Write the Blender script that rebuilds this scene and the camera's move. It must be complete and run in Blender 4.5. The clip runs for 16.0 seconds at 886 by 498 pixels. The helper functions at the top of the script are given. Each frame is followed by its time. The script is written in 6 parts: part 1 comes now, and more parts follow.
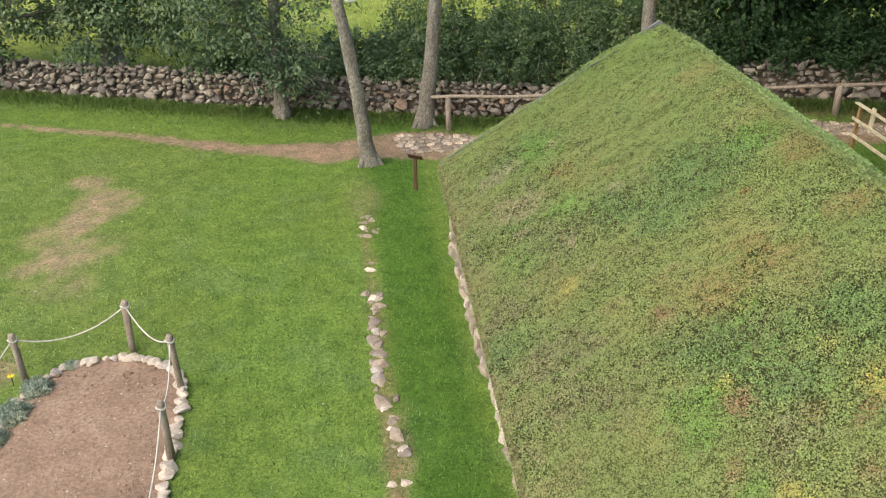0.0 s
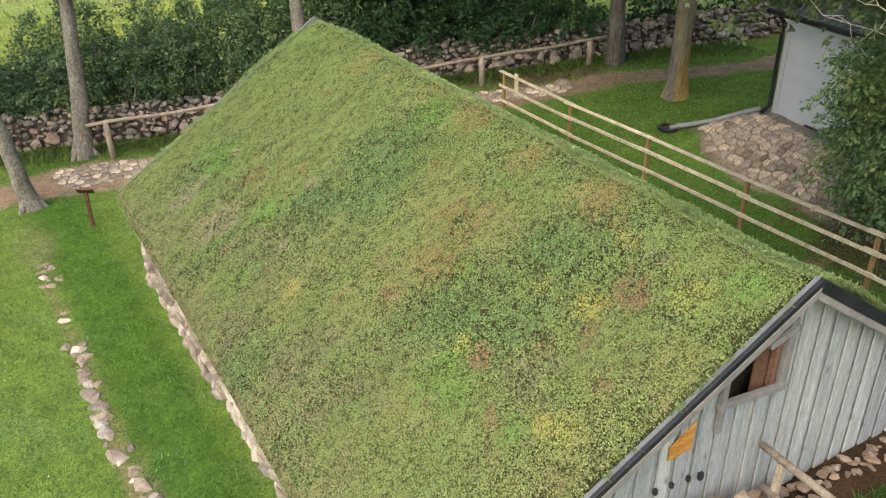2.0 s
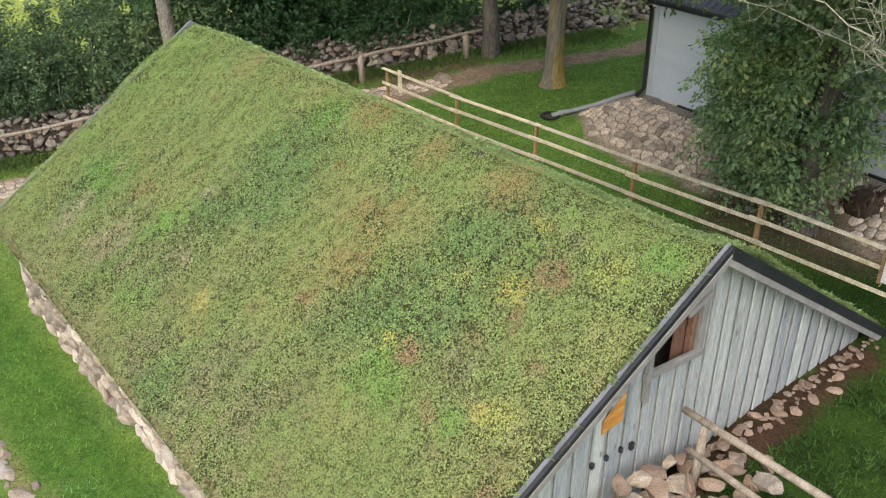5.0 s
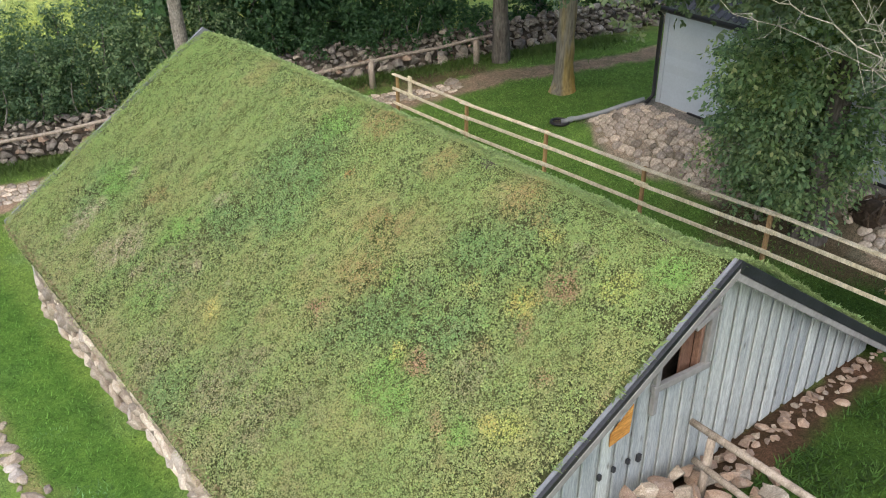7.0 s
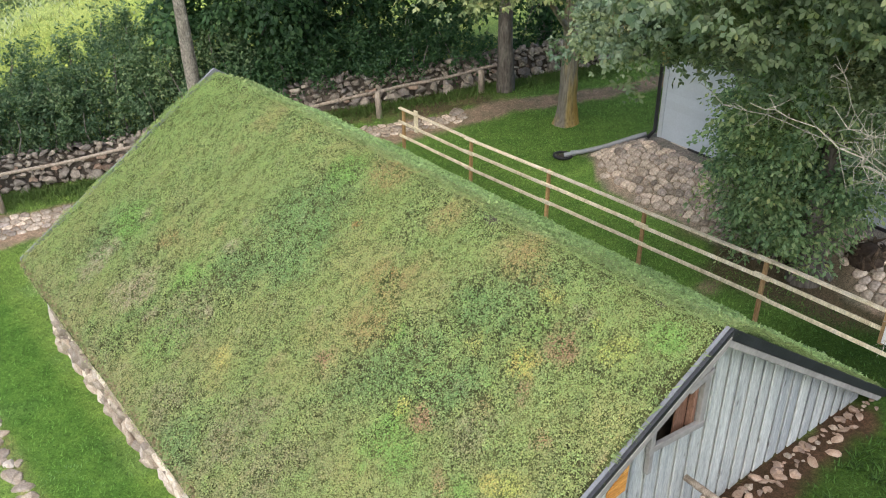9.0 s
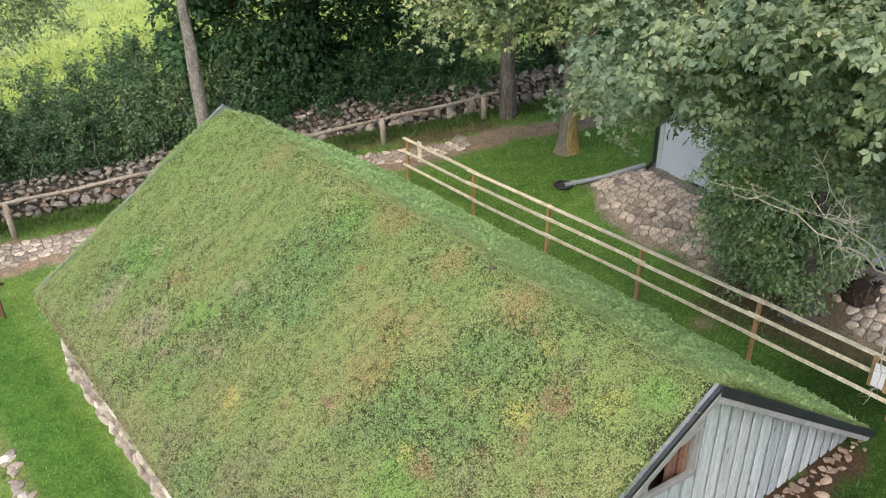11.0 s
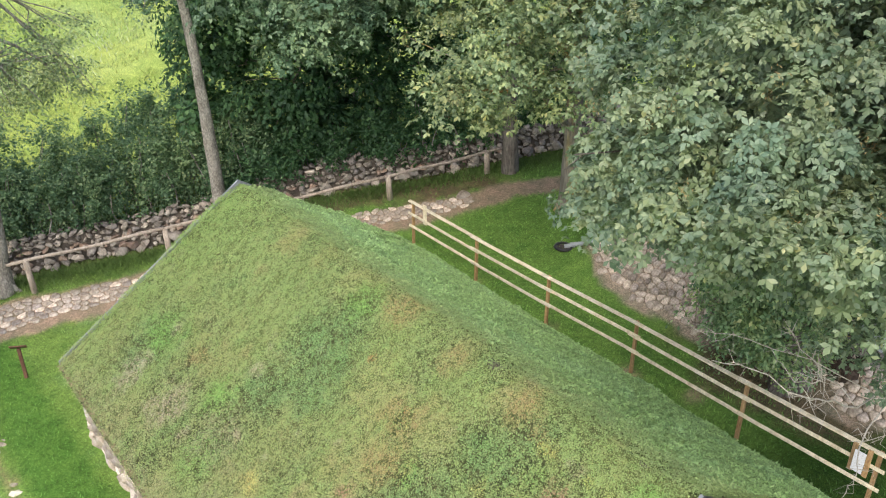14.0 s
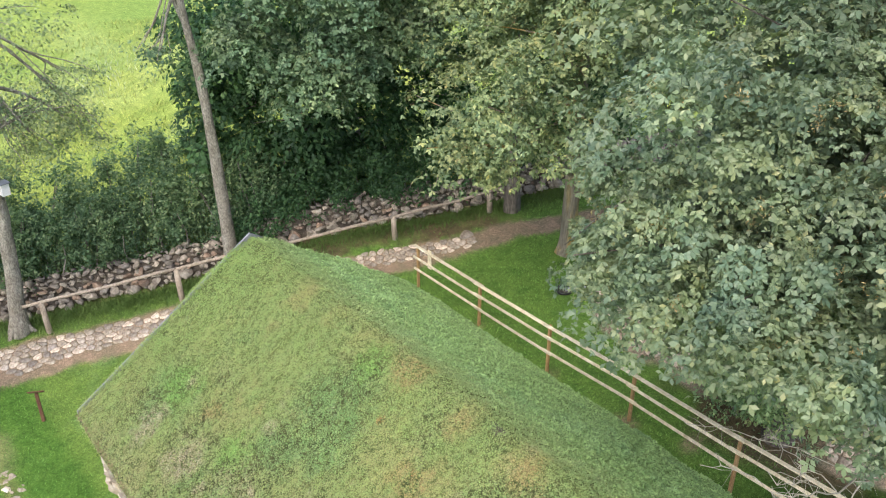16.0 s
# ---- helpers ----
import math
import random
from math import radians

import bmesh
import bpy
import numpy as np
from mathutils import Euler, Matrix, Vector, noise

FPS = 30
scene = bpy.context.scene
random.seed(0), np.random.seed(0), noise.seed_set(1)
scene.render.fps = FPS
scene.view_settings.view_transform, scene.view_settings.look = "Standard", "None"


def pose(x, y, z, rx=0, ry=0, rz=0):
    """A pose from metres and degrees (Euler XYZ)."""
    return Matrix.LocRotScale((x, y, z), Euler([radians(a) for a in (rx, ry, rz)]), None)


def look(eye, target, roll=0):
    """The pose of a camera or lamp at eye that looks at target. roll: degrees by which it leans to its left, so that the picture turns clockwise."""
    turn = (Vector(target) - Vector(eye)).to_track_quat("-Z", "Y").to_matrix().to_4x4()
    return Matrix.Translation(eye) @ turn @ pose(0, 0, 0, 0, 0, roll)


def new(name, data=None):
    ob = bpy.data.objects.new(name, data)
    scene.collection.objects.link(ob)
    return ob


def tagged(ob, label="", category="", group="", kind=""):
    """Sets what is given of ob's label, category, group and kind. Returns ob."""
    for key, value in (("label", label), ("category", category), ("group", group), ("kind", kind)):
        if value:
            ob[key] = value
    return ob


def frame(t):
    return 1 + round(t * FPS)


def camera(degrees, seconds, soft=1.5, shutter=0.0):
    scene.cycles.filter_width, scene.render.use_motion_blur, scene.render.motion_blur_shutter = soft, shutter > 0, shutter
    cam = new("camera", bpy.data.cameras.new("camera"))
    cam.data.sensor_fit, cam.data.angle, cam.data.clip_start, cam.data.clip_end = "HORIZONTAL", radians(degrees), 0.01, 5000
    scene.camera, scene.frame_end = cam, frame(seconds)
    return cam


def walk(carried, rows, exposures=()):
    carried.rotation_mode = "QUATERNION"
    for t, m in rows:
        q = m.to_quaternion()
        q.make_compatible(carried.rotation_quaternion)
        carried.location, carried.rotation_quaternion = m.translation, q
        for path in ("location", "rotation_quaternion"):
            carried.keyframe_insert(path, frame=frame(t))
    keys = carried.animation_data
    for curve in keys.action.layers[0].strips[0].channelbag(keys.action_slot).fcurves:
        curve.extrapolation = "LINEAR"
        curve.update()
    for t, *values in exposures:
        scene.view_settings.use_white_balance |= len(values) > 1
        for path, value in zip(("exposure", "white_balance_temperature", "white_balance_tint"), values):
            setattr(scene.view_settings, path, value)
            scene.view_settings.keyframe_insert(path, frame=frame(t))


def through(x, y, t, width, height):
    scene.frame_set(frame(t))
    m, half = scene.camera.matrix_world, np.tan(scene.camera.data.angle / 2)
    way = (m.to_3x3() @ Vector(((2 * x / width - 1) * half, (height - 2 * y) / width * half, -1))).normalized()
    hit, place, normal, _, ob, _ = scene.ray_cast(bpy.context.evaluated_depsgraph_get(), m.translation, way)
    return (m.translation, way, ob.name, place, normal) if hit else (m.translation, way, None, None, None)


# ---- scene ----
cam = camera(53.94, 16.0, 1.1)
PATH = [
    (0, (-6.144, -4.198, 8.701), (-5.008, 4.456, 3.820), 0.04),
    (0.5, (-6.248, -4.168, 8.693), (-4.313, 4.345, 3.817), -0.07),
    (1, (-6.347, -4.166, 8.695), (-3.554, 4.110, 3.826), -0.18),
    (1.5, (-6.472, -4.133, 8.695), (-2.704, 3.750, 3.830), -0.26),
    (2, (-6.600, -4.083, 8.684), (-2.060, 3.381, 3.818), -0.34),
    (2.5, (-6.753, -3.994, 8.654), (-1.540, 3.014, 3.784), -0.46),
    (3, (-6.897, -3.911, 8.626), (-0.962, 2.494, 3.752), -0.39),
    (3.5, (-6.965, -3.838, 8.611), (-1.162, 2.685, 3.735), -0.49),
    (4, (-6.989, -3.806, 8.620), (-1.244, 2.769, 3.745), -0.36),
    (6.5, (-7.008, -3.792, 8.666), (-1.368, 2.871, 3.788), -0.26),
    (7, (-7.012, -3.791, 8.775), (-1.385, 2.885, 3.898), -0.19),
    (7.5, (-7.012, -3.794, 8.952), (-1.399, 2.893, 4.076), -0.16),
    (8, (-7.006, -3.796, 9.144), (-1.402, 2.901, 4.271), -0.12),
    (8.5, (-7.001, -3.798, 9.351), (-1.404, 2.911, 4.486), -0.07),
    (9, (-6.993, -3.797, 9.535), (-1.407, 2.925, 4.676), -0.09),
    (11.5, (-7.008, -3.862, 10.481), (-1.460, 2.898, 5.631), -0.01),
    (12, (-7.022, -3.864, 10.702), (-1.476, 2.901, 5.858), 0.04),
    (12.5, (-7.034, -3.874, 10.984), (-1.497, 2.903, 6.143), -0.01),
    (13, (-7.071, -3.851, 11.303), (-1.525, 2.919, 6.465), -0.00),
    (13.5, (-7.080, -3.858, 11.609), (-1.531, 2.911, 6.773), 0.13),
    (14, (-7.094, -3.838, 11.896), (-1.543, 2.930, 7.062), 0.16),
    (14.5, (-7.104, -3.844, 12.209), (-1.557, 2.930, 7.377), 0.14),
    (15, (-7.105, -3.823, 12.502), (-1.564, 2.957, 7.673), 0.14),
    (15.5, (-7.132, -3.797, 12.798), (-1.590, 2.985, 7.971), 0.14),
    (16, (-7.160, -3.810, 13.120), (-1.618, 2.972, 8.294), 0.13),
]
# the camera's exposure and white balance drift a little on the way
walk(cam, [(t, look(eye, aim, roll)) for t, eye, aim, roll in PATH], [(0, 0.8, 7200, 10), (2, 0.84, 7150, 10), (4, 0.9, 7000, 10), (6.4, 0.89, 6550, 10), (9, 1.02, 6500, 10), (11.5, 1.06, 6500, 10), (16, 1.2, 6480, 10)])

# ---- world, sun, exposure ----
SUN_EL, SUN_AZ = radians(52), radians(238)
world = bpy.data.worlds.new("sky")
scene.world = world
world.use_nodes = True
wn = world.node_tree
sky = wn.nodes.new("ShaderNodeTexSky")
sky.sky_type, sky.sun_disc = "NISHITA", False
sky.sun_elevation, sky.sun_rotation = SUN_EL, SUN_AZ
sky.air_density, sky.dust_density, sky.ozone_density = 1.0, 4.0, 1.0
wn.links.new(sky.outputs[0], wn.nodes["Background"].inputs[0])
wn.nodes["Background"].inputs[1].default_value = 0.15
sun_data = bpy.data.lights.new("sun", "SUN")
sun_data.energy, sun_data.angle, sun_data.color = 0.85, radians(90), (1.0, 0.95, 0.88)
sun = new("sun", sun_data)
toward = Vector((math.sin(SUN_AZ) * math.cos(SUN_EL), math.cos(SUN_AZ) * math.cos(SUN_EL), math.sin(SUN_EL)))
sun.matrix_world = look((0, 0, 40), Vector((0, 0, 40)) - toward)

# ---- tools ----


def part(name, geo, material, parent=None, label="", smooth=False):
    """Links a bmesh or a mesh as one mesh object, under parent if there is one."""
    if isinstance(geo, bmesh.types.BMesh):
        me = bpy.data.meshes.new(name)
        geo.to_mesh(me)
        geo.free()
    else:
        me = geo
    if material and not me.materials:
        me.materials.append(material)
    if smooth:
        me.polygons.foreach_set("use_smooth", np.ones(len(me.polygons), bool))
    ob = new(name, me)
    if parent:
        ob.parent = parent
    if label:
        ob["label"] = label
    return ob


def thing(name, at, label, category, group="", kind="", turn=0.0):
    ob = tagged(new(name), label, category, group, kind)
    ob.matrix_basis = pose(*at, 0, 0, turn)
    return ob


def fast_mesh(name, verts, faces, colours=None):
    """A mesh from arrays; every face has the same number of corners."""
    verts, faces = np.asarray(verts, np.float32), np.asarray(faces, np.int32)
    me = bpy.data.meshes.new(name)
    me.vertices.add(len(verts))
    me.vertices.foreach_set("co", verts.ravel())
    me.loops.add(faces.size)
    me.loops.foreach_set("vertex_index", faces.ravel())
    me.polygons.add(len(faces))
    me.polygons.foreach_set("loop_start", np.arange(0, faces.size, faces.shape[1], dtype=np.int32))
    if colours is not None:
        layer = me.color_attributes.new("tint", "FLOAT_COLOR", "POINT")
        layer.data.foreach_set("color", np.asarray(colours, np.float32).ravel())
    me.update(calc_edges=True)
    return me


def box(bm, lo, hi, bevel=0.0):
    """Adds a box between two corners."""
    lo, hi = Vector(lo), Vector(hi)
    made = bmesh.ops.create_cube(bm, size=1.0)["verts"]
    bmesh.ops.transform(bm, verts=made, matrix=Matrix.Translation((lo + hi) / 2) @ Matrix.Diagonal((*(hi - lo), 1)))
    if bevel:
        edges = list({e for v in made for e in v.link_edges})
        bmesh.ops.bevel(bm, geom=edges, offset=bevel, segments=1, affect="EDGES")
    return bm


def solid(lo, hi, bevel=0.0):
    return box(bmesh.new(), lo, hi, bevel)


def beam(a, b, wide, tall, bevel=0.006):
    """A squared timber from a to b, as a bmesh."""
    a, b = Vector(a), Vector(b)
    bm = solid((-wide / 2, -tall / 2, 0), (wide / 2, tall / 2, (b - a).length), bevel)
    turn = (b - a).to_track_quat("Z", "Y").to_matrix().to_4x4()
    bmesh.ops.transform(bm, verts=bm.verts, matrix=Matrix.Translation(a) @ turn)
    return bm


def tube_arrays(points, radii, sides=10, rough=0.0, seed=0):
    """Rings round a line of points, as arrays of verts and quads."""
    pts = [Vector(p) for p in points]
    verts, faces = [], []
    side = None
    for k, p in enumerate(pts):
        way = (pts[min(k + 1, len(pts) - 1)] - pts[max(k - 1, 0)]).normalized()
        if side is None:
            side = way.orthogonal().normalized()
        side = (side - way * side.dot(way)).normalized()
        up = way.cross(side)
        for s in range(sides):
            a = 2 * math.pi * s / sides
            out = side * math.cos(a) + up * math.sin(a)
            r = radii[k]
            if rough:
                r *= 1 + rough * noise.noise(Vector((math.cos(a) * 1.5 + seed, math.sin(a) * 1.5, k * 0.35)))
            verts.append(p + out * r)
    for k in range(len(pts) - 1):
        for s in range(sides):
            t = (s + 1) % sides
            faces.append((k * sides + s, k * sides + t, (k + 1) * sides + t, (k + 1) * sides + s))
    return np.array(verts), np.array(faces)


def tube(points, radii, sides=10, rough=0.0, seed=0):
    """A closed round bar along points, as a bmesh."""
    verts, faces = tube_arrays(points, radii, sides, rough, seed)
    bm = bmesh.new()
    made = [bm.verts.new(v) for v in verts]
    for f in faces:
        bm.faces.new([made[i] for i in f])
    bm.faces.new(made[:sides][::-1])
    bm.faces.new(made[-sides:])
    return bm


def rock_mesh(name, seed, material, flat=0.7, rough=0.28, rounds=2, square=0.33):
    """A broken field stone: a lumpy ball cut by flat faces, edges slightly worn."""
    r = random.Random(seed)
    bm = bmesh.new()
    bmesh.ops.create_icosphere(bm, subdivisions=rounds, radius=0.5)
    off = Vector((seed * 3.7, seed * 1.3, seed * 2.1))
    cuts = [(Vector((r.gauss(0, 1), r.gauss(0, 1), r.gauss(0, 1))).normalized(), r.uniform(square - 0.05, square + 0.08)) for _ in range(8)]
    for v in bm.verts:
        p = v.co.copy()
        p *= 1 + rough * noise.noise(p * 2.4 + off) + 0.4 * rough * noise.noise(p * 6 + off)
        for c, far in cuts:
            d = p.dot(c) - far
            if d > 0:
                p -= c * d * 0.95
        p.z *= flat
        v.co = p * 1.18
    me = bpy.data.meshes.new(name)
    bm.to_mesh(me)
    bm.free()
    me.polygons.foreach_set("use_smooth", np.ones(len(me.polygons), bool))
    me.set_sharp_from_angle(angle=radians(26))
    me.materials.append(material)
    return me


def smooth01(v):
    v = np.clip(v, 0, 1)
    return v * v * (3 - 2 * v)


def wavy(x, y, scale, seed=0):
    """Smooth fractal noise on arrays, mostly from -1 to 1; scale is the size of its larger patches."""
    x, y = np.asarray(x, float), np.asarray(y, float)
    out = 0
    for octave, weight in ((1.0, 0.8), (2.1, 0.4), (4.3, 0.2)):
        a, b = x * octave * 1.6 / scale + seed * 17.3, y * octave * 1.6 / scale + seed * 5.9
        i, j = np.floor(a), np.floor(b)
        u, v = a - i, b - j
        u, v = u * u * (3 - 2 * u), v * v * (3 - 2 * v)

        def at(p, q):
            h = np.sin(p * 127.1 + q * 311.7 + seed * 74.7) * 43758.5453
            return 2 * (h - np.floor(h)) - 1

        out = out + weight * ((at(i, j) * (1 - u) + at(i + 1, j) * u) * (1 - v) + (at(i, j + 1) * (1 - u) + at(i + 1, j + 1) * u) * v)
    return out * 1.25


def line_gap(x, y, line):
    """The distance of points from a line of plan points, and how far along it they lie."""
    best, along, run = np.full(np.shape(x), 1e9), np.zeros(np.shape(x)), 0.0
    for (ax, ay), (bx, by) in zip(line, line[1:]):
        dx, dy = bx - ax, by - ay
        size = math.hypot(dx, dy)
        s = np.clip(((x - ax) * dx + (y - ay) * dy) / size**2, 0, 1)
        d = np.hypot(x - ax - s * dx, y - ay - s * dy)
        along = np.where(d < best, run + s * size, along)
        best = np.minimum(best, d)
        run += size
    return best, along


WALL_LINE = [(-34, 28.0), (-16.1, 22.9), (-9.3, 20.6), (-6.0, 19.7), (-2.6, 18.8), (-0.8, 18.4), (2.5, 17.1), (5.0, 15.7), (7.3, 14.6), (9.5, 13.8), (12.2, 13.0), (16, 12.5), (24, 11.8)]
PATH_LINE = [(-15.0, 19.4), (-11.4, 18.1), (-8.6, 16.95), (-6.6, 16.4), (-4.4, 16.6), (-1.8, 16.1), (1.2, 15.0), (4.2, 13.2), (6.0, 12.5), (8.2, 11.7), (10.4, 10.9), (12.8, 10.4), (18, 9.8)]


def ground_z(x, y):
    """The height of the ground."""
    x, y = np.asarray(x, float), np.asarray(y, float)
    front = smooth01((1.0 - y) / 1.4)
    u = x - 0.5 * np.clip(y - 13, 0, 6) + 5.2 * front * smooth01((x + 6) / 4)
    z = 0.1 + 1.35 * smooth01((u + 3.4) / 8.6) + 0.25 * front * smooth01((x + 2.5) / 3)
    z = z + 0.35 * smooth01((x - 5) / 4) * (1 - smooth01((y - 12) / 4))
    z = z + 0.42 * smooth01((x - 6.1) / 1.9) * smooth01((8.6 - y) / 1.5) * smooth01((y + 1.5) / 2)
    far = np.maximum(np.hypot(x, y - 8) - 16, 0)
    z = z * np.exp(-far / 40) + 0.02 * wavy(x, y, 3.0, 3) * np.exp(-far / 30)
    return z + 0.7 * smooth01((y - 22) / 12) * (x > -60)


def bank_edge(y):
    """The foot of the cobbled bank below the grey building."""
    return 6.45 + 0.95 * smooth01((np.asarray(y, float) - 6.6) / 1.9) + 0.06 * np.sin(np.asarray(y) * 4)


def gz(x, y):
    return float(ground_z(x, y))


def leaf_cloud(name, centres, normals, size, shape, spread=0.6, vary=0.35, seed=1, colours=None, up=None):
    """Many small leaves of one outline (plan points), one at each centre, facing roughly along its normal."""
    r = np.random.default_rng(seed)
    n, shape = len(centres), np.asarray(shape, float)
    k = len(shape)
    nrm = normals + spread * r.normal(size=(n, 3))
    nrm /= np.linalg.norm(nrm, axis=1, keepdims=True) + 1e-9
    ref = r.normal(size=(n, 3)) if up is None else up + 0.35 * r.normal(size=(n, 3))
    a = np.cross(nrm, ref)
    a /= np.linalg.norm(a, axis=1, keepdims=True) + 1e-9
    b = np.cross(nrm, a)
    s = size * (1 + vary * r.uniform(-1, 1, size=(n, 1, 1)))
    bend = -0.4 * (np.abs(shape[:, 0]) + 0.5 * np.clip(shape[:, 1], 0, 1) ** 2)[None, :, None]
    verts = centres[:, None] + s * (shape[None, :, 0:1] * a[:, None] + shape[None, :, 1:2] * b[:, None] + bend * nrm[:, None])
    cols = np.repeat(np.ones((n, 4)) if colours is None else colours, k, axis=0)
    return fast_mesh(name, verts.reshape(-1, 3), np.arange(n * k).reshape(n, k), cols)


def lobed_cloud(name, centres, normals, size, spread=0.5, vary=0.4, seed=1, colours=None, up=None):
    """Many maple-like leaves: three pointed lobes each, spread from the stalk and drooping, every lobe tilted a little otherwise."""
    r = np.random.default_rng(seed)
    n = len(centres)
    nrm = normals + spread * r.normal(size=(n, 3))
    nrm /= np.linalg.norm(nrm, axis=1, keepdims=True) + 1e-9
    ref = up + 0.4 * r.normal(size=(n, 3))
    a = np.cross(nrm, ref)
    a /= np.linalg.norm(a, axis=1, keepdims=True) + 1e-9
    b = np.cross(nrm, a)
    s = size * (1 + vary * r.uniform(-1, 1, size=(n, 1)))
    verts = np.empty((n, 3, 4, 3))
    for k, (angle, long) in enumerate(((-1.1, 0.82), (0.0, 1.0), (1.1, 0.82))):
        turn = angle + 0.15 * r.normal(size=(n, 1))
        way = b * np.cos(turn) + a * np.sin(turn)
        side = a * np.cos(turn) - b * np.sin(turn)
        reach, half = s * long, s * long * 0.265
        drop = 0.22 + 0.22 * r.uniform(-1, 1, (n, 1))
        lift = 0.35 * r.normal(size=(n, 1))
        root = centres - b * s * 0.25
        verts[:, k, 0] = root
        verts[:, k, 1] = root + way * reach * 0.55 + side * half + nrm * (half * lift - 0.1 * s)
        verts[:, k, 2] = root + way * reach - nrm * reach * drop
        verts[:, k, 3] = root + way * reach * 0.55 - side * half - nrm * (half * lift + 0.1 * s)
    cols = np.repeat(np.ones((n, 4)) if colours is None else colours, 12, axis=0)
    return fast_mesh(name, verts.reshape(-1, 3), np.arange(n * 12).reshape(n * 3, 4), cols)


OVAL = [(0, -0.5), (0.3, -0.15), (0.25, 0.25), (0, 0.5), (-0.25, 0.25), (-0.3, -0.15)]
DIAMOND = [(0, -0.5), (0.3, -0.05), (0.03, 0.5), (-0.27, 0.06)]
MAPLE = "lobed"
TREFOIL = [(0, -0.34), (0.48, 0.02), (0.17, 0.14), (0, 0.55), (-0.17, 0.14), (-0.48, 0.02)]

# ---- materials ----
def material(name, rough=0.8, spec=0.3, metal=0.0):
    m = bpy.data.materials.new(name)
    m.use_nodes = True
    b = m.node_tree.nodes["Principled BSDF"]
    b.inputs["Roughness"].default_value, b.inputs["Metallic"].default_value = rough, metal
    b.inputs["Specular IOR Level"].default_value = spec
    return m, m.node_tree, b


def node(tree, kind, **values):
    n = tree.nodes.new("ShaderNode" + kind)
    for key, v in values.items():
        n.inputs[key.replace("_", " ")].default_value = v
    return n


def ramp(tree, source, stops):
    n = tree.nodes.new("ShaderNodeValToRGB")
    e = n.color_ramp.elements
    while len(e) < len(stops):
        e.new(0.5)
    for item, (at, c) in zip(e, stops):
        item.position, item.color = at, (*c, 1)
    tree.links.new(source, n.inputs[0])
    return n.outputs[0]


def blend(tree, kind, fac, a, b):
    n = tree.nodes.new("ShaderNodeMix")
    n.data_type, n.blend_type = "RGBA", kind
    for value, spot in ((fac, n.inputs[0]), (a, n.inputs[6]), (b, n.inputs[7])):
        if isinstance(value, bpy.types.NodeSocket):
            tree.links.new(value, spot)
        else:
            spot.default_value = value if isinstance(value, float) else (*value, 1)
    return n.outputs[2]


def noise_of(tree, scale, detail=4.0, rough=0.55, stretch=None, coord="Object"):
    c = tree.nodes.new("ShaderNodeTexCoord")
    n = node(tree, "TexNoise", Scale=scale, Detail=detail, Roughness=rough)
    if stretch:
        m = tree.nodes.new("ShaderNodeMapping")
        m.inputs["Scale"].default_value = stretch
        tree.links.new(c.outputs[coord], m.inputs[0])
        tree.links.new(m.outputs[0], n.inputs["Vector"])
    else:
        tree.links.new(c.outputs[coord], n.inputs["Vector"])
    return n.outputs["Fac"]


def bump(tree, bsdf, height, strength, distance):
    n = node(tree, "Bump", Strength=strength, Distance=distance)
    tree.links.new(height, n.inputs["Height"])
    tree.links.new(n.outputs[0], bsdf.inputs["Normal"])


def surface(name, stops, scale, fine=40.0, rough=0.85, relief=0.3, depth=0.02, stretch=None, random_by=None, spread=0.25, spec=0.25, grit=0.27):
    """A two-scale mottled surface; random_by 'object' or 'island' also varies the brightness from piece to piece."""
    m, tree, b = material(name, rough, spec)
    big, small = noise_of(tree, scale, 5, 0.6, stretch), noise_of(tree, fine, 4, 0.6, stretch)
    colour = ramp(tree, big, stops)
    grain = ramp(tree, small, [(0.36, (1 - grit,) * 3), (0.64, (1 + grit,) * 3)])
    colour = blend(tree, "MULTIPLY", 1.0, colour, grain)
    if random_by:
        info = tree.nodes.new("ShaderNodeObjectInfo" if random_by == "object" else "ShaderNodeNewGeometry")
        spot = info.outputs["Random" if random_by == "object" else "Random Per Island"]
        shade = ramp(tree, spot, [(0, (1 - spread, 1 - spread, 1 - spread * 0.9)), (0.5, (1, 0.98, 0.94)), (1, (1 + spread, 1 + spread * 0.9, 1 + spread * 0.7))])
        colour = blend(tree, "MULTIPLY", 1.0, colour, shade)
    tree.links.new(colour, b.inputs["Base Color"])
    bump(tree, b, small, relief, depth)
    return m


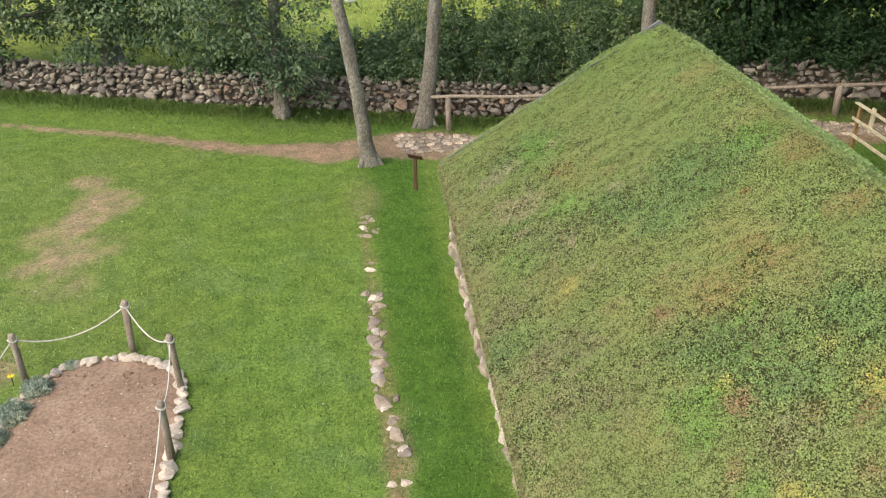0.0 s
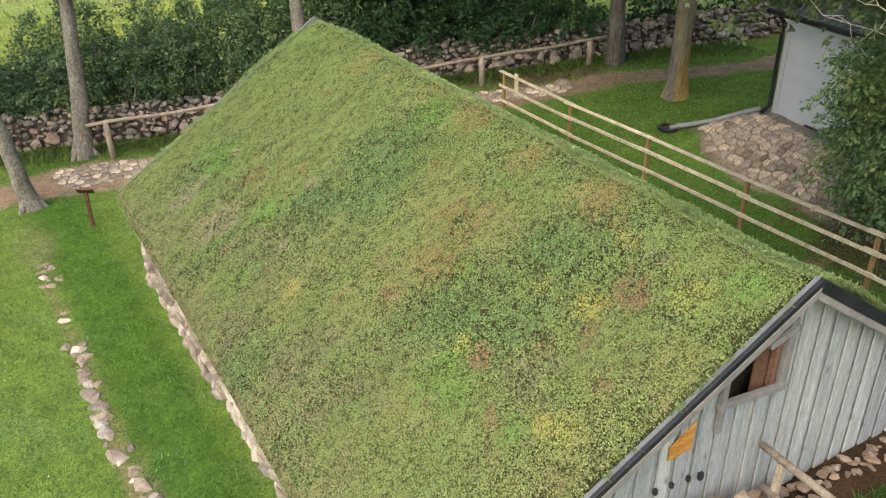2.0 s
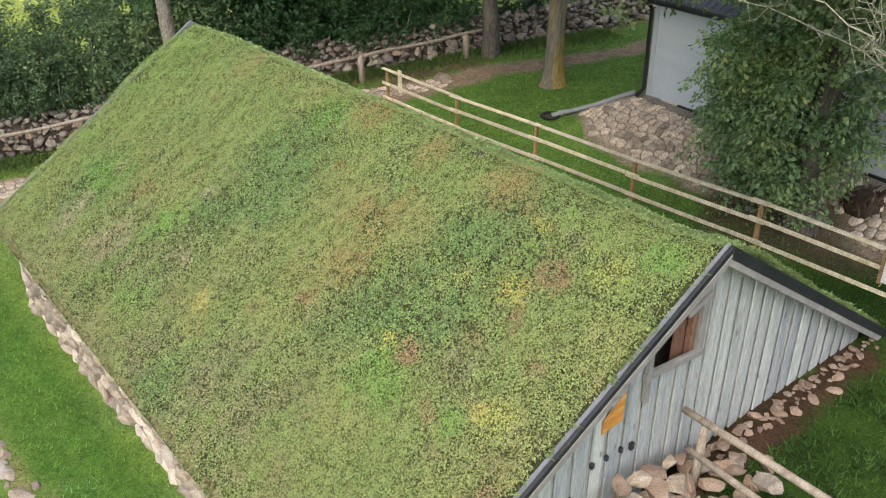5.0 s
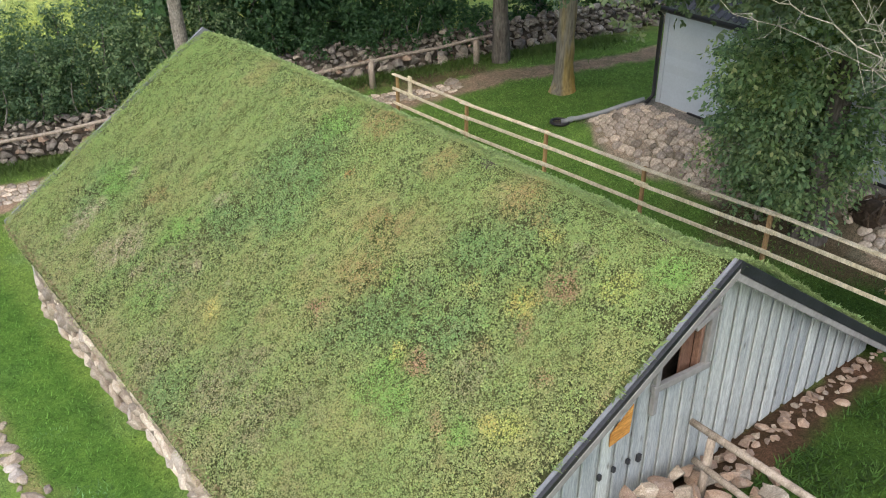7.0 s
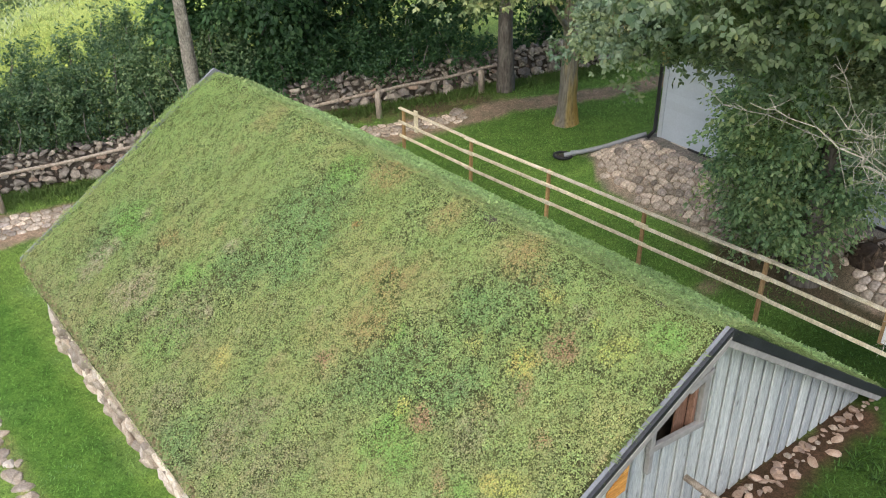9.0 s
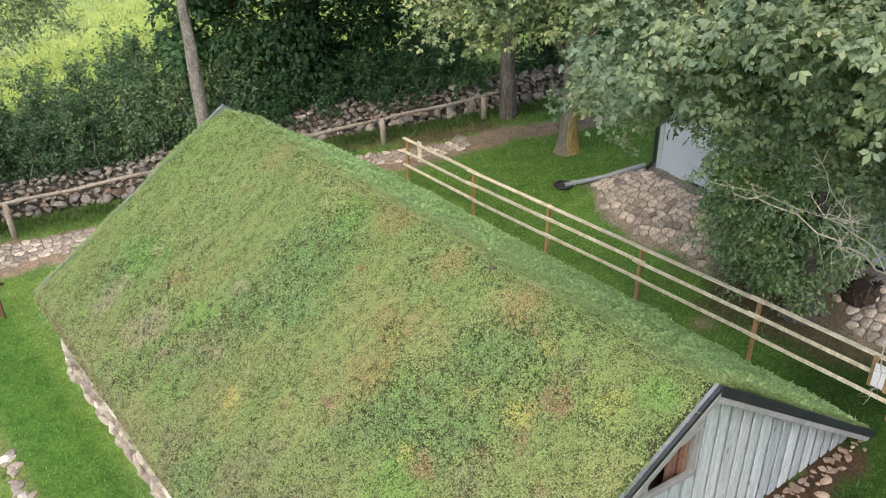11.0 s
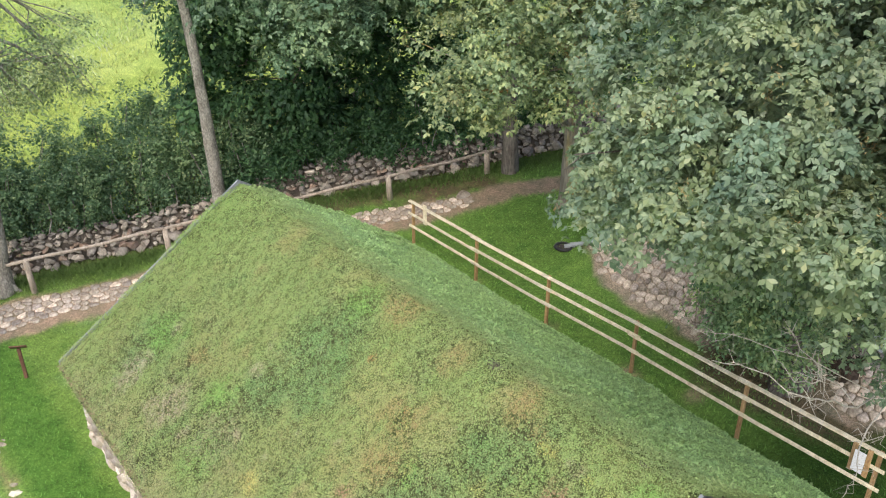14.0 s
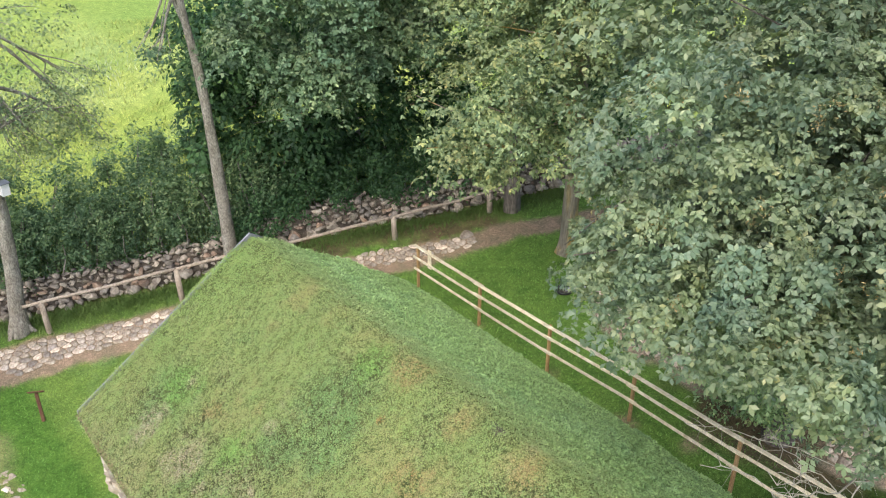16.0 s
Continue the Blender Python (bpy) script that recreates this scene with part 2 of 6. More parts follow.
def leaf_material(name, stops, patch=0.5, rough=0.55, through=0.35, spec=0.3):
    """Leaves: each takes its own green, and lets some light through."""
    m, tree, b = material(name, rough, spec)
    geo = tree.nodes.new("ShaderNodeNewGeometry")
    colour = ramp(tree, geo.outputs["Random Per Island"], stops)
    tone = ramp(tree, noise_of(tree, patch, 3), [(0.34, (0.68, 0.77, 0.78)), (0.5, (0.98, 1.0, 0.96)), (0.66, (1.22, 1.15, 1.0))])
    colour = blend(tree, "MULTIPLY", 1.0, colour, tone)
    at = tree.nodes.new("ShaderNodeAttribute")
    at.attribute_name = "tint"
    colour = blend(tree, "MULTIPLY", 1.0, colour, at.outputs["Color"])
    tree.links.new(colour, b.inputs["Base Color"])
    t = tree.nodes.new("ShaderNodeBsdfTranslucent")
    warm = blend(tree, "MULTIPLY", 1.0, colour, (1.25, 1.35, 0.75))
    tree.links.new(warm, t.inputs[0])
    mix = tree.nodes.new("ShaderNodeMixShader")
    mix.inputs[0].default_value = through
    tree.links.new(b.outputs[0], mix.inputs[1])
    tree.links.new(t.outputs[0], mix.inputs[2])
    tree.links.new(mix.outputs[0], tree.nodes["Material Output"].inputs[0])
    return m


def tinted(name, rough=0.7, through=0.2, spread=0.3, spec=0.2):
    """Plants whose colour is stored on the mesh, varied from leaf to leaf."""
    m, tree, b = material(name, rough, spec)
    at = tree.nodes.new("ShaderNodeAttribute")
    at.attribute_name = "tint"
    geo = tree.nodes.new("ShaderNodeNewGeometry")
    shade = ramp(tree, geo.outputs["Random Per Island"], [(0, (1 - spread,) * 3), (1, (1 + spread,) * 3)])
    colour = blend(tree, "MULTIPLY", at.outputs["Alpha"], at.outputs["Color"], shade)
    tree.links.new(colour, b.inputs["Base Color"])
    t = tree.nodes.new("ShaderNodeBsdfTranslucent")
    tree.links.new(colour, t.inputs[0])
    mix = tree.nodes.new("ShaderNodeMixShader")
    mix.inputs[0].default_value = through
    tree.links.new(b.outputs[0], mix.inputs[1])
    tree.links.new(t.outputs[0], mix.inputs[2])
    tree.links.new(mix.outputs[0], tree.nodes["Material Output"].inputs[0])
    return m


def ground_material():
    """Turf whose colour is stored on the mesh, with fine grain."""
    m, tree, b = material("turf_and_soil", 0.95, 0.1)
    at = tree.nodes.new("ShaderNodeAttribute")
    at.attribute_name = "tint"
    fine, mid = noise_of(tree, 17, 8, 0.95), noise_of(tree, 2.6, 7, 0.72)
    colour = blend(tree, "MULTIPLY", 1.0, at.outputs["Color"], ramp(tree, fine, [(0.4, (0.52, 0.56, 0.52)), (0.6, (1.54, 1.5, 1.4))]))
    colour = blend(tree, "MULTIPLY", 1.0, colour, ramp(tree, noise_of(tree, 62, 3, 0.7), [(0.38, (0.62, 0.66, 0.64)), (0.62, (1.42, 1.38, 1.36))]))
    colour = blend(tree, "MULTIPLY", 1.0, colour, ramp(tree, mid, [(0.36, (0.74, 0.82, 0.78)), (0.64, (1.28, 1.2, 1.22))]))
    tree.links.new(colour, b.inputs["Base Color"])
    bump(tree, b, fine, 0.5, 0.03)
    return m


GROUND = ground_material()
SEDUM = tinted("sedum_leaves", 0.7, 0.1, 0.42)
GRASS = tinted("grass_blades", 0.6, 0.3, 0.35)
LAWN = tinted("mown_grass_blades", 0.7, 0.3, 0.7)
STONE = surface("field_stone", [(0.3, (0.17, 0.153, 0.132)), (0.5, (0.26, 0.236, 0.207)), (0.7, (0.35, 0.33, 0.3))], 2.5, 22, 0.85, 0.4, 0.02, None, "object", 0.35)
STONE_JOINED = surface("field_stone_heap", [(0.3, (0.17, 0.153, 0.132)), (0.5, (0.26, 0.236, 0.207)), (0.7, (0.35, 0.33, 0.3))], 2.5, 22, 0.85, 0.4, 0.02, None, "island", 0.35)
PINK_STONE = surface("pink_granite", [(0.3, (0.2, 0.14, 0.105)), (0.5, (0.28, 0.21, 0.165)), (0.7, (0.34, 0.285, 0.245))], 2.0, 25, 0.8, 0.35, 0.02, None, "object", 0.25)
PALE_STONE = surface("limewashed_stone", [(0.3, (0.21, 0.17, 0.135)), (0.5, (0.3, 0.26, 0.215)), (0.7, (0.385, 0.355, 0.315))], 2.4, 20, 0.85, 0.35, 0.02, None, "object", 0.25)
COBBLE = surface("cobble_stone", [(0.3, (0.38, 0.318, 0.255)), (0.5, (0.49, 0.425, 0.36)), (0.7, (0.59, 0.535, 0.475))], 2.4, 20, 0.85, 0.35, 0.02, None, "object", 0.28)
EDGE_STONE = surface("pale_edging_stone", [(0.3, (0.40, 0.345, 0.285)), (0.5, (0.52, 0.475, 0.415)), (0.7, (0.62, 0.585, 0.54))], 2.4, 20, 0.85, 0.35, 0.02, None, "object", 0.25)
GRIT = surface("grit_joint", [(0.3, (0.165, 0.135, 0.113)), (0.7, (0.28, 0.24, 0.207))], 4.0, 60, 0.95, 0.5, 0.01)
SOIL = surface("garden_soil", [(0.3, (0.225, 0.155, 0.11)), (0.55, (0.3, 0.215, 0.157)), (0.75, (0.36, 0.27, 0.2))], 2.2, 16, 0.95, 0.7, 0.04, grit=0.2)
BOARD = surface("weathered_board", [(0.3, (0.31, 0.35, 0.37)), (0.5, (0.405, 0.447, 0.46)), (0.7, (0.485, 0.525, 0.535))], 1.6, 9, 0.8, 0.3, 0.008, (9, 9, 0.9), "object", 0.2, grit=0.2)

def knotted(m):
    """Dark knots scattered along the boards."""
    tree = m.node_tree
    b = tree.nodes["Principled BSDF"]
    source = b.inputs["Base Color"].links[0].from_socket
    c, mapping = tree.nodes.new("ShaderNodeTexCoord"), tree.nodes.new("ShaderNodeMapping")
    mapping.inputs["Scale"].default_value = (5.0, 5.0, 2.0)
    v = tree.nodes.new("ShaderNodeTexVoronoi")
    v.inputs["Scale"].default_value = 1.0
    tree.links.new(c.outputs["Object"], mapping.inputs[0])
    tree.links.new(mapping.outputs[0], v.inputs["Vector"])
    spots = ramp(tree, v.outputs["Distance"], [(0.0, (0.35, 0.32, 0.3)), (0.06, (0.6, 0.58, 0.56)), (0.13, (1, 1, 1))])
    tree.links.new(blend(tree, "MULTIPLY", 1.0, source, spots), b.inputs["Base Color"])


knotted(BOARD)
TRIM = surface("grey_trim_wood", [(0.3, (0.207, 0.207, 0.207)), (0.7, (0.311, 0.311, 0.311))], 2.0, 14, 0.8, 0.25, 0.01, None, "object", 0.1, grit=0.1)
BLACK_TRIM = surface("black_edge_metal", [(0.3, (0.014, 0.016, 0.02)), (0.7, (0.03, 0.033, 0.04))], 3, 30, 0.45, 0.1, 0.005, None, None, 0.2, 0.5)
GREY_SHEET = surface("grey_edge_sheet", [(0.3, (0.148, 0.163, 0.185)), (0.7, (0.222, 0.237, 0.266))], 3, 30, 0.5, 0.1, 0.005, grit=0.1)
NEW_WOOD = surface("pale_fence_wood", [(0.3, (0.47, 0.41, 0.28)), (0.5, (0.59, 0.54, 0.40)), (0.7, (0.68, 0.64, 0.52))], 1.5, 16, 0.75, 0.25, 0.01, (4, 4, 1), "object", 0.12)
POST_WOOD = surface("orange_post_wood", [(0.3, (0.27, 0.165, 0.075)), (0.7, (0.41, 0.275, 0.14))], 2.0, 16, 0.75, 0.25, 0.01, (5, 5, 1), "object", 0.15)
OLD_WOOD = surface("grey_old_wood", [(0.3, (0.2, 0.17, 0.14)), (0.5, (0.3, 0.26, 0.22)), (0.7, (0.38, 0.34, 0.3))], 2.5, 18, 0.85, 0.5, 0.015, (5, 5, 1), "object", 0.15)
BROWN_WOOD = surface("brown_stained_wood", [(0.3, (0.09, 0.045, 0.03)), (0.7, (0.17, 0.09, 0.06))], 2.5, 18, 0.75, 0.3, 0.01, (5, 5, 1))
ROOT_WOOD = surface("dark_root_wood", [(0.3, (0.035, 0.026, 0.018)), (0.5, (0.075, 0.055, 0.04)), (0.7, (0.13, 0.1, 0.075))], 4.0, 18, 0.9, 0.6, 0.02, None, "object", 0.5)
BARK = surface("grey_bark", [(0.3, (0.16, 0.145, 0.12)), (0.5, (0.25, 0.235, 0.205)), (0.7, (0.34, 0.33, 0.29))], 2.2, 20, 0.9, 1.0, 0.04, (1.5, 1.5, 0.8), grit=0.4)
LICHEN_BARK = surface("lichen_bark", [(0.33, (0.15, 0.135, 0.115)), (0.46, (0.25, 0.225, 0.18)), (0.53, (0.34, 0.26, 0.12)), (0.68, (0.45, 0.29, 0.07))], 0.6, 13, 0.9, 1.0, 0.05, (2.0, 2.0, 0.3))
DEAD_TWIG = surface("bleached_twig", [(0.3, (0.33, 0.3, 0.25)), (0.7, (0.46, 0.43, 0.37))], 5, 30, 0.85, 0.3, 0.01)
PAINT = surface("grey_blue_paint", [(0.3, (0.42, 0.475, 0.52)), (0.7, (0.475, 0.53, 0.58))], 1.2, 30, 0.6, 0.05, 0.004, None, "object", 0.03, 0.3, 0.04)
ROOF_SHEET = surface("dark_metal_roof", [(0.3, (0.035, 0.04, 0.05)), (0.7, (0.06, 0.065, 0.08))], 2, 30, 0.4, 0.05, 0.005, None, None, 0.2, 0.5)
PLASTIC_BLACK = surface("black_plastic", [(0.3, (0.012, 0.012, 0.014)), (0.7, (0.025, 0.025, 0.028))], 3, 40, 0.4, 0.05, 0.004, None, None, 0.2, 0.5)
PLASTIC_GREY = surface("grey_plastic_pipe", [(0.3, (0.252, 0.273, 0.294)), (0.7, (0.322, 0.343, 0.364))], 3, 40, 0.45, 0.05, 0.004, None, None, 0.2, 0.5, grit=0.1)
WHITE_CARD = surface("white_card", [(0.3, (0.629, 0.637, 0.654)), (0.7, (0.697, 0.705, 0.722))], 4, 40, 0.6, 0.03, 0.002, grit=0.1)
ORANGE_PLY = surface("orange_plywood", [(0.3, (0.42, 0.17, 0.04)), (0.55, (0.58, 0.28, 0.07)), (0.75, (0.68, 0.4, 0.14))], 3.0, 14, 0.65, 0.15, 0.005, (1, 1, 5))
WINDOW_WOOD = surface("brown_window_wood", [(0.3, (0.17, 0.095, 0.065)), (0.7, (0.26, 0.155, 0.115))], 3, 18, 0.6, 0.15, 0.005, (4, 4, 1))
PANEL_WOOD = surface("reddish_panel_wood", [(0.3, (0.15, 0.08, 0.055)), (0.7, (0.21, 0.12, 0.085))], 3, 18, 0.6, 0.15, 0.005, (4, 4, 1))
ROPE = surface("white_rope", [(0.3, (0.510, 0.493, 0.451)), (0.7, (0.637, 0.620, 0.578))], 8, 90, 0.9, 0.4, 0.004)
DARK = surface("dark_interior", [(0.3, (0.05, 0.043, 0.037)), (0.7, (0.08, 0.068, 0.058))], 3, 20, 0.9, 0.1, 0.01)
MAPLE_LEAF = leaf_material("maple_leaves", [(0.0, (0.130, 0.186, 0.112)), (0.5, (0.170, 0.228, 0.140)), (0.95, (0.215, 0.266, 0.160)), (1.0, (0.265, 0.282, 0.140))], 1.6, 0.45, 0.25, 0.45)
BROAD_LEAF = leaf_material("broad_leaves", [(0.0, (0.07, 0.12, 0.066)), (0.5, (0.11, 0.178, 0.1)), (0.9, (0.165, 0.245, 0.145)), (1.0, (0.235, 0.3, 0.17))], 0.7, 0.5, 0.22)
GOLD_LEAF = leaf_material("yellowing_leaves", [(0.0, (0.115, 0.170, 0.090)), (0.5, (0.195, 0.262, 0.138)), (0.88, (0.280, 0.340, 0.175)), (1.0, (0.345, 0.365, 0.170))], 1.2, 0.5, 0.25)
DEEP_LEAF = leaf_material("deep_green_leaves", [(0.0, (0.031, 0.075, 0.037)), (0.5, (0.055, 0.124, 0.055)), (1.0, (0.098, 0.187, 0.075))], 0.4)
HEDGE_LEAF = leaf_material("hedge_leaves", [(0.0, (0.066, 0.122, 0.066)), (0.5, (0.128, 0.210, 0.112)), (0.9, (0.212, 0.302, 0.168)), (1.0, (0.29, 0.36, 0.21))], 0.9)
LAVENDER = leaf_material("grey_green_leaves", [(0.0, (0.2, 0.26, 0.22)), (0.5, (0.32, 0.39, 0.34)), (1.0, (0.46, 0.51, 0.45))], 3.0, 0.7, 0.2)
YELLOW_PETAL = surface("yellow_petal", [(0.3, (0.7, 0.5, 0.03)), (0.7, (0.8, 0.62, 0.05))], 10, 60, 0.6, 0.1, 0.002)

WALL_GAP = surface("dark_wall_gap", [(0.3, (0.08, 0.068, 0.055)), (0.7, (0.14, 0.12, 0.097))], 4, 30, 0.95, 0.4, 0.02)
SEED_KEY = leaf_material("maple_seed_keys", [(0.0, (0.2, 0.145, 0.06)), (0.6, (0.28, 0.21, 0.095)), (1.0, (0.35, 0.28, 0.14))], 0.8, 0.6, 0.15)

SHRUB_LEAF = leaf_material("shrub_leaves", [(0.0, (0.115, 0.19, 0.088)), (0.5, (0.225, 0.33, 0.155)), (0.9, (0.35, 0.45, 0.225)), (1.0, (0.45, 0.49, 0.26))], 0.6, 0.5, 0.3)
DARK_BARK = surface("dark_furrowed_bark", [(0.3, (0.07, 0.06, 0.05)), (0.5, (0.13, 0.115, 0.1)), (0.7, (0.19, 0.175, 0.155))], 3.0, 11, 0.9, 0.8, 0.04, (2.2, 2.2, 0.6))

# ---- ground ----
def ground():
    def steps(lo, hi, fine, reach):
        far = np.geomspace(fine * 2, reach, 38)
        return np.concatenate([lo - far[::-1], np.arange(lo, hi, fine), hi + far])

    xs, ys = steps(-18, 14, 0.14, 1500), steps(-4, 24, 0.14, 2500)
    x, y = (a.ravel() for a in np.meshgrid(xs, ys))
    z = ground_z(x, y)
    wob = wavy(x, y, 1.1, 11) * 0.5 + wavy(x, y, 0.45, 12) * 0.35
    lawn = np.array([0.126, 0.215, 0.05])
    c = np.repeat(lawn[None], len(x), 0)

    def lay(mask, colour):
        nonlocal c
        c = c * (1 - mask[:, None]) + np.array(colour) * mask[:, None]

    lay(smooth01(0.5 + 0.5 * wavy(x, y, 3.5, 21)) * 0.5, (0.128, 0.182, 0.045))
    lay(smooth01(wavy(x, y, 1.0, 73) + 0.4 * wavy(x, y, 0.3, 74) - 0.1) * 0.5, (0.122, 0.2, 0.075))
    lay(smooth01((-8 - x) / 3) * smooth01((19 - y) / 3) * 0.5, (0.145, 0.2, 0.062))
    # dark lush strip between the stone row and the house
    lay(smooth01(1.7 - np.abs(x + 4.85) / 0.5) * 0.75, (0.05, 0.125, 0.021))
    # the maple's shade on the lawn by fence and gable, painted as darker green
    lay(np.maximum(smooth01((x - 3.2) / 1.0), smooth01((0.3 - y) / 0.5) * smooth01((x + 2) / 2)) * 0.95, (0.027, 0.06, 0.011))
    # farther back along the fence the painted shade gives way to bright lawn
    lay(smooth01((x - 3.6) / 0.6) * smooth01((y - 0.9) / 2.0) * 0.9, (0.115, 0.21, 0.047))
    wall, _ = line_gap(x, y, WALL_LINE)
    behind = y > np.interp(x, [p[0] for p in WALL_LINE], [p[1] for p in WALL_LINE])
    lay(smooth01((2.2 - wall + wob * 0.5) / 1.5) * 0.5, (0.09, 0.145, 0.038))
    lay(smooth01((0.9 - wall + wob * 0.4) / 0.6) * 0.7, (0.12, 0.11, 0.06))
    # bare brown ground in the shade of the boughs before the wall
    lay(smooth01((2.3 - wall + wob * 0.9) / 0.8) * smooth01((x - 0.5) / 1.5) * smooth01((9.2 - x) / 1.5) * (0.85 + 0.3 * np.clip(wob, -0.6, 0.5)), (0.11, 0.085, 0.055))
    # the path of trodden earth
    gap, along = line_gap(x, y, PATH_LINE)
    wide = np.interp(along, [0, 4, 7, 9, 11, 18, 24, 40], [0.13, 0.17, 0.3, 0.62, 0.85, 0.85, 0.45, 0.25])
    lay(smooth01((wide - gap + wob * 0.2) / 0.25 + 0.5), (0.25, 0.19, 0.145))
    # worn patches of the lawn
    for px, py, r, s, deep in ((-11.3, 14.2, 0.75, 0.95, 0.95), (-12.0, 15.3, 0.7, 0.35, 0.8), (-11.7, 13.1, 0.5, 0.6, 0.8), (-11.4, 11.7, 0.8, 1.0, 0.75), (-12.2, 11.3, 0.5, 0.4, 0.5), (-12.4, 12.6, 0.4, 0.5, 0.5), (-11.5, 10.4, 0.7, 0.9, 0.35), (-11.9, 7.9, 0.7, 0.5, 0.6), (-5.5, 5.4, 0.25, 0.9, 0.7), (-5.6, 13.6, 0.4, 1.3, 0.3), (5.0, 3.3, 0.3, 0.2, 0.8), (4.5, 6.7, 0.25, 0.2, 0.6), (4.5, 9.1, 0.3, 0.2, 0.7), (4.5, 4.6, 0.35, 0.25, 0.8)):
        d = np.hypot((x - px) / r, (y - py) / s)
        lay(smooth01(1.25 - d + wob * 0.7) * min(deep * 1.15, 1.0) * (0.8 + 0.3 * np.clip(wavy(x, y, 0.35, 14), -1, 0.65)), (0.3, 0.225, 0.17))
    # bare earth under the row of stones, along the gable, and under the maple
    lay(smooth01((0.16 - np.abs(x + 5.65) + wob * 0.1) / 0.12) * (y > 1) * (y < 12.6) * (0.6 + 0.3 * (y < 6.6)), (0.23, 0.185, 0.11))
    lay(smooth01((0.5 - 0.05 * x - np.abs(y + 0.02 + 0.06 * x) + wob * 0.14) / 0.12) * (x > -2) * smooth01((3.8 - x) / 0.3), (0.065, 0.04, 0.027))
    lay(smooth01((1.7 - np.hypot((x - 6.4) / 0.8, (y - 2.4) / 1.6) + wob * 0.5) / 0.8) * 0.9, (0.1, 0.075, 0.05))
    # grit of the cobbled bank and the gravel strip along the grey building
    lay(smooth01((x - bank_edge(y) + 0.15) / 0.1) * (y > 0.2) * smooth01((8.7 - 0.6 * (x - 7.3) - y) / 0.2) * (x < 8.6), (0.27, 0.222, 0.182))
    lay(smooth01((x - 8.54 + (7.25 - y) * 0.0937 + 0.45) / 0.06) * (y > 0.6) * (y < 7.5) * (x < 9), (0.2, 0.185, 0.18))
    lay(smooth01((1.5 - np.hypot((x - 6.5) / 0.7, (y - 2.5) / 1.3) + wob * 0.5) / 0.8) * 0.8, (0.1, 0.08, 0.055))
    # the meadow past the wall
    lay(behind * smooth01((wall - 1.5) / 2.0), (0.25, 0.305, 0.075))
    streak = wavy(x * 0.25, y, 2.4, 31)
    lay(behind * smooth01((wall - 2.5) / 3.0) * smooth01(0.5 + 0.6 * streak) * 0.55, (0.14, 0.26, 0.065))
    lay(behind * smooth01((wall - 2.5) / 3.0) * smooth01(wavy(x * 0.3, y, 5, 33)) * 0.5, (0.29, 0.32, 0.08))
    lay(behind * smooth01((wall - 3) / 3.0) * smooth01(1.3 * wavy(x * 0.18 + y * 0.1, y * 1.4, 1.0, 34) - 0.1) * 0.5, (0.3, 0.36, 0.13))
    lay(behind * smooth01(1.3 - np.hypot((x - 3) / 9, (y - 36) / 4) + 0.4 * streak) * smooth01(0.4 + wavy(x * 0.3, y, 1.1, 35)) * 0.5, (0.3, 0.38, 0.2))
    nx = len(xs)
    i, j = (a.ravel() for a in np.meshgrid(np.arange(nx - 1), np.arange(len(ys) - 1)))
    k = j * nx + i
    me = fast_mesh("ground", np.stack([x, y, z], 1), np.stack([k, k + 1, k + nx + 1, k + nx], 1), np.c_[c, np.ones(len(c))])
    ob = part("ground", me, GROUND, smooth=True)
    tagged(ob, "green mown lawn with trodden earth path and pale meadow beyond", "ground", kind="structure")


ground()

# ---- the turf-roofed house ----
RIDGE, SLOPE_L, SLOPE_R, LONG = 4.46, 0.64, 0.66, 11.45
EAVE_R = 4.1


def eave_l(y):
    return -4.4 + 0.02 * y


def front(x):
    """Where the front edge of the roof runs; the gable stands a little askew."""
    return -0.06 * x


def roof_z(x):
    x = np.asarray(x, float)
    z = RIDGE - np.where(x < 0, -SLOPE_L * x, SLOPE_R * x)
    return z - 0.1 * np.exp(-((x / 0.28) ** 2))


def lump(x, y):
    return 0.035 * wavy(x, y, 1.4, 41) + 0.02 * wavy(x, y, 0.5, 42)


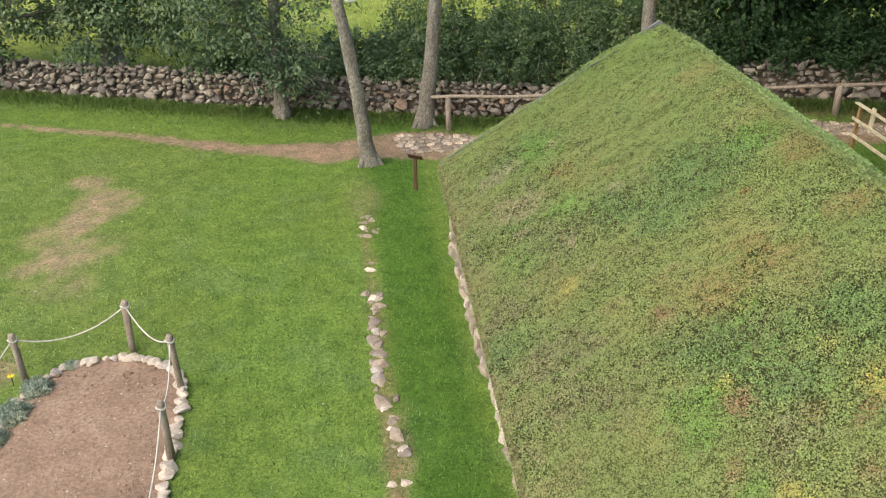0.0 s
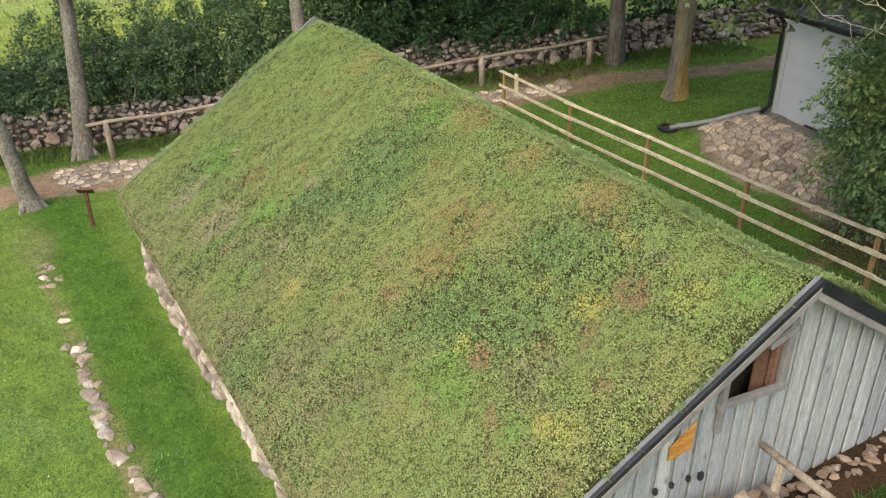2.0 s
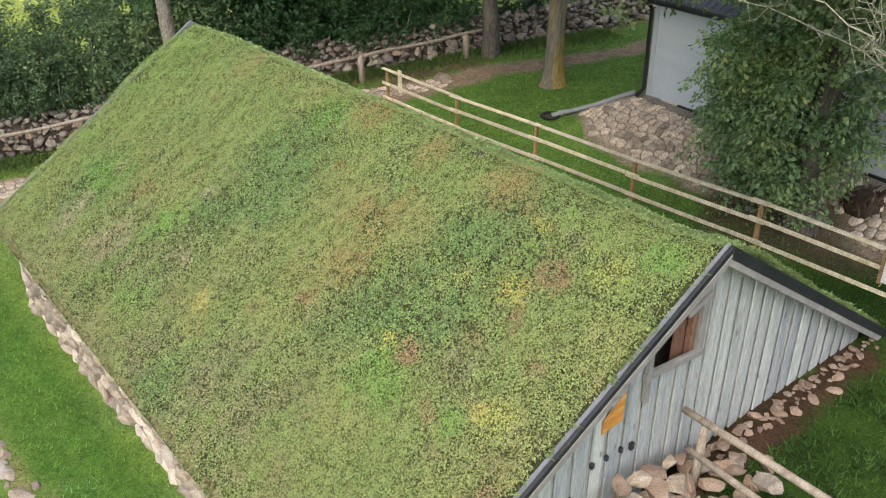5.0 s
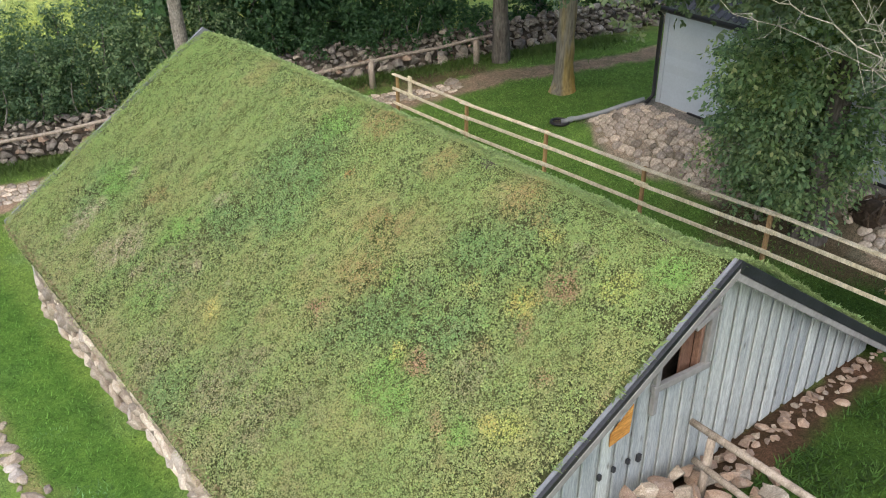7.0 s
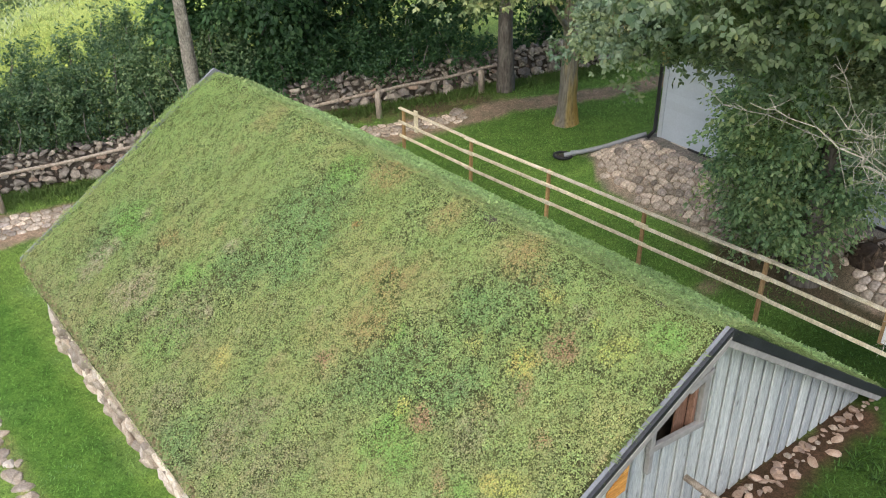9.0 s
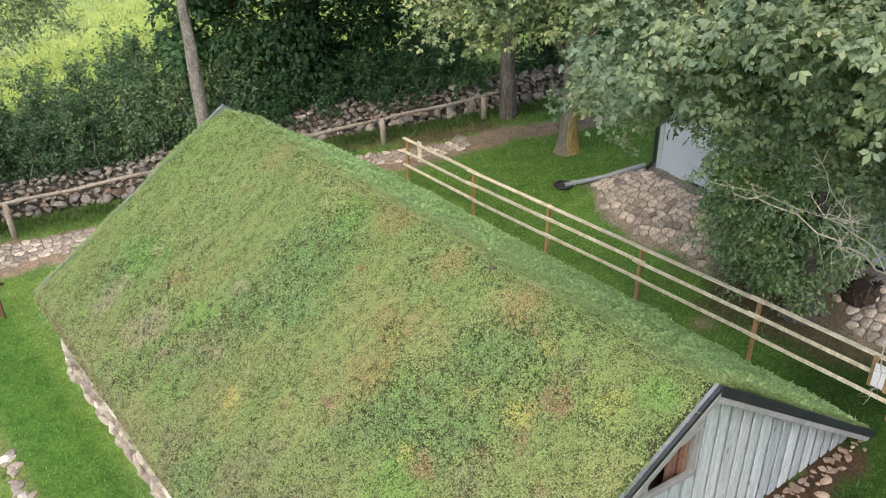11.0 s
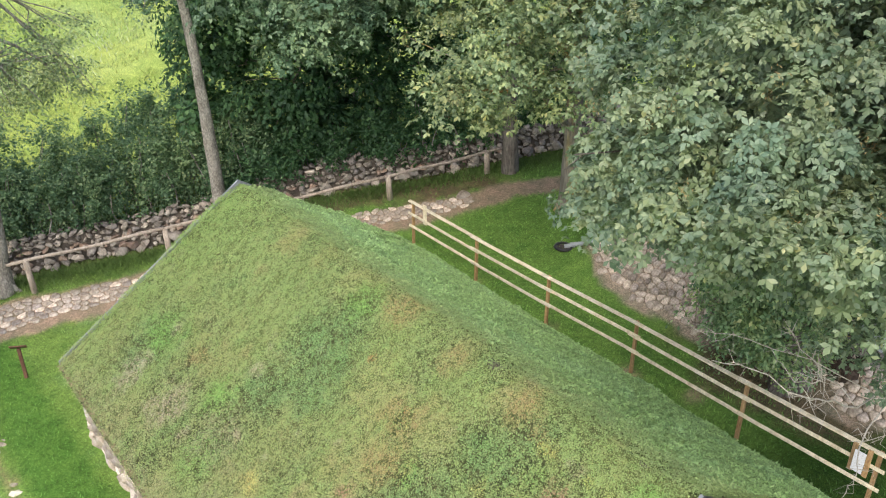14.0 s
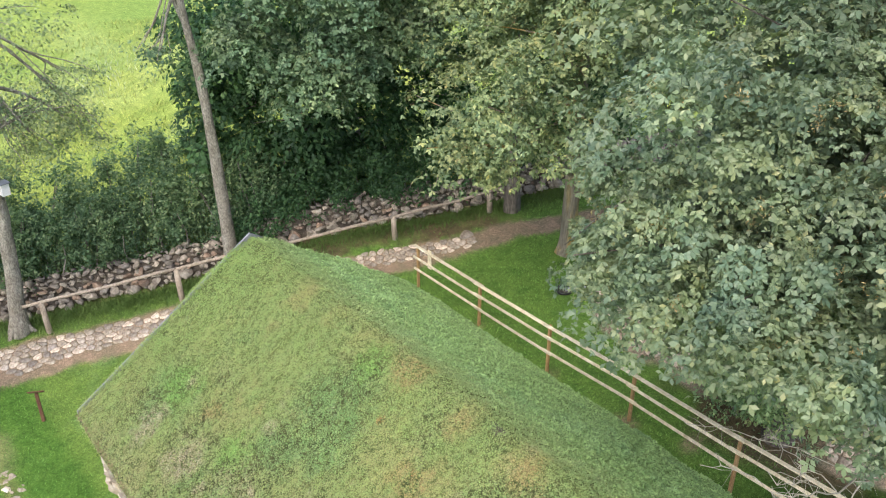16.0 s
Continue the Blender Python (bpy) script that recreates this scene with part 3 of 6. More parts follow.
# patches of the planting: (x, y, radius) by kind
PATCHES = {
    "dark": [(-1.99, 3.12, 0.66), (-1.87, 2.32, 0.47), (-1.22, 6.33, 0.7), (-0.78, 6.21, 0.55), (-1.65, 5.99, 0.6), (-0.98, 2.53, 0.5), (-0.52, 2.26, 0.33), (-4.1, 5.03, 0.45), (-3.01, 9.69, 0.6), (-2.24, 6.49, 0.5)],
    "tan": [(-2.02, 4.04, 0.44), (-3.26, 5.46, 0.34), (-2.31, 7.82, 0.32), (-1.32, 3.51, 0.4), (-0.12, 4.08, 0.3), (-0.22, 6.71, 0.45), (-0.1, 7.77, 0.35), (-0.24, 8.9, 0.46), (-0.34, 2.93, 0.28), (-2.7, 4.36, 0.4), (-1.25, 4.85, 0.46), (-1.34, 0.36, 0.36), (-2.99, 2.46, 0.36)],
    "green": [(-0.34, 0.49, 0.24), (-2.56, 2.49, 0.37), (-2.61, 2.16, 0.28), (-2.7, 7.3, 0.36), (-2.63, 9.56, 0.41), (-3.38, 6.74, 0.4), (-1.73, 3.46, 0.24), (-2.54, 1.24, 0.23), (-0.42, 6.28, 0.35)],
    "purple": [(-2.08, 1.63, 0.33), (-1.84, 1.49, 0.22), (-3.45, 4.29, 0.5), (-3.1, 6.73, 0.49), (-3.86, 5.8, 0.38), (-3.48, 3.42, 0.42), (-0.54, 1.48, 0.12)],
    "brown": [(-2.37, 8.53, 0.27), (-1.39, 4.02, 0.32), (-0.31, 4.17, 0.26), (-0.5, 4.12, 0.15), (-0.17, 5.61, 0.38), (-0.34, 2.64, 0.28), (-0.45, 2.29, 0.2), (-1.82, 3.81, 0.33), (-1.82, 1.7, 0.18)],
    "rust": [(-0.91, 1.41, 0.26), (-1.47, 1.46, 0.14), (-2.23, 2.26, 0.2), (-2.38, 4.04, 0.25), (-1.73, 0.92, 0.16), (-2.52, 1.65, 0.14), (-2.63, 1.48, 0.14), (-1.61, 0.12, 0.18), (-1.62, 3.12, 0.09), (-2.85, 0.4, 0.2)],
    "pink": [(-2.07, 7.04, 0.14), (-2.41, 9.43, 0.17), (-3.31, 9.5, 0.33), (-3.26, 8.22, 0.38), (-3.15, 8.35, 0.16), (-3.41, 7.38, 0.15), (-2.79, 6.38, 0.14)],
    "lime": [(-0.71, 0.87, 0.21), (-2.27, 0.89, 0.25), (-0.58, 1.24, 0.1)],
    "gold": [(-1.29, 1.68, 0.22), (-2.26, 2.58, 0.13), (-3.11, 5.49, 0.18), (-2.3, 1.06, 0.16), (-0.53, 1.97, 0.15), (-1.33, 2.39, 0.17)],
    "red": [(-1.19, 4.16, 0.07), (-0.92, 5.35, 0.08)],
}
PATCH_COLOUR = {"dark": (0.155, 0.262, 0.105), "tan": (0.335, 0.318, 0.145), "green": (0.19, 0.33, 0.092), "purple": (0.27, 0.245, 0.16), "brown": (0.34, 0.245, 0.12), "rust": (0.34, 0.2, 0.14), "pink": (0.4, 0.33, 0.26), "lime": (0.41, 0.44, 0.13), "gold": (0.5, 0.42, 0.14), "red": (0.42, 0.2, 0.09)}


def patch_mask(kind, x, y, wob):
    """Where one kind of planting covers the roof: soft, ragged spots."""
    mask = np.zeros(np.shape(x))
    for px, py, rad in PATCHES[kind]:
        mask = np.maximum(mask, smooth01((1.35 if rad > 0.27 else 1.1) - np.hypot(x - px, (y - py) * 0.9) / rad + wob * 0.75))
    return mask


def moss_of(x, y):
    """How mossy, low and dense the planting of the roof is: 0 for loose sedum, 1 for moss."""
    wob = wavy(x, y, 0.5, 51) * 0.5 + wavy(x, y, 0.22, 52) * 0.4
    moss = smooth01(0.55 + 0.8 * wavy(x, y, 1.3, 54) + wob * 0.7)
    moss = np.maximum(moss, patch_mask("tan", x, y, wob) * 0.95)
    moss = moss * (1 - 0.9 * patch_mask("dark", x, y, wob)) * (1 - 0.6 * patch_mask("purple", x, y, wob))
    moss = np.maximum(moss, smooth01((x + 0.45 + wob * 0.4) / 0.5) * 0.8)
    return np.maximum(moss, smooth01((y - 8.8 + wob * 0.8 + x * 0.3) / 1.6) * 0.6)


house = thing("turf_house", (0, 0, 0), "old low house with sedum turf roof and grey board gable", "house")


def roof_turf():
    """The thick blanket of turf: its top, rounded over the ridge, with turned-down edges."""
    u = np.concatenate([np.linspace(-1, 0, 70), np.linspace(0, 1, 50)[1:]])
    v = np.linspace(0, 1, 150)
    uu, vv = np.meshgrid(u, v)
    y = vv * LONG
    x = np.where(uu < 0, -uu * eave_l(y), uu * EAVE_R)
    y = front(x) + 0.04 + vv * (LONG - front(x) - 0.04)
    z = roof_z(x) + 0.05 + lump(x, y) * np.clip(np.minimum(vv, 1 - vv) * 20, 0.2, 1)
    edge = np.clip((np.abs(uu) - 0.972) / 0.028, 0, 1)
    z = z - 0.24 * edge**2
    rim = np.clip(1 - np.minimum(vv, 1 - vv) * 60, 0, 1)
    z = z - 0.1 * rim
    n = len(u)
    verts = np.stack([x, y, z], -1).reshape(-1, 3)
    i, j = (a.ravel() for a in np.meshgrid(np.arange(n - 1), np.arange(len(v) - 1)))
    k = j * n + i
    m = moss_of(verts[:, 0], verts[:, 1])[:, None]
    tint = np.array([[0.055, 0.062, 0.03]]) * (1 - m) + np.array([[0.1, 0.12, 0.05]]) * m
    # turf behind the ridge is coloured lighter to offset that slope's weaker light
    tint = np.where(verts[:, :1] > 0.6, np.array([[0.26, 0.37, 0.17]]), tint)
    part("roof_turf", fast_mesh("roof_turf", verts, np.stack([k, k + 1, k + n + 1, k + n], 1), np.c_[tint, np.ones(len(tint))]), GROUND, house, "mossy soil of the turf roof", True)
    # deck under the turf
    for side, name in ((-1, "roof_deck"), (1, "roof_deck")):
        bm = bmesh.new()
        ring = []
        for drop in (0.09, 0.17):
            for xx, yy in ((0, front(0)), (side * 4.3 if side < 0 else EAVE_R - 0.03, front(side * 4.2)), (side * 4.16 if side < 0 else EAVE_R - 0.03, LONG), (0, LONG)):
                zz = RIDGE - (SLOPE_L if side < 0 else SLOPE_R) * abs(xx) - drop
                ring.append(bm.verts.new((xx, yy + (0.03 if yy < 1 else -0.03), zz)))
        for f in ((0, 1, 2, 3), (7, 6, 5, 4), (0, 4, 5, 1), (1, 5, 6, 2), (2, 6, 7, 3), (3, 7, 4, 0)):
            bm.faces.new([ring[a] for a in f])
        bmesh.ops.recalc_face_normals(bm, faces=bm.faces)
        part(name, bm, DARK, house)


roof_turf()


def sloped_board(name, x0, x1, offset, thick, z_top, z_bottom, mat, label=""):
    """A board along one rake of the gable roof, between two heights below the roof line."""
    bm = bmesh.new()
    ring = []
    for x in (x0, x1):
        y = front(x) + offset
        for yy in (y, y + thick):
            for dz in (z_top, z_bottom):
                zz = RIDGE - (SLOPE_L * -x if x < 0 or x1 < 0 else SLOPE_R * x) + dz
                ring.append(bm.verts.new((x, yy, zz)))
    for f in ((0, 1, 3, 2), (4, 6, 7, 5), (0, 4, 5, 1), (2, 3, 7, 6), (0, 2, 6, 4), (1, 5, 7, 3)):
        bm.faces.new([ring[a] for a in f])
    bmesh.ops.recalc_face_normals(bm, faces=bm.faces)
    bmesh.ops.bevel(bm, geom=list(bm.edges), offset=0.006, segments=1, affect="EDGES")
    return part(name, bm, mat, house, label)


sloped_board("edge_flashing", 0.0, -4.4, -0.03, 0.04, 0.04, -0.045, BLACK_TRIM, "black metal roof edge")
sloped_board("edge_flashing", 0.0, 4.12, -0.035, 0.05, 0.045, -0.1, BLACK_TRIM, "black metal roof edge")
sloped_board("edge_cap", 0.0, -4.4, 0.012, 0.045, 0.045, 0.025, GREY_SHEET, "grey sheet along the turf edge")
sloped_board("barge_board", 0.0, -4.36, -0.034, 0.03, -0.05, -0.15, TRIM, "grey weathered barge board")
sloped_board("barge_board", 0.0, 4.02, -0.02, 0.04, -0.1, -0.195, TRIM, "grey weathered barge board")


def gable_boards():
    """Upright boards on the gable, each cut to the slope of the roof, narrow gaps showing the boards behind."""
    pitch = 0.245
    for k in range(-17, 17):
        for back in (True, False):
            wide = 0.192 + 0.022 * math.sin(k * 2.3) + 0.012 * math.sin(k * 7.7)
            xc = k * pitch + 0.06 + (pitch / 2 if back else 0)
            lo, hi = xc - wide / 2, xc + wide / 2
            if lo < -4.0 or hi > 3.85:
                continue
            y0 = 0.2 - 0.06 * xc + (0.03 if back else 0.004 * math.sin(k * 3.1))
            foot = max(gz(xc, -0.05) - 0.1, 0.2)
            foot = min(foot, 1.72 + 0.03 * math.sin(k * 1.7)) + 0.02 * math.sin(k * 5.3)

            def top(x):
                return RIDGE - (SLOPE_L * -x if x < 0 else SLOPE_R * x) - 0.13

            # boards stop under the window
            if lo > -0.78 and hi < 0.08:
                pieces = [(foot, 3.1, 3.1), ]
            else:
                pieces = [(foot, top(lo), top(hi))]
            for z0, zl, zr in pieces:
                if min(zl, zr) - z0 < 0.08:
                    continue
                bm = bmesh.new()
                vs = [bm.verts.new(p) for p in ((lo, y0, z0), (hi, y0, z0), (hi, y0, zr), (lo, y0, zl), (lo, y0 + 0.024, z0), (hi, y0 + 0.024, z0), (hi, y0 + 0.024, zr), (lo, y0 + 0.024, zl))]
                for f in ((0, 1, 2, 3), (7, 6, 5, 4), (0, 4, 5, 1), (1, 5, 6, 2), (2, 6, 7, 3), (3, 7, 4, 0)):
                    bm.faces.new([vs[a] for a in f])
                bmesh.ops.recalc_face_normals(bm, faces=bm.faces)
                bmesh.ops.bevel(bm, geom=list(bm.edges), offset=0.004, segments=1, affect="EDGES")
                part("gable_board", bm, BOARD, house)


gable_boards()


def gable_window():
    """The three-cornered attic window under the rake."""
    y = 0.2 + 0.02
    win = part("attic_window", beam((-0.86, y - 0.01, 3.2), (0.05, y - 0.06, 3.13), 0.06, 0.085), TRIM, house, "three-cornered attic window, weathered frame")
    part("jamb", beam((0.0, y - 0.045, 3.1), (0.0, y - 0.045, 3.96), 0.1, 0.06), TRIM, win)
    part("jamb", beam((-0.8, y - 0.005, 2.85), (-0.8, y - 0.005, 3.7), 0.07, 0.06), TRIM, win)
    part("head", beam((-0.3, y - 0.045, 3.72), (0.06, y - 0.075, 3.86), 0.05, 0.07), TRIM, win)
    part("inner_frame", beam((-0.09, y + 0.02, 3.1), (-0.09, y + 0.02, 3.95), 0.06, 0.08), WINDOW_WOOD, win, "brown painted sash")
    part("shutter", beam((-0.21, y + 0.08, 3.0), (-0.21, y + 0.08, 3.95), 0.2, 0.03), PANEL_WOOD, win, "reddish board behind the opening")
    # dark-coloured sheet close behind the opening stands in for the unlit room
    part("room_dark_sheet", solid((-0.95, y + 0.3, 2.7), (0.25, y + 0.34, 3.6)), DARK, win)
    # plywood patch lower down the rake
    bm = bmesh.new()
    yb = 0.2 + 0.06 * 1.2 - 0.012
    vs = [bm.verts.new(p) for p in ((-1.4, yb, 2.72), (-1.09, yb, 2.74), (-1.07, yb, 3.1), (-1.4, yb, 2.88))]
    bm.faces.new(vs)
    made = bmesh.ops.extrude_face_region(bm, geom=bm.faces[:])["geom"]
    bmesh.ops.translate(bm, verts=[v for v in made if isinstance(v, bmesh.types.BMVert)], vec=(0, 0.012, 0))
    bmesh.ops.recalc_face_normals(bm, faces=bm.faces)
    part("plywood_patch", bm, ORANGE_PLY, house, "orange plywood patch under the rake")
    # four black iron anchor plates
    for x, z, s in ((-0.91, 2.31, 0.055), (-1.08, 2.35, 0.038), (-1.3, 2.36, 0.038), (-1.51, 2.37, 0.042)):
        part("anchor_plate", solid((x - s / 2, 0.155 - 0.06 * x, z - s * 0.8), (x + s / 2, 0.195 - 0.06 * x, z + s * 0.8), 0.002), BLACK_TRIM, house, "black iron anchor plate")
    lamp = part("wall_lamp", tube([(-1.8, 0.29, 2.1), (-1.8, 0.12, 2.16), (-1.8, 0.02, 2.12)], [0.012] * 3, 6), BLACK_TRIM, house, "black iron wall lamp")
    part("lamp_shade", tube([(-1.8, 0.0, 2.14), (-1.8, -0.02, 2.02)], [0.02, 0.075], 10), BLACK_TRIM, lamp)
    part("sign_board", solid((-2.2, 0.26, 1.95), (-1.98, 0.29, 2.12), 0.004), WHITE_CARD, house, "small white notice on the boards")


gable_window()


def far_edge():
    """The far gable: plain boards closing the house, with a grey sheet along the rake."""
    bm = bmesh.new()
    vs = [bm.verts.new(p) for p in ((-3.95, 11.2, 0.0), (3.8, 11.2, 1.0), (3.8, 11.2, 1.8), (0, 11.2, 4.25), (-3.95, 11.2, 1.75))]
    bm.faces.new(vs)
    made = bmesh.ops.extrude_face_region(bm, geom=bm.faces[:])["geom"]
    bmesh.ops.translate(bm, verts=[v for v in made if isinstance(v, bmesh.types.BMVert)], vec=(0, 0.1, 0))
    bmesh.ops.recalc_face_normals(bm, faces=bm.faces)
    part("rear_wall", bm, BOARD, house, "grey board rear gable")
    for side, s, e in ((-1, SLOPE_L, -4.16), (1, SLOPE_R, EAVE_R)):
        bm = bmesh.new()
        ring = []
        for x in (0, e):
            for y in (LONG - 0.02, LONG + 0.03):
                for dz in (0.03, -0.14):
                    ring.append(bm.verts.new((x, y, RIDGE - s * abs(x) + dz)))
        for f in ((0, 1, 3, 2), (4, 6, 7, 5), (0, 4, 5, 1), (2, 3, 7, 6), (0, 2, 6, 4), (1, 5, 7, 3)):
            bm.faces.new([ring[a] for a in f])
        bmesh.ops.recalc_face_normals(bm, faces=bm.faces)
        part("rear_edge_sheet", bm, GREY_SHEET, house, "grey sheet along the rear rake")
    part("side_wall", solid((3.7, 0.1, 0.6), (3.85, 11.2, 1.85)), BOARD, house)
    part("side_wall", solid((-3.95, 0.35, -0.2), (-3.7, 11.2, 1.75)), GRIT, house, "mortar core of the stone side wall")
    part("loft_floor", solid((-3.7, 0.3, 1.6), (3.7, 11.2, 1.66)), DARK, house)


far_edge()

# ---- trees and bushes ----
def blob_points(blobs, count, seed, hollow=0.55, per=22):
    """Leaf places in lumpy ellipsoids: clustered, denser towards the outside, with gaps."""
    r = np.random.default_rng(seed)
    places, outs = [], []
    size = np.array([b[3] * b[4] * b[5] for b in blobs]) ** 0.67
    for b, share in zip(blobs, size / size.sum()):
        n = max(int(count * share), 12)
        groups = max(n // per, 4)
        d = r.normal(size=(groups, 3))
        d /= np.linalg.norm(d, axis=1, keepdims=True)
        far = hollow + (1 - hollow) * r.uniform(size=(groups, 1)) ** 0.6
        far *= 1 + 0.16 * np.sin(d[:, :1] * 5 + b[0]) * np.cos(d[:, 1:2] * 4 + b[1]) + 0.12 * np.sin(d[:, 2:] * 7 + b[2])
        mid = d * far
        pick = r.integers(0, groups, n)
        rel = mid[pick] + r.normal(size=(n, 3)) * 0.085 * (1.6 / max(b[3], 1.0)) ** 0.5
        places.append(np.array(b[:3]) + rel * np.array(b[3:6]))
        outs.append(d[pick] * 0.7 + np.array([0, 0, 0.75]))
    return np.concatenate(places), np.concatenate(outs)


def sprays(blobs, count, seed, size=0.42, hollow=0.6, cover=1.15):
    """Leaf places on drooping fans of twigs in layers over lumpy ellipsoids, with gaps between the fans, and some leaves inside."""
    r = np.random.default_rng(seed)
    at, outs, tips, tints = [], [], [], []
    area = np.array([(b[3] * b[4] * b[5]) ** 0.667 for b in blobs])
    for b, share in zip(blobs, area / area.sum()):
        n = max(int(count * share), 20)
        fans = max(int(12.6 * (b[3] * b[4] * b[5]) ** 0.667 / (size * size * 3.1) * cover), 6)
        d = r.normal(size=(fans, 3))
        d /= np.linalg.norm(d, axis=1, keepdims=True)
        far = hollow + (1 - hollow) * r.uniform(size=(fans, 1)) ** 0.6
        far *= 1 + 0.2 * np.sin(d[:, :1] * 5 + b[0]) * np.cos(d[:, 1:2] * 4 + b[1]) + 0.14 * np.sin(d[:, 2:] * 7 + b[2])
        mid = np.array(b[:3]) + d * far * np.array(b[3:6])
        face = d * 0.35 + np.array([0, 0, 0.9]) + 0.25 * r.normal(size=(fans, 3))
        face /= np.linalg.norm(face, axis=1, keepdims=True)
        wide = size * r.uniform(0.5, 1.4, fans)
        long = r.normal(size=(fans, 3)) + d
        long -= face * (long * face).sum(1, keepdims=True)
        long /= np.linalg.norm(long, axis=1, keepdims=True)
        p = r.integers(0, fans, n)
        o = face[p]
        side = r.normal(size=(n, 3))
        side -= o * (side * o).sum(1, keepdims=True)
        side /= np.linalg.norm(side, axis=1, keepdims=True)
        rho = np.sqrt(r.uniform(0.02, 1, n))[:, None]
        s = wide[p][:, None]
        inner = (r.uniform(size=(n, 1)) < 0.12) * r.uniform(0.25, 0.6, (n, 1))
        off = side * rho * s
        off = off + long[p] * (off * long[p]).sum(1, keepdims=True) * 0.5
        q = mid[p] + off - (o * 0.25 + np.array([0, 0, 0.4])) * rho**2 * s + o * r.normal(size=(n, 1)) * 0.13 * s
        at.append(q * (1 - inner) + np.array(b[:3]) * inner)
        outs.append(o + 0.55 * side * rho)
        tips.append(-(side + np.array([0, 0, -0.5])))
        own = r.uniform(0.78, 1.24, (fans, 1)) * np.array([1.0, 1.0, 1.0, 0.0]) + r.uniform(-1, 1, (fans, 1)) * np.array([0.09, 0.02, -0.06, 0.0])
        own[:, 3] = 1
        tints.append(own[p])
    return np.concatenate(at), np.concatenate(outs), np.concatenate(tips), np.concatenate(tints)


def limb_line(a, b, bend, seed, count=7):
    a, b = Vector(a), Vector(b)
    side = Vector((math.sin(seed * 2.1), math.cos(seed * 1.7), 0.4)) * bend
    return [a.lerp(b, s) + side * math.sin(s * math.pi) * (b - a).length + 0.03 * Vector((math.sin(9 * s + seed), math.cos(7 * s + seed), 0)) for s in np.linspace(0, 1, count)]


def join_arrays(pieces):
    verts, faces, at = [], [], 0
    for v, f in pieces:
        verts.append(v)
        faces.append(f + at)
        at += len(v)
    return np.concatenate(verts), np.concatenate(faces)


def tree(label, spine, radius, blobs, count, leaf, shape, leaf_mat, bark, limbs_from=0.45, seed=1, twigs=3, category="tree", spread=0.4, fan=0.42, flare=0.55, leafy=None):
    """A tapered trunk along spine, limbs into each lump of the crown, and the crown's leaves."""
    base = Vector(spine[0])
    root = thing("tree", base, label, category)
    line = [Vector(p) - base for p in spine]
    fine = []
    for a, b in zip(line, line[1:]):
        fine += [a.lerp(b, s) + 0.03 * Vector((noise.noise(a * 3 + Vector((s * 2, seed, 0))), noise.noise(b * 3 + Vector((0, s * 2, seed))), 0)) for s in np.linspace(0, 1, 9)[:-1]]
    fine.append(line[-1])
    total = line[-1].z - line[0].z
    radii = [radius * (0.25 + 0.75 * (1 - max(p.z, 0) / total)) * (1 + flare * math.exp(-max(p.z, 0) / 0.22)) for p in fine]
    fine[0] = fine[0] - Vector((0, 0, 0.15))
    pieces = [tube_arrays(fine, radii, 14, 0.22, seed)]
    part("trunk", fast_mesh("trunk", *pieces[0]), bark, root, "", True)
    for k in range(5 if flare > 0.6 else 3):
        a = 1.26 * k * (1 if flare > 0.6 else 1.66) + seed
        away = Vector((math.cos(a), math.sin(a), 0))
        toe = [line[0] + away * radius * 0.7 + Vector((0, 0, 0.3)), line[0] + away * radius * 1.3 + Vector((0, 0, 0.09)), line[0] + away * radius * 2.0 + Vector((0, 0, -0.06))]
        part("root", fast_mesh("root", *tube_arrays(toe, [radius * 0.35, radius * 0.36, radius * 0.18], 8, 0.3, k)), bark, root, "", True)
    for k, b in enumerate(blobs):
        s = min(limbs_from + 0.5 * (k % 5) / 5, 0.97)
        start = fine[int(s * (len(fine) - 1))]
        goal = Vector(b[:3]) - base
        limb = limb_line(start, start.lerp(goal, 0.92), 0.08, seed + k)
        rr = radius * 0.42 * (1 - 0.4 * s)
        pieces = [tube_arrays(limb, np.linspace(rr, rr * 0.25, len(limb)), 7, 0.1, k)]
        for t in range(twigs):
            d = Vector((math.sin(seed + t * 2.4 + k), math.cos(seed * 1.3 + t * 2.4 + k), 0.25 * math.sin(t * 3.1)))
            end = goal + Vector((d.x * b[3], d.y * b[4], d.z * b[5])) * 0.8
            tw = limb_line(limb[3 + t % 3], end, 0.06, seed + k + t * 3, 5)
            pieces.append(tube_arrays(tw, np.linspace(rr * 0.35, 0.008, len(tw)), 5))
        part("limb", fast_mesh("limb", *join_arrays(pieces)), bark, root, "", True)
    places, outs, tips, tints = sprays(leafy or blobs, count, seed, fan)
    if shape is MAPLE:
        me = lobed_cloud("crown", places - np.array(base), outs, leaf, spread, 0.4, seed + 50, tints, tips)
    else:
        me = leaf_cloud("crown", places - np.array(base), outs, leaf, shape, spread, 0.4, seed + 50, tints, tips)
    part("crown", me, leaf_mat, root)
    return root


def more_leaves(root, name, blobs, count, leaf, shape, mat, seed, fan, cover=1.15, spread=0.45):
    """A further part of a crown."""
    base = np.array(root.matrix_basis.translation)
    places, outs, tips, tints = sprays(blobs, count, seed, fan, cover=cover)
    if shape is MAPLE:
        me = lobed_cloud(name, places - base, outs, leaf, spread, 0.4, seed + 1, tints, tips)
    else:
        me = leaf_cloud(name, places - base, outs, leaf, shape, spread, 0.4, seed + 1, tints, tips)
    part(name, me, mat, root)


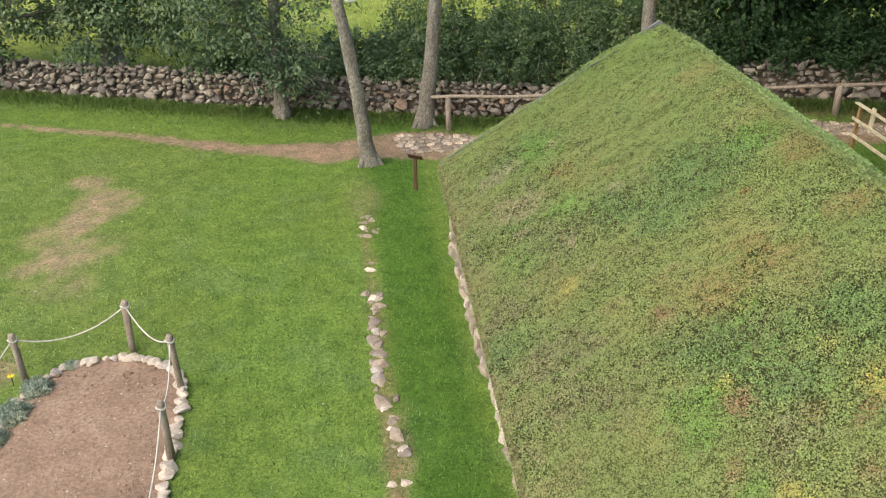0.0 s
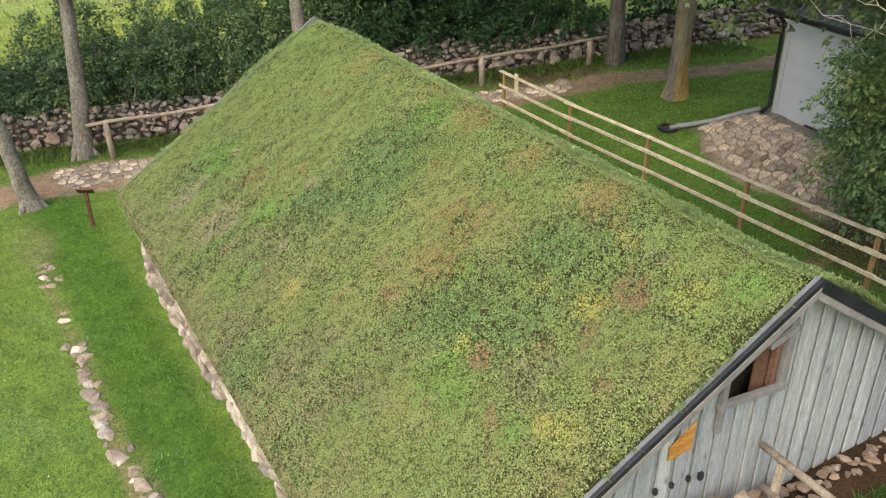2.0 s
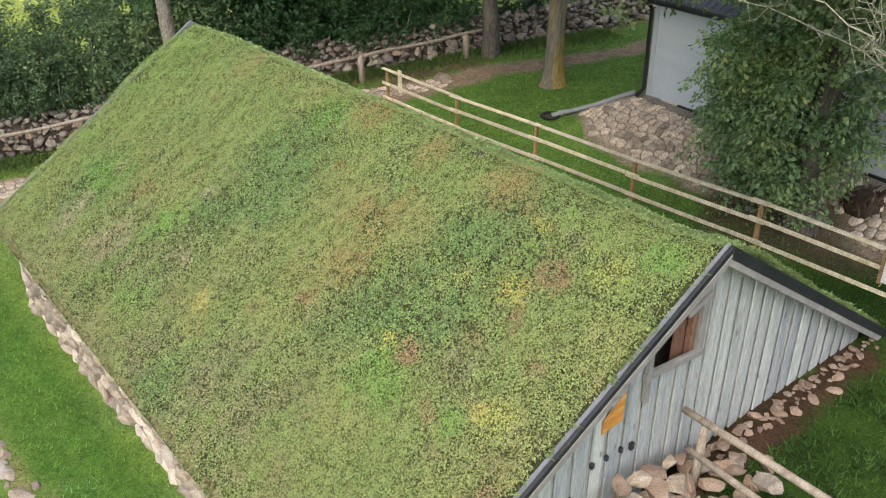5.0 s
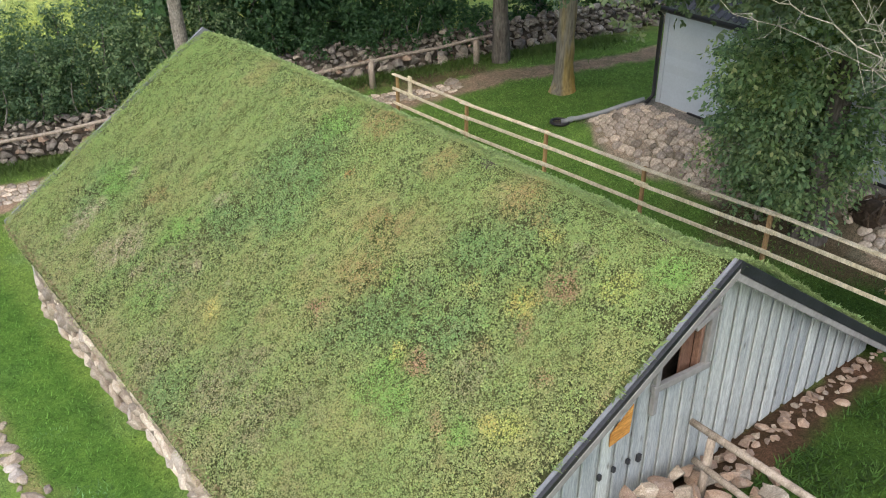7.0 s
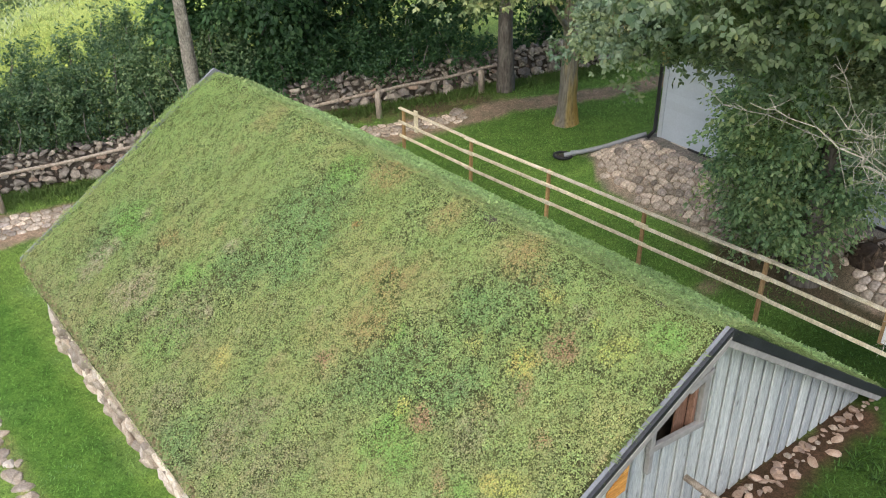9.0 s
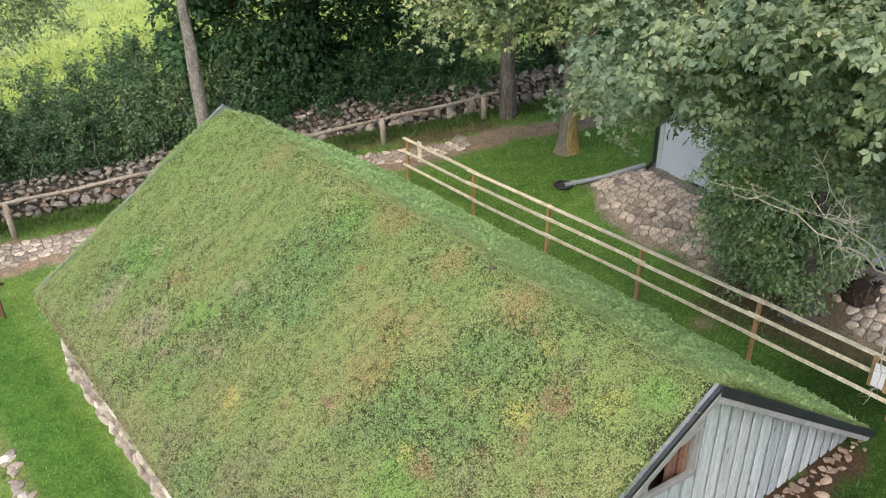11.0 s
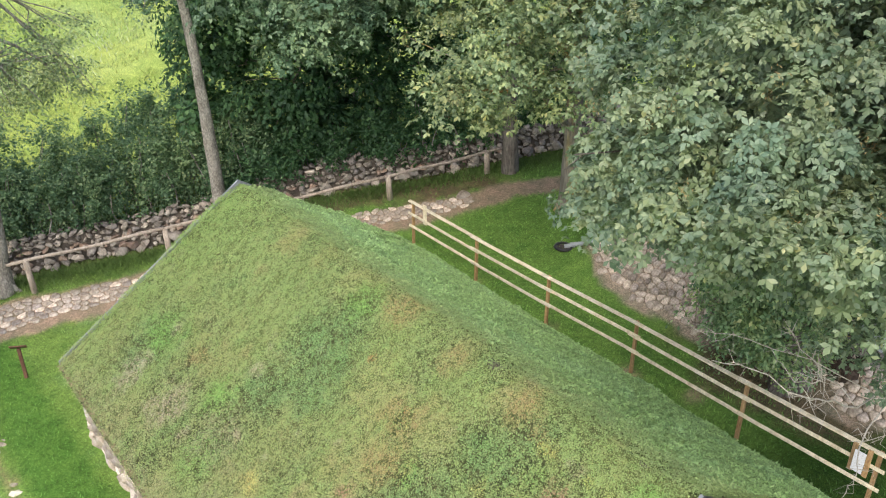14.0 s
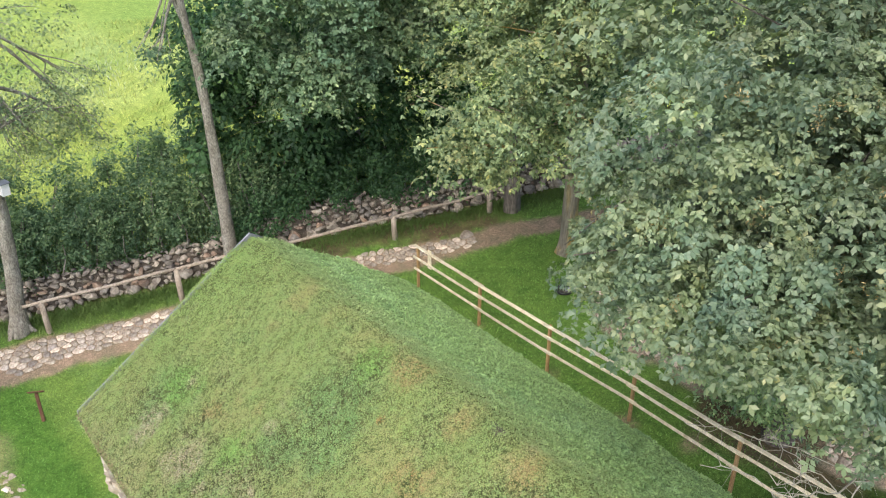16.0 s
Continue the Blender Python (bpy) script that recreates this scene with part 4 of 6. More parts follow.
def seed_keys(root, blobs, bunches, seed, size=0.03, each=20):
    """Hanging bunches of dry seed keys over the outside of a crown."""
    base = np.array(root.matrix_basis.translation)
    tips, outs = blob_points(blobs, bunches, seed, 0.9, 1)
    q = np.random.default_rng(seed + 1)
    n = len(tips) * each
    places, outs = np.repeat(tips, each, 0) + q.normal(size=(n, 3)) * np.array([1.1, 1.1, 1.7]) * size, np.repeat(outs, each, 0)
    tagged(part("seed_key", leaf_cloud("seed_key", places - base, outs, size, [(0, -0.5), (0.16, 0.1), (0, 0.5), (-0.14, 0.1)], 1.0, 0.3, seed + 2), SEED_KEY, root, "hanging bunches of brown seed keys"), kind="stuff")


def shrub(label, at, blobs, count, leaf, shape, mat, seed, category="shrub", stems=7, fan=0.0):
    base = Vector(at)
    root = thing("shrub", base, label, category)
    for k in range(stems):
        b = blobs[k % len(blobs)]
        a = 2.4 * k
        goal = Vector((b[0] + 0.5 * b[3] * math.cos(a), b[1] + 0.5 * b[4] * math.sin(a), b[2] + 0.3 * b[5])) - base
        foot = Vector((0.25 * math.cos(a), 0.2 * math.sin(a), -0.1))
        line = limb_line(foot, goal, 0.07, seed + k)
        part("stem", fast_mesh("stem", *tube_arrays(line, np.linspace(0.035, 0.01, len(line)), 6)), BARK, root, "", True)
    if fan:
        more_leaves(root, "foliage", blobs, count, leaf, shape, mat, seed, fan, 1.3)
    else:
        places, outs = blob_points(blobs, count, seed, 0.35)
        part("foliage", leaf_cloud("foliage", places - np.array(base), outs, leaf, shape, 0.8, 0.4, seed + 9), mat, root)
    return root


# maple beside the grey building, its crown reaching over the turf roof
OUTER = [(2.0, 0.2, 9.3, 2.9, 2.2, 1.7), (0.5, 0.8, 8.3, 1.5, 1.4, 0.9), (2.0, 1.9, 7.4, 1.3, 1.2, 0.8), (2.4, 3.3, 6.85, 1.1, 1.0, 0.5), (2.2, -1.4, 9.6, 2.1, 1.6, 1.6), (-0.2, -1.2, 8.95, 1.3, 1.1, 0.5), (0.8, -0.6, 8.4, 1.2, 1.1, 0.5)]
LOW = [(2.5, 0.5, 6.8, 1.0, 1.0, 0.5), (2.6, -0.5, 6.5, 1.2, 1.0, 0.8), (2.0, -1.6, 7.8, 1.4, 1.2, 1.0)]
INNER = [(3.2, 1.0, 7.4, 1.9, 1.8, 1.1), (4.2, 2.4, 8.6, 2.6, 2.6, 2.2), (4.4, 0.4, 10.8, 3.2, 2.4, 2.0), (3.6, 2.5, 7.1, 1.3, 1.2, 0.9), (5.2, 0.2, 6.8, 1.6, 1.4, 1.0)]
maple = tree("big maple with broad grey-green leaves reaching over the roof", [(6.4, 2.3, 1.7), (6.2, 2.2, 4.5), (5.6, 2.0, 7.5), (5.0, 1.8, 10.5), (4.6, 1.6, 13.5)], 0.22,
             INNER + OUTER + LOW, 36000, 0.095, MAPLE, MAPLE_LEAF, DARK_BARK, 0.35, 3, spread=0.45, fan=0.36, leafy=INNER)


def maple_extras(root):
    """The far side of the crown, bunches of seed keys, and a dead bleached bough."""
    base = root.matrix_basis.translation
    # the last lump is added, mostly out of view, to shade the grey building
    far = [(5.0, 3.8, 11.2, 3.0, 2.2, 2.2), (5.4, 1.4, 13.2, 2.6, 2.6, 1.8), (7.4, 3.0, 9.0, 2.4, 2.8, 2.6), (6.6, -1.6, 9.0, 2.4, 1.8, 2.4), (6.8, 0.6, 7.0, 1.8, 1.8, 0.9)]
    more_leaves(root, "rear_crown", far, 18000, 0.16, TREFOIL, MAPLE_LEAF, 61, 0.5)
    more_leaves(root, "outer_crown", OUTER, 84000, 0.077, MAPLE, MAPLE_LEAF, 67, 0.3, 1.15, 0.5)
    more_leaves(root, "lower_crown", LOW, 14000, 0.062, MAPLE, MAPLE_LEAF, 69, 0.3, 1.2, 0.5)
    # leaf mass added and thickened here to keep light off the building's wall
    more_leaves(root, "under_crown", [(6.3, 1.3, 5.5, 1.3, 1.2, 0.6), (5.2, 0.6, 6.0, 1.2, 1.2, 0.6), (7.2, 0.4, 6.4, 1.4, 1.2, 0.7), (4.6, 1.3, 6.5, 1.3, 1.2, 0.7), (6.6, 0.2, 5.3, 1.2, 1.0, 0.6), (5.6, 1.7, 6.0, 1.2, 1.0, 0.6), (7.3, 1.7, 5.9, 0.9, 1.2, 0.5)], 20000, 0.11, DIAMOND, SHRUB_LEAF, 73, 0.3, 1.3, 0.8)
    seed_keys(root, OUTER + LOW, 340, 63, 0.036, 20)
    r = random.Random(17)
    lines = [[(5.9, 1.8, 4.2), (4.2, 0.2, 5.0), (2.4, -0.8, 5.5), (0.9, -1.0, 6.0), (-0.1, -1.05, 6.6), (-0.53, -1.1, 6.88), (-0.96, -0.68, 7.2), (-1.32, -0.52, 7.35)],
             [(0.9, -1.0, 6.0), (0.3, -0.85, 6.6), (-0.2, -0.8, 7.1), (-0.6, -0.83, 7.5)],
             [(1.6, -0.9, 5.75), (0.7, -0.5, 6.4), (0.05, -0.12, 6.74), (-0.5, 0.2, 6.95)],
             [(2.4, -0.8, 5.5), (1.4, -1.5, 6.0), (0.4, -1.7, 6.4), (-0.3, -1.6, 6.6)],
             [(0.3, -0.85, 6.6), (-0.4, -1.1, 7.0), (-0.8, -1.05, 7.17)],
             [(5.4, 1.2, 4.4), (3.9, -0.31, 4.25), (3.51, -0.32, 3.92), (3.19, -0.38, 3.69), (2.98, -0.5, 3.49), (2.82, -0.55, 3.38), (2.59, -0.53, 3.22)]]
    pieces = []
    for k, line in enumerate(lines):
        pts = [Vector(p) for p in line]
        fine = []
        for a, b in zip(pts, pts[1:]):
            fine += [a.lerp(b, s) + Vector((r.gauss(0, 0.016), r.gauss(0, 0.016), r.gauss(0, 0.016))) for s in (0, 0.34, 0.67)]
        fine.append(pts[-1])
        big = 0.016 if k in (0, 5) else 0.007
        pieces.append(tube_arrays([p - base for p in fine], np.linspace(big, 0.003, len(fine)), 5))
        for q in range(16 if k else 26):
            a = fine[r.randrange(len(fine) // 3, len(fine))]
            d = Vector((r.uniform(-1, 0.2), r.uniform(-0.7, 0.7), r.uniform(-0.5, 0.7))).normalized() * r.uniform(0.08, 0.36)
            mid = a + d * 0.5 + Vector((r.gauss(0, 0.05), r.gauss(0, 0.05), 0.03 + r.gauss(0, 0.05)))
            pieces.append(tube_arrays([p - base for p in (a, mid, a + d)], [0.0035, 0.0025, 0.0012], 4))
    part("dead_bough", fast_mesh("dead_bough", *join_arrays(pieces)), DEAD_TWIG, root, "dead bleached bough with bare twigs", True)


maple_extras(maple)
# lower leaves round the foot of the maple
shrub("dense dark shrub under the maple beside the grey building", (6.6, 3.2, gz(6.6, 3.2)), [(6.6, 3.2, 3.0, 1.0, 1.0, 1.3), (6.5, 2.6, 2.5, 0.6, 0.6, 0.6), (6.3, 3.5, 4.4, 1.0, 1.0, 1.0), (6.0, 2.8, 4.7, 1.0, 0.9, 0.9), (6.8, 4.1, 2.7, 0.7, 0.7, 0.8), (6.2, 3.3, 3.6, 1.0, 1.0, 0.9), (6.1, 3.8, 4.0, 0.7, 0.7, 0.7), (5.4, 3.1, 4.8, 0.8, 0.7, 0.6), (5.6, 2.4, 4.9, 0.9, 0.8, 0.7), (6.3, 2.6, 3.5, 0.9, 0.8, 1.0), (6.2, 2.4, 2.4, 0.6, 0.6, 0.5), (6.1, 3.3, 2.4, 0.6, 0.7, 0.5), (6.6, 2.0, 3.9, 0.8, 0.8, 1.0), (6.4, 2.1, 3.2, 0.6, 0.6, 0.6)], 38000, 0.09, DIAMOND, SHRUB_LEAF, 21, stems=12, fan=0.26)
# the two trees by the far path
gold = tree("tall tree with lichen-gold bark and thinning yellowish leaves", [(8.4, 9.95, 1.6), (8.4, 9.95, 3.0), (8.35, 9.9, 5.0), (8.45, 9.9, 8.0), (8.5, 10, 12)], 0.24,
     [(5.0, 9.2, 7.0, 1.7, 1.6, 1.0), (4.2, 8.9, 6.1, 1.0, 1.0, 0.6), (6.8, 9.4, 8.2, 2.0, 1.8, 1.4), (8.4, 10.6, 9.2, 2.4, 2.2, 1.6), (8.0, 8.2, 8.4, 1.8, 1.8, 1.4), (10.2, 9.4, 9.0, 2.0, 2.0, 1.6), (8.5, 9.8, 11.8, 2.8, 2.6, 2.0), (6.2, 8.2, 6.2, 1.0, 0.9, 0.7)],
     32000, 0.1, MAPLE, GOLD_LEAF, LICHEN_BARK, 0.4, 5, flare=1.1, fan=0.42)
seed_keys(gold, [(5.0, 9.2, 7.0, 1.7, 1.6, 1.0), (4.2, 8.9, 6.1, 1.0, 1.0, 0.6), (6.8, 9.4, 8.2, 2.0, 1.8, 1.4), (8.0, 8.2, 8.4, 1.8, 1.8, 1.4)], 260, 163, 0.035, 16)
tree("tall tree with dark furrowed trunk beside the pole rail", [(8.95, 12.7, 1.4), (8.85, 12.65, 3.0), (8.8, 12.6, 6.0), (8.8, 12.8, 11)], 0.24,
     [(8.2, 13.0, 8.5, 2.4, 2.2, 1.8), (10.0, 13.2, 9.2, 2.4, 2.2, 1.8), (8.8, 13.4, 11.2, 2.6, 2.4, 1.8), (6.8, 12.4, 7.6, 1.4, 1.4, 1.1)],
     16000, 0.11, MAPLE, GOLD_LEAF, DARK_BARK, 0.5, 6, fan=0.42)
# trees along the stone wall
tree("slender leaning tree with grey bark beside the path", [(-5.37, 15.54, 0.1), (-5.5, 15.5, 1.2), (-5.75, 15.5, 3.0), (-6.0, 15.4, 4.6), (-6.3, 15.4, 9)], 0.19,
     [(-6.3, 15.6, 8.6, 1.8, 1.8, 1.3), (-6.6, 15.2, 10.0, 1.9, 1.8, 1.3)], 4500, 0.1, DIAMOND, BROAD_LEAF, BARK, 0.7, 8)
tree("old tree with grey trunk among low leafy branches", [(-7.56, 19.15, 0.1), (-7.6, 19.15, 1.5), (-7.55, 19.2, 3.5), (-7.6, 19.3, 8.5)], 0.2,
     [(-8.2, 18.9, 2.5, 1.1, 0.9, 0.8), (-7.0, 18.9, 2.2, 0.9, 0.8, 0.9), (-9.0, 19.2, 3.6, 1.5, 1.2, 0.9), (-6.6, 19.2, 3.7, 1.2, 1.0, 0.8), (-7.8, 19.4, 6.5, 2.4, 2.2, 1.8), (-7.2, 18.8, 1.4, 0.6, 0.5, 0.5), (-6.6, 18.8, 1.9, 0.7, 0.6, 0.7), (-8.0, 18.9, 4.6, 1.6, 1.2, 1.0), (-6.9, 18.6, 1.25, 0.8, 0.5, 0.6), (-7.6, 18.5, 2.0, 1.2, 0.6, 0.7), (-8.7, 18.7, 3.0, 1.5, 0.9, 0.8)],
     17000, 0.1, DIAMOND, BROAD_LEAF, BARK, 0.3, 9, fan=0.34)
tree("grey tree at the end of the pole rail", [(-3.75, 17.95, 0.1), (-3.6, 17.9, 1.5), (-3.45, 17.9, 3.4), (-3.3, 17.9, 9)], 0.22,
     [(-2.2, 18.0, 6.3, 1.3, 1.2, 0.8), (-2.0, 18.2, 5.3, 1.0, 1.0, 0.6), (-3.0, 18.2, 8.2, 2.0, 1.8, 1.2), (-4.4, 18.6, 7.2, 1.2, 1.2, 0.9), (-2.6, 18.5, 4.6, 0.7, 0.7, 0.4), (-1.7, 17.7, 6.0, 0.9, 0.8, 0.6), (-1.2, 17.8, 5.4, 0.7, 0.6, 0.45), (-2.2, 17.7, 5.0, 0.6, 0.6, 0.5), (-1.2, 17.8, 6.6, 0.8, 0.7, 0.5), (-0.9, 17.8, 4.95, 0.4, 0.4, 0.3)],
     17000, 0.07, DIAMOND, GOLD_LEAF, BARK, 0.8, 10, 4, fan=0.3)
tree("slim grey tree standing before the stone wall", [(1.85, 16.7, 0.5), (1.72, 16.55, 3.35), (1.5, 16.3, 5.65), (1.2, 16.3, 8.5), (1.0, 16.3, 11)], 0.2,
     [(1.0, 16.4, 10.0, 1.6, 1.6, 1.2), (0.5, 16.3, 7.1, 0.5, 0.5, 0.3), (0.2, 16.3, 7.4, 0.4, 0.4, 0.25)], 3400, 0.1, DIAMOND, BROAD_LEAF, BARK, 0.7, 11)
# broad dark crowns behind the wall
# leaf colour kept dark to paint the shaded recess under the front boughs
linden = tree("broad dark linden standing behind the stone wall", [(6.4, 18.5, 0.8), (6.4, 18.5, 4), (6.3, 18.4, 9)], 0.3,
     [(4.7, 17.5, 4.4, 1.9, 1.3, 1.7), (6.8, 17.3, 4.0, 2.2, 1.3, 1.6), (5.4, 17.0, 7.2, 2.6, 2.0, 1.8), (8.6, 17.2, 4.8, 2.0, 1.4, 1.8), (4.2, 18.0, 2.5, 1.5, 1.0, 1.3), (6.4, 17.7, 2.2, 1.7, 1.0, 1.0), (3.3, 16.9, 6.8, 1.5, 1.2, 0.9), (2.9, 18.7, 4.6, 1.3, 1.1, 1.6), (2.8, 18.4, 6.6, 1.2, 1.0, 1.0), (7.6, 17.8, 8.2, 2.6, 2.2, 2.0), (10.4, 16.2, 4.4, 1.9, 1.6, 1.9), (8.4, 17.1, 2.3, 1.6, 1.0, 1.0), (5.6, 19.6, 4.6, 3.0, 1.0, 2.4), (3.4, 19.4, 6.4, 1.6, 1.0, 2.0), (7.6, 19.2, 7.0, 2.6, 1.0, 2.2)],
     70000, 0.16, DIAMOND, DEEP_LEAF, BARK, 0.3, 12, fan=0.45)
# its boughs reaching over the wall and the path, lit clumps painted by lighter leaves
more_leaves(linden, "front_crown", [(3.2, 13.9, 6.7, 1.5, 1.2, 0.8), (4.6, 14.0, 7.5, 1.6, 1.2, 0.9), (2.1, 14.6, 7.5, 1.0, 1.0, 0.8), (6.0, 13.8, 7.3, 1.3, 1.1, 0.8), (4.2, 13.8, 8.9, 1.7, 1.3, 0.9), (2.4, 14.4, 9.0, 1.2, 1.0, 0.8), (6.2, 14.0, 9.2, 1.5, 1.2, 0.8), (8.0, 15.0, 9.4, 1.6, 1.4, 1.0)], 19000, 0.115, MAPLE, BROAD_LEAF, 212, 0.42)
tree("dark leafy tree behind the far end of the wall", [(13.5, 15.7, 1), (13.5, 15.7, 4), (13.4, 15.6, 8.5)], 0.28,
     [(12.4, 14.7, 4.2, 1.9, 1.5, 1.7), (14.4, 14.5, 4.0, 2.2, 1.5, 1.8), (13.4, 15.5, 6.8, 2.8, 2.2, 2.0), (16.4, 14.9, 4.6, 2.4, 1.8, 2.2), (12.4, 14.9, 2.3, 1.4, 1.0, 0.9), (15.0, 14.7, 2.2, 1.6, 1.0, 0.9)],
     26000, 0.15, DIAMOND, DEEP_LEAF, BARK, 0.3, 13)
tree("large leafy tree hanging low over the stone wall", [(-13.0, 24.0, 0.2), (-13.0, 23.9, 3), (-13.1, 23.7, 8)], 0.3,
     [(-12.0, 22.4, 3.0, 1.9, 1.4, 1.4), (-14.6, 23.2, 3.2, 2.1, 1.6, 1.6), (-10.2, 21.9, 3.2, 1.5, 1.2, 1.2), (-17.2, 24.2, 3.4, 2.2, 1.8, 1.8), (-13.2, 23.6, 6.0, 3.2, 2.6, 2.0), (-11.2, 22.2, 1.8, 1.2, 0.8, 0.7), (-15.8, 23.2, 1.9, 1.4, 0.9, 0.8), (-13.4, 22.3, 1.9, 1.3, 0.8, 0.8), (-18.5, 23.6, 2.2, 1.5, 1.0, 1.0), (-9.2, 21.4, 2.4, 1.1, 0.9, 1.0), (-15.0, 22.6, 4.4, 1.6, 1.2, 1.1), (-11.4, 22.2, 4.8, 1.8, 1.4, 1.5), (-17.8, 24.0, 5.2, 2.2, 1.8, 1.8), (-9.4, 21.8, 4.4, 1.3, 1.1, 1.2), (-16.6, 23.2, 1.4, 1.2, 0.7, 0.7), (-19.8, 24.2, 1.8, 1.5, 1.0, 1.3), (-10.3, 21.4, 2.3, 1.4, 0.7, 0.9), (-9.0, 21.0, 2.5, 1.1, 0.7, 0.9), (-12.6, 22.0, 2.4, 1.4, 0.7, 0.9)],
     58000, 0.125, DIAMOND, BROAD_LEAF, BARK, 0.3, 14)


def hedge():
    """Bushes shoulder to shoulder behind the stone wall."""
    r = random.Random(4)
    for first, last, back, low, high in ((-9.2, -4.6, 0.9, 1.1, 1.5), (-4.6, 4.4, 0.75, 2.0, 2.7), (-3.6, 3.8, 2.3, 2.6, 3.3), (2.6, 9.4, 0.42, 1.7, 1.9)):
        at = first
        while at < last:
            y = float(np.interp(at, [p[0] for p in WALL_LINE], [p[1] for p in WALL_LINE])) + back
            tall = low + (high - low) * float(smooth01((at - first) / (last - first) * 1.4)) + 0.25 * math.sin(at * 1.9)
            g = gz(at, y)
            blobs = [(at + r.uniform(-0.3, 0.3), y + r.uniform(-0.2, 0.3), g + tall * 0.5, 1.0, 0.85, tall * 0.52), (at + r.uniform(-0.6, 0.6), y + 0.2, g + tall * 0.85, 0.7, 0.6, tall * 0.3), (at + r.uniform(-0.5, 0.5), y - 0.55, g + tall * 0.62, 0.65, 0.45, tall * 0.28)]
            dark = back < 0.5
            shrub("dark leafy bush hanging over the stone wall" if dark else "leafy green bush crowding behind the stone wall", (at, y, g), blobs, 3400 if dark else 4600, 0.1, DIAMOND, DEEP_LEAF if dark else HEDGE_LEAF, int(at * 10) + 200 + int(back * 7), stems=5)
            at += r.uniform(0.95, 1.3)


hedge()

# ---- fences ----
def fence():
    """The new post-and-rail fence along the slope beside the house."""
    root = thing("rail_fence", (4.5, 0, 0), "new yellow-brown wooden post-and-rail fence beside the house", "fence")
    spots = [(4.5, 11.46), (4.53, 9.13), (4.45, 6.77), (4.62, 4.57), (4.42, 2.03), (4.62, -0.22)]
    tops = [2.65, 2.62, 2.72, 2.66, 2.84, 2.72]
    for k, ((x, y), top) in enumerate(zip(spots, tops)):
        g = gz(x, y)
        tall = top - 0.02
        part("post", beam((x - 4.5, y, g - 0.3), (x - 4.5 + 0.01, y, tall), 0.065, 0.065), POST_WOOD, root, "orange-brown square post")
    r = random.Random(2)
    for a, b, ta, tb in zip(spots, spots[1:], tops, tops[1:]):
        for drop, tall in ((0.03, 0.07), (0.33, 0.066), (0.69, 0.066)):
            lap = 0.14
            way = Vector((b[0] - a[0], b[1] - a[1], tb - ta)).normalized()
            out = -0.05 if drop else 0.0
            p = Vector((a[0] - 4.5 + out, a[1], ta - drop)) - way * lap * (1 if a is not spots[0] else 0.7)
            q = Vector((b[0] - 4.5 + out, b[1], tb - drop)) + way * lap
            off = Vector((r.uniform(-0.012, 0.012), 0, r.uniform(-0.012, 0.012)))
            if drop == 0.03:
                part("top_rail", beam(p + off, q + off, 0.085, 0.035), NEW_WOOD, root, "pale sawn top rail")
            else:
                part("rail", beam(p + off, q + off, 0.032, tall), NEW_WOOD, root, "pale sawn rail")
    part("end_board", beam((-0.03, 10.95, 2.2), (-0.03, 10.95, 2.72), 0.03, 0.13), NEW_WOOD, root, "pale upright board")
    for y in (0.12, -0.12):
        part("notice_backing", beam((-0.02, y, 2.2), (-0.02, y, 2.74), 0.03, 0.08), POST_WOOD, root)
    tagged(part("notice", solid((4.42, -0.09, 2.26), (4.435, 0.09, 2.66), 0.003), WHITE_CARD), "white notice card fixed to the fence", "notice")


fence()


def pole_rail():
    """One long peeled pole on short posts, along the far path."""
    root = thing("pole_rail", (0, 0, 0), "low rail of grey peeled poles on rough posts", "fence")
    line = [(-3.6, 17.62, 1.0), (-3.18, 17.45, 1.02), (0.12, 16.5, 1.28), (5.49, 13.87, 2.17), (8.36, 13.07, 2.35), (9.0, 12.95, 2.42)]
    for (ax, ay, az), (bx, by, bz) in ((line[0], line[2]), (line[2], line[3]), (line[3], line[5])):
        part("pole", tube([Vector((ax, ay, az)).lerp(Vector((bx, by, bz)), s) + Vector((0, 0, 0.02 * math.sin(s * 9))) for s in np.linspace(0, 1, 9)], [0.045] * 9, 8, 0.12), OLD_WOOD, root, "grey peeled pole", True)
    for x, y, z in line[1:5]:
        g = gz(x, y)
        part("post", tube([(x + 0.05, y, g - 0.2), (x + 0.02, y, (g + z) / 2), (x, y, z + 0.02)], [0.085, 0.08, 0.07], 9, 0.25, x), OLD_WOOD, root, "rough split post", True)


pole_rail()


def front_handrail():
    """Weathered poles leading away from the gable."""
    root = thing("handrail", (0, 0, 0), "weathered two-pole handrail beside the gable", "handrail")
    a, b = Vector((-0.2, 0.1, 2.5)), Vector((-0.3, -1.76, 2.5))
    way = (b - a).normalized()
    part("upper_pole", tube([a + way * d for d in (0, 0.8, 1.9, 4.0)], [0.042, 0.045, 0.045, 0.05], 9, 0.1), OLD_WOOD, root, "grey round pole", True)
    a, b = Vector((-0.28, -0.05, 2.1)), Vector((-0.42, -1.15, 2.12))
    way = (b - a).normalized()
    part("lower_pole", tube([a + way * d for d in (0, 0.8, 1.9, 4.0)], [0.04, 0.042, 0.045, 0.05], 9, 0.1), OLD_WOOD, root, "grey round pole", True)
    part("post", tube([(-0.28, -0.18, 1.2), (-0.26, -0.2, 1.9), (-0.25, -0.2, 2.47)], [0.05, 0.048, 0.045], 9, 0.1), OLD_WOOD, root, "grey round post", True)
    part("post", tube([(-0.38, -3.2, 1.2), (-0.38, -3.2, 1.9), (-0.37, -3.2, 2.5)], [0.05, 0.048, 0.045], 9, 0.1), OLD_WOOD, root, "grey round post", True)


front_handrail()


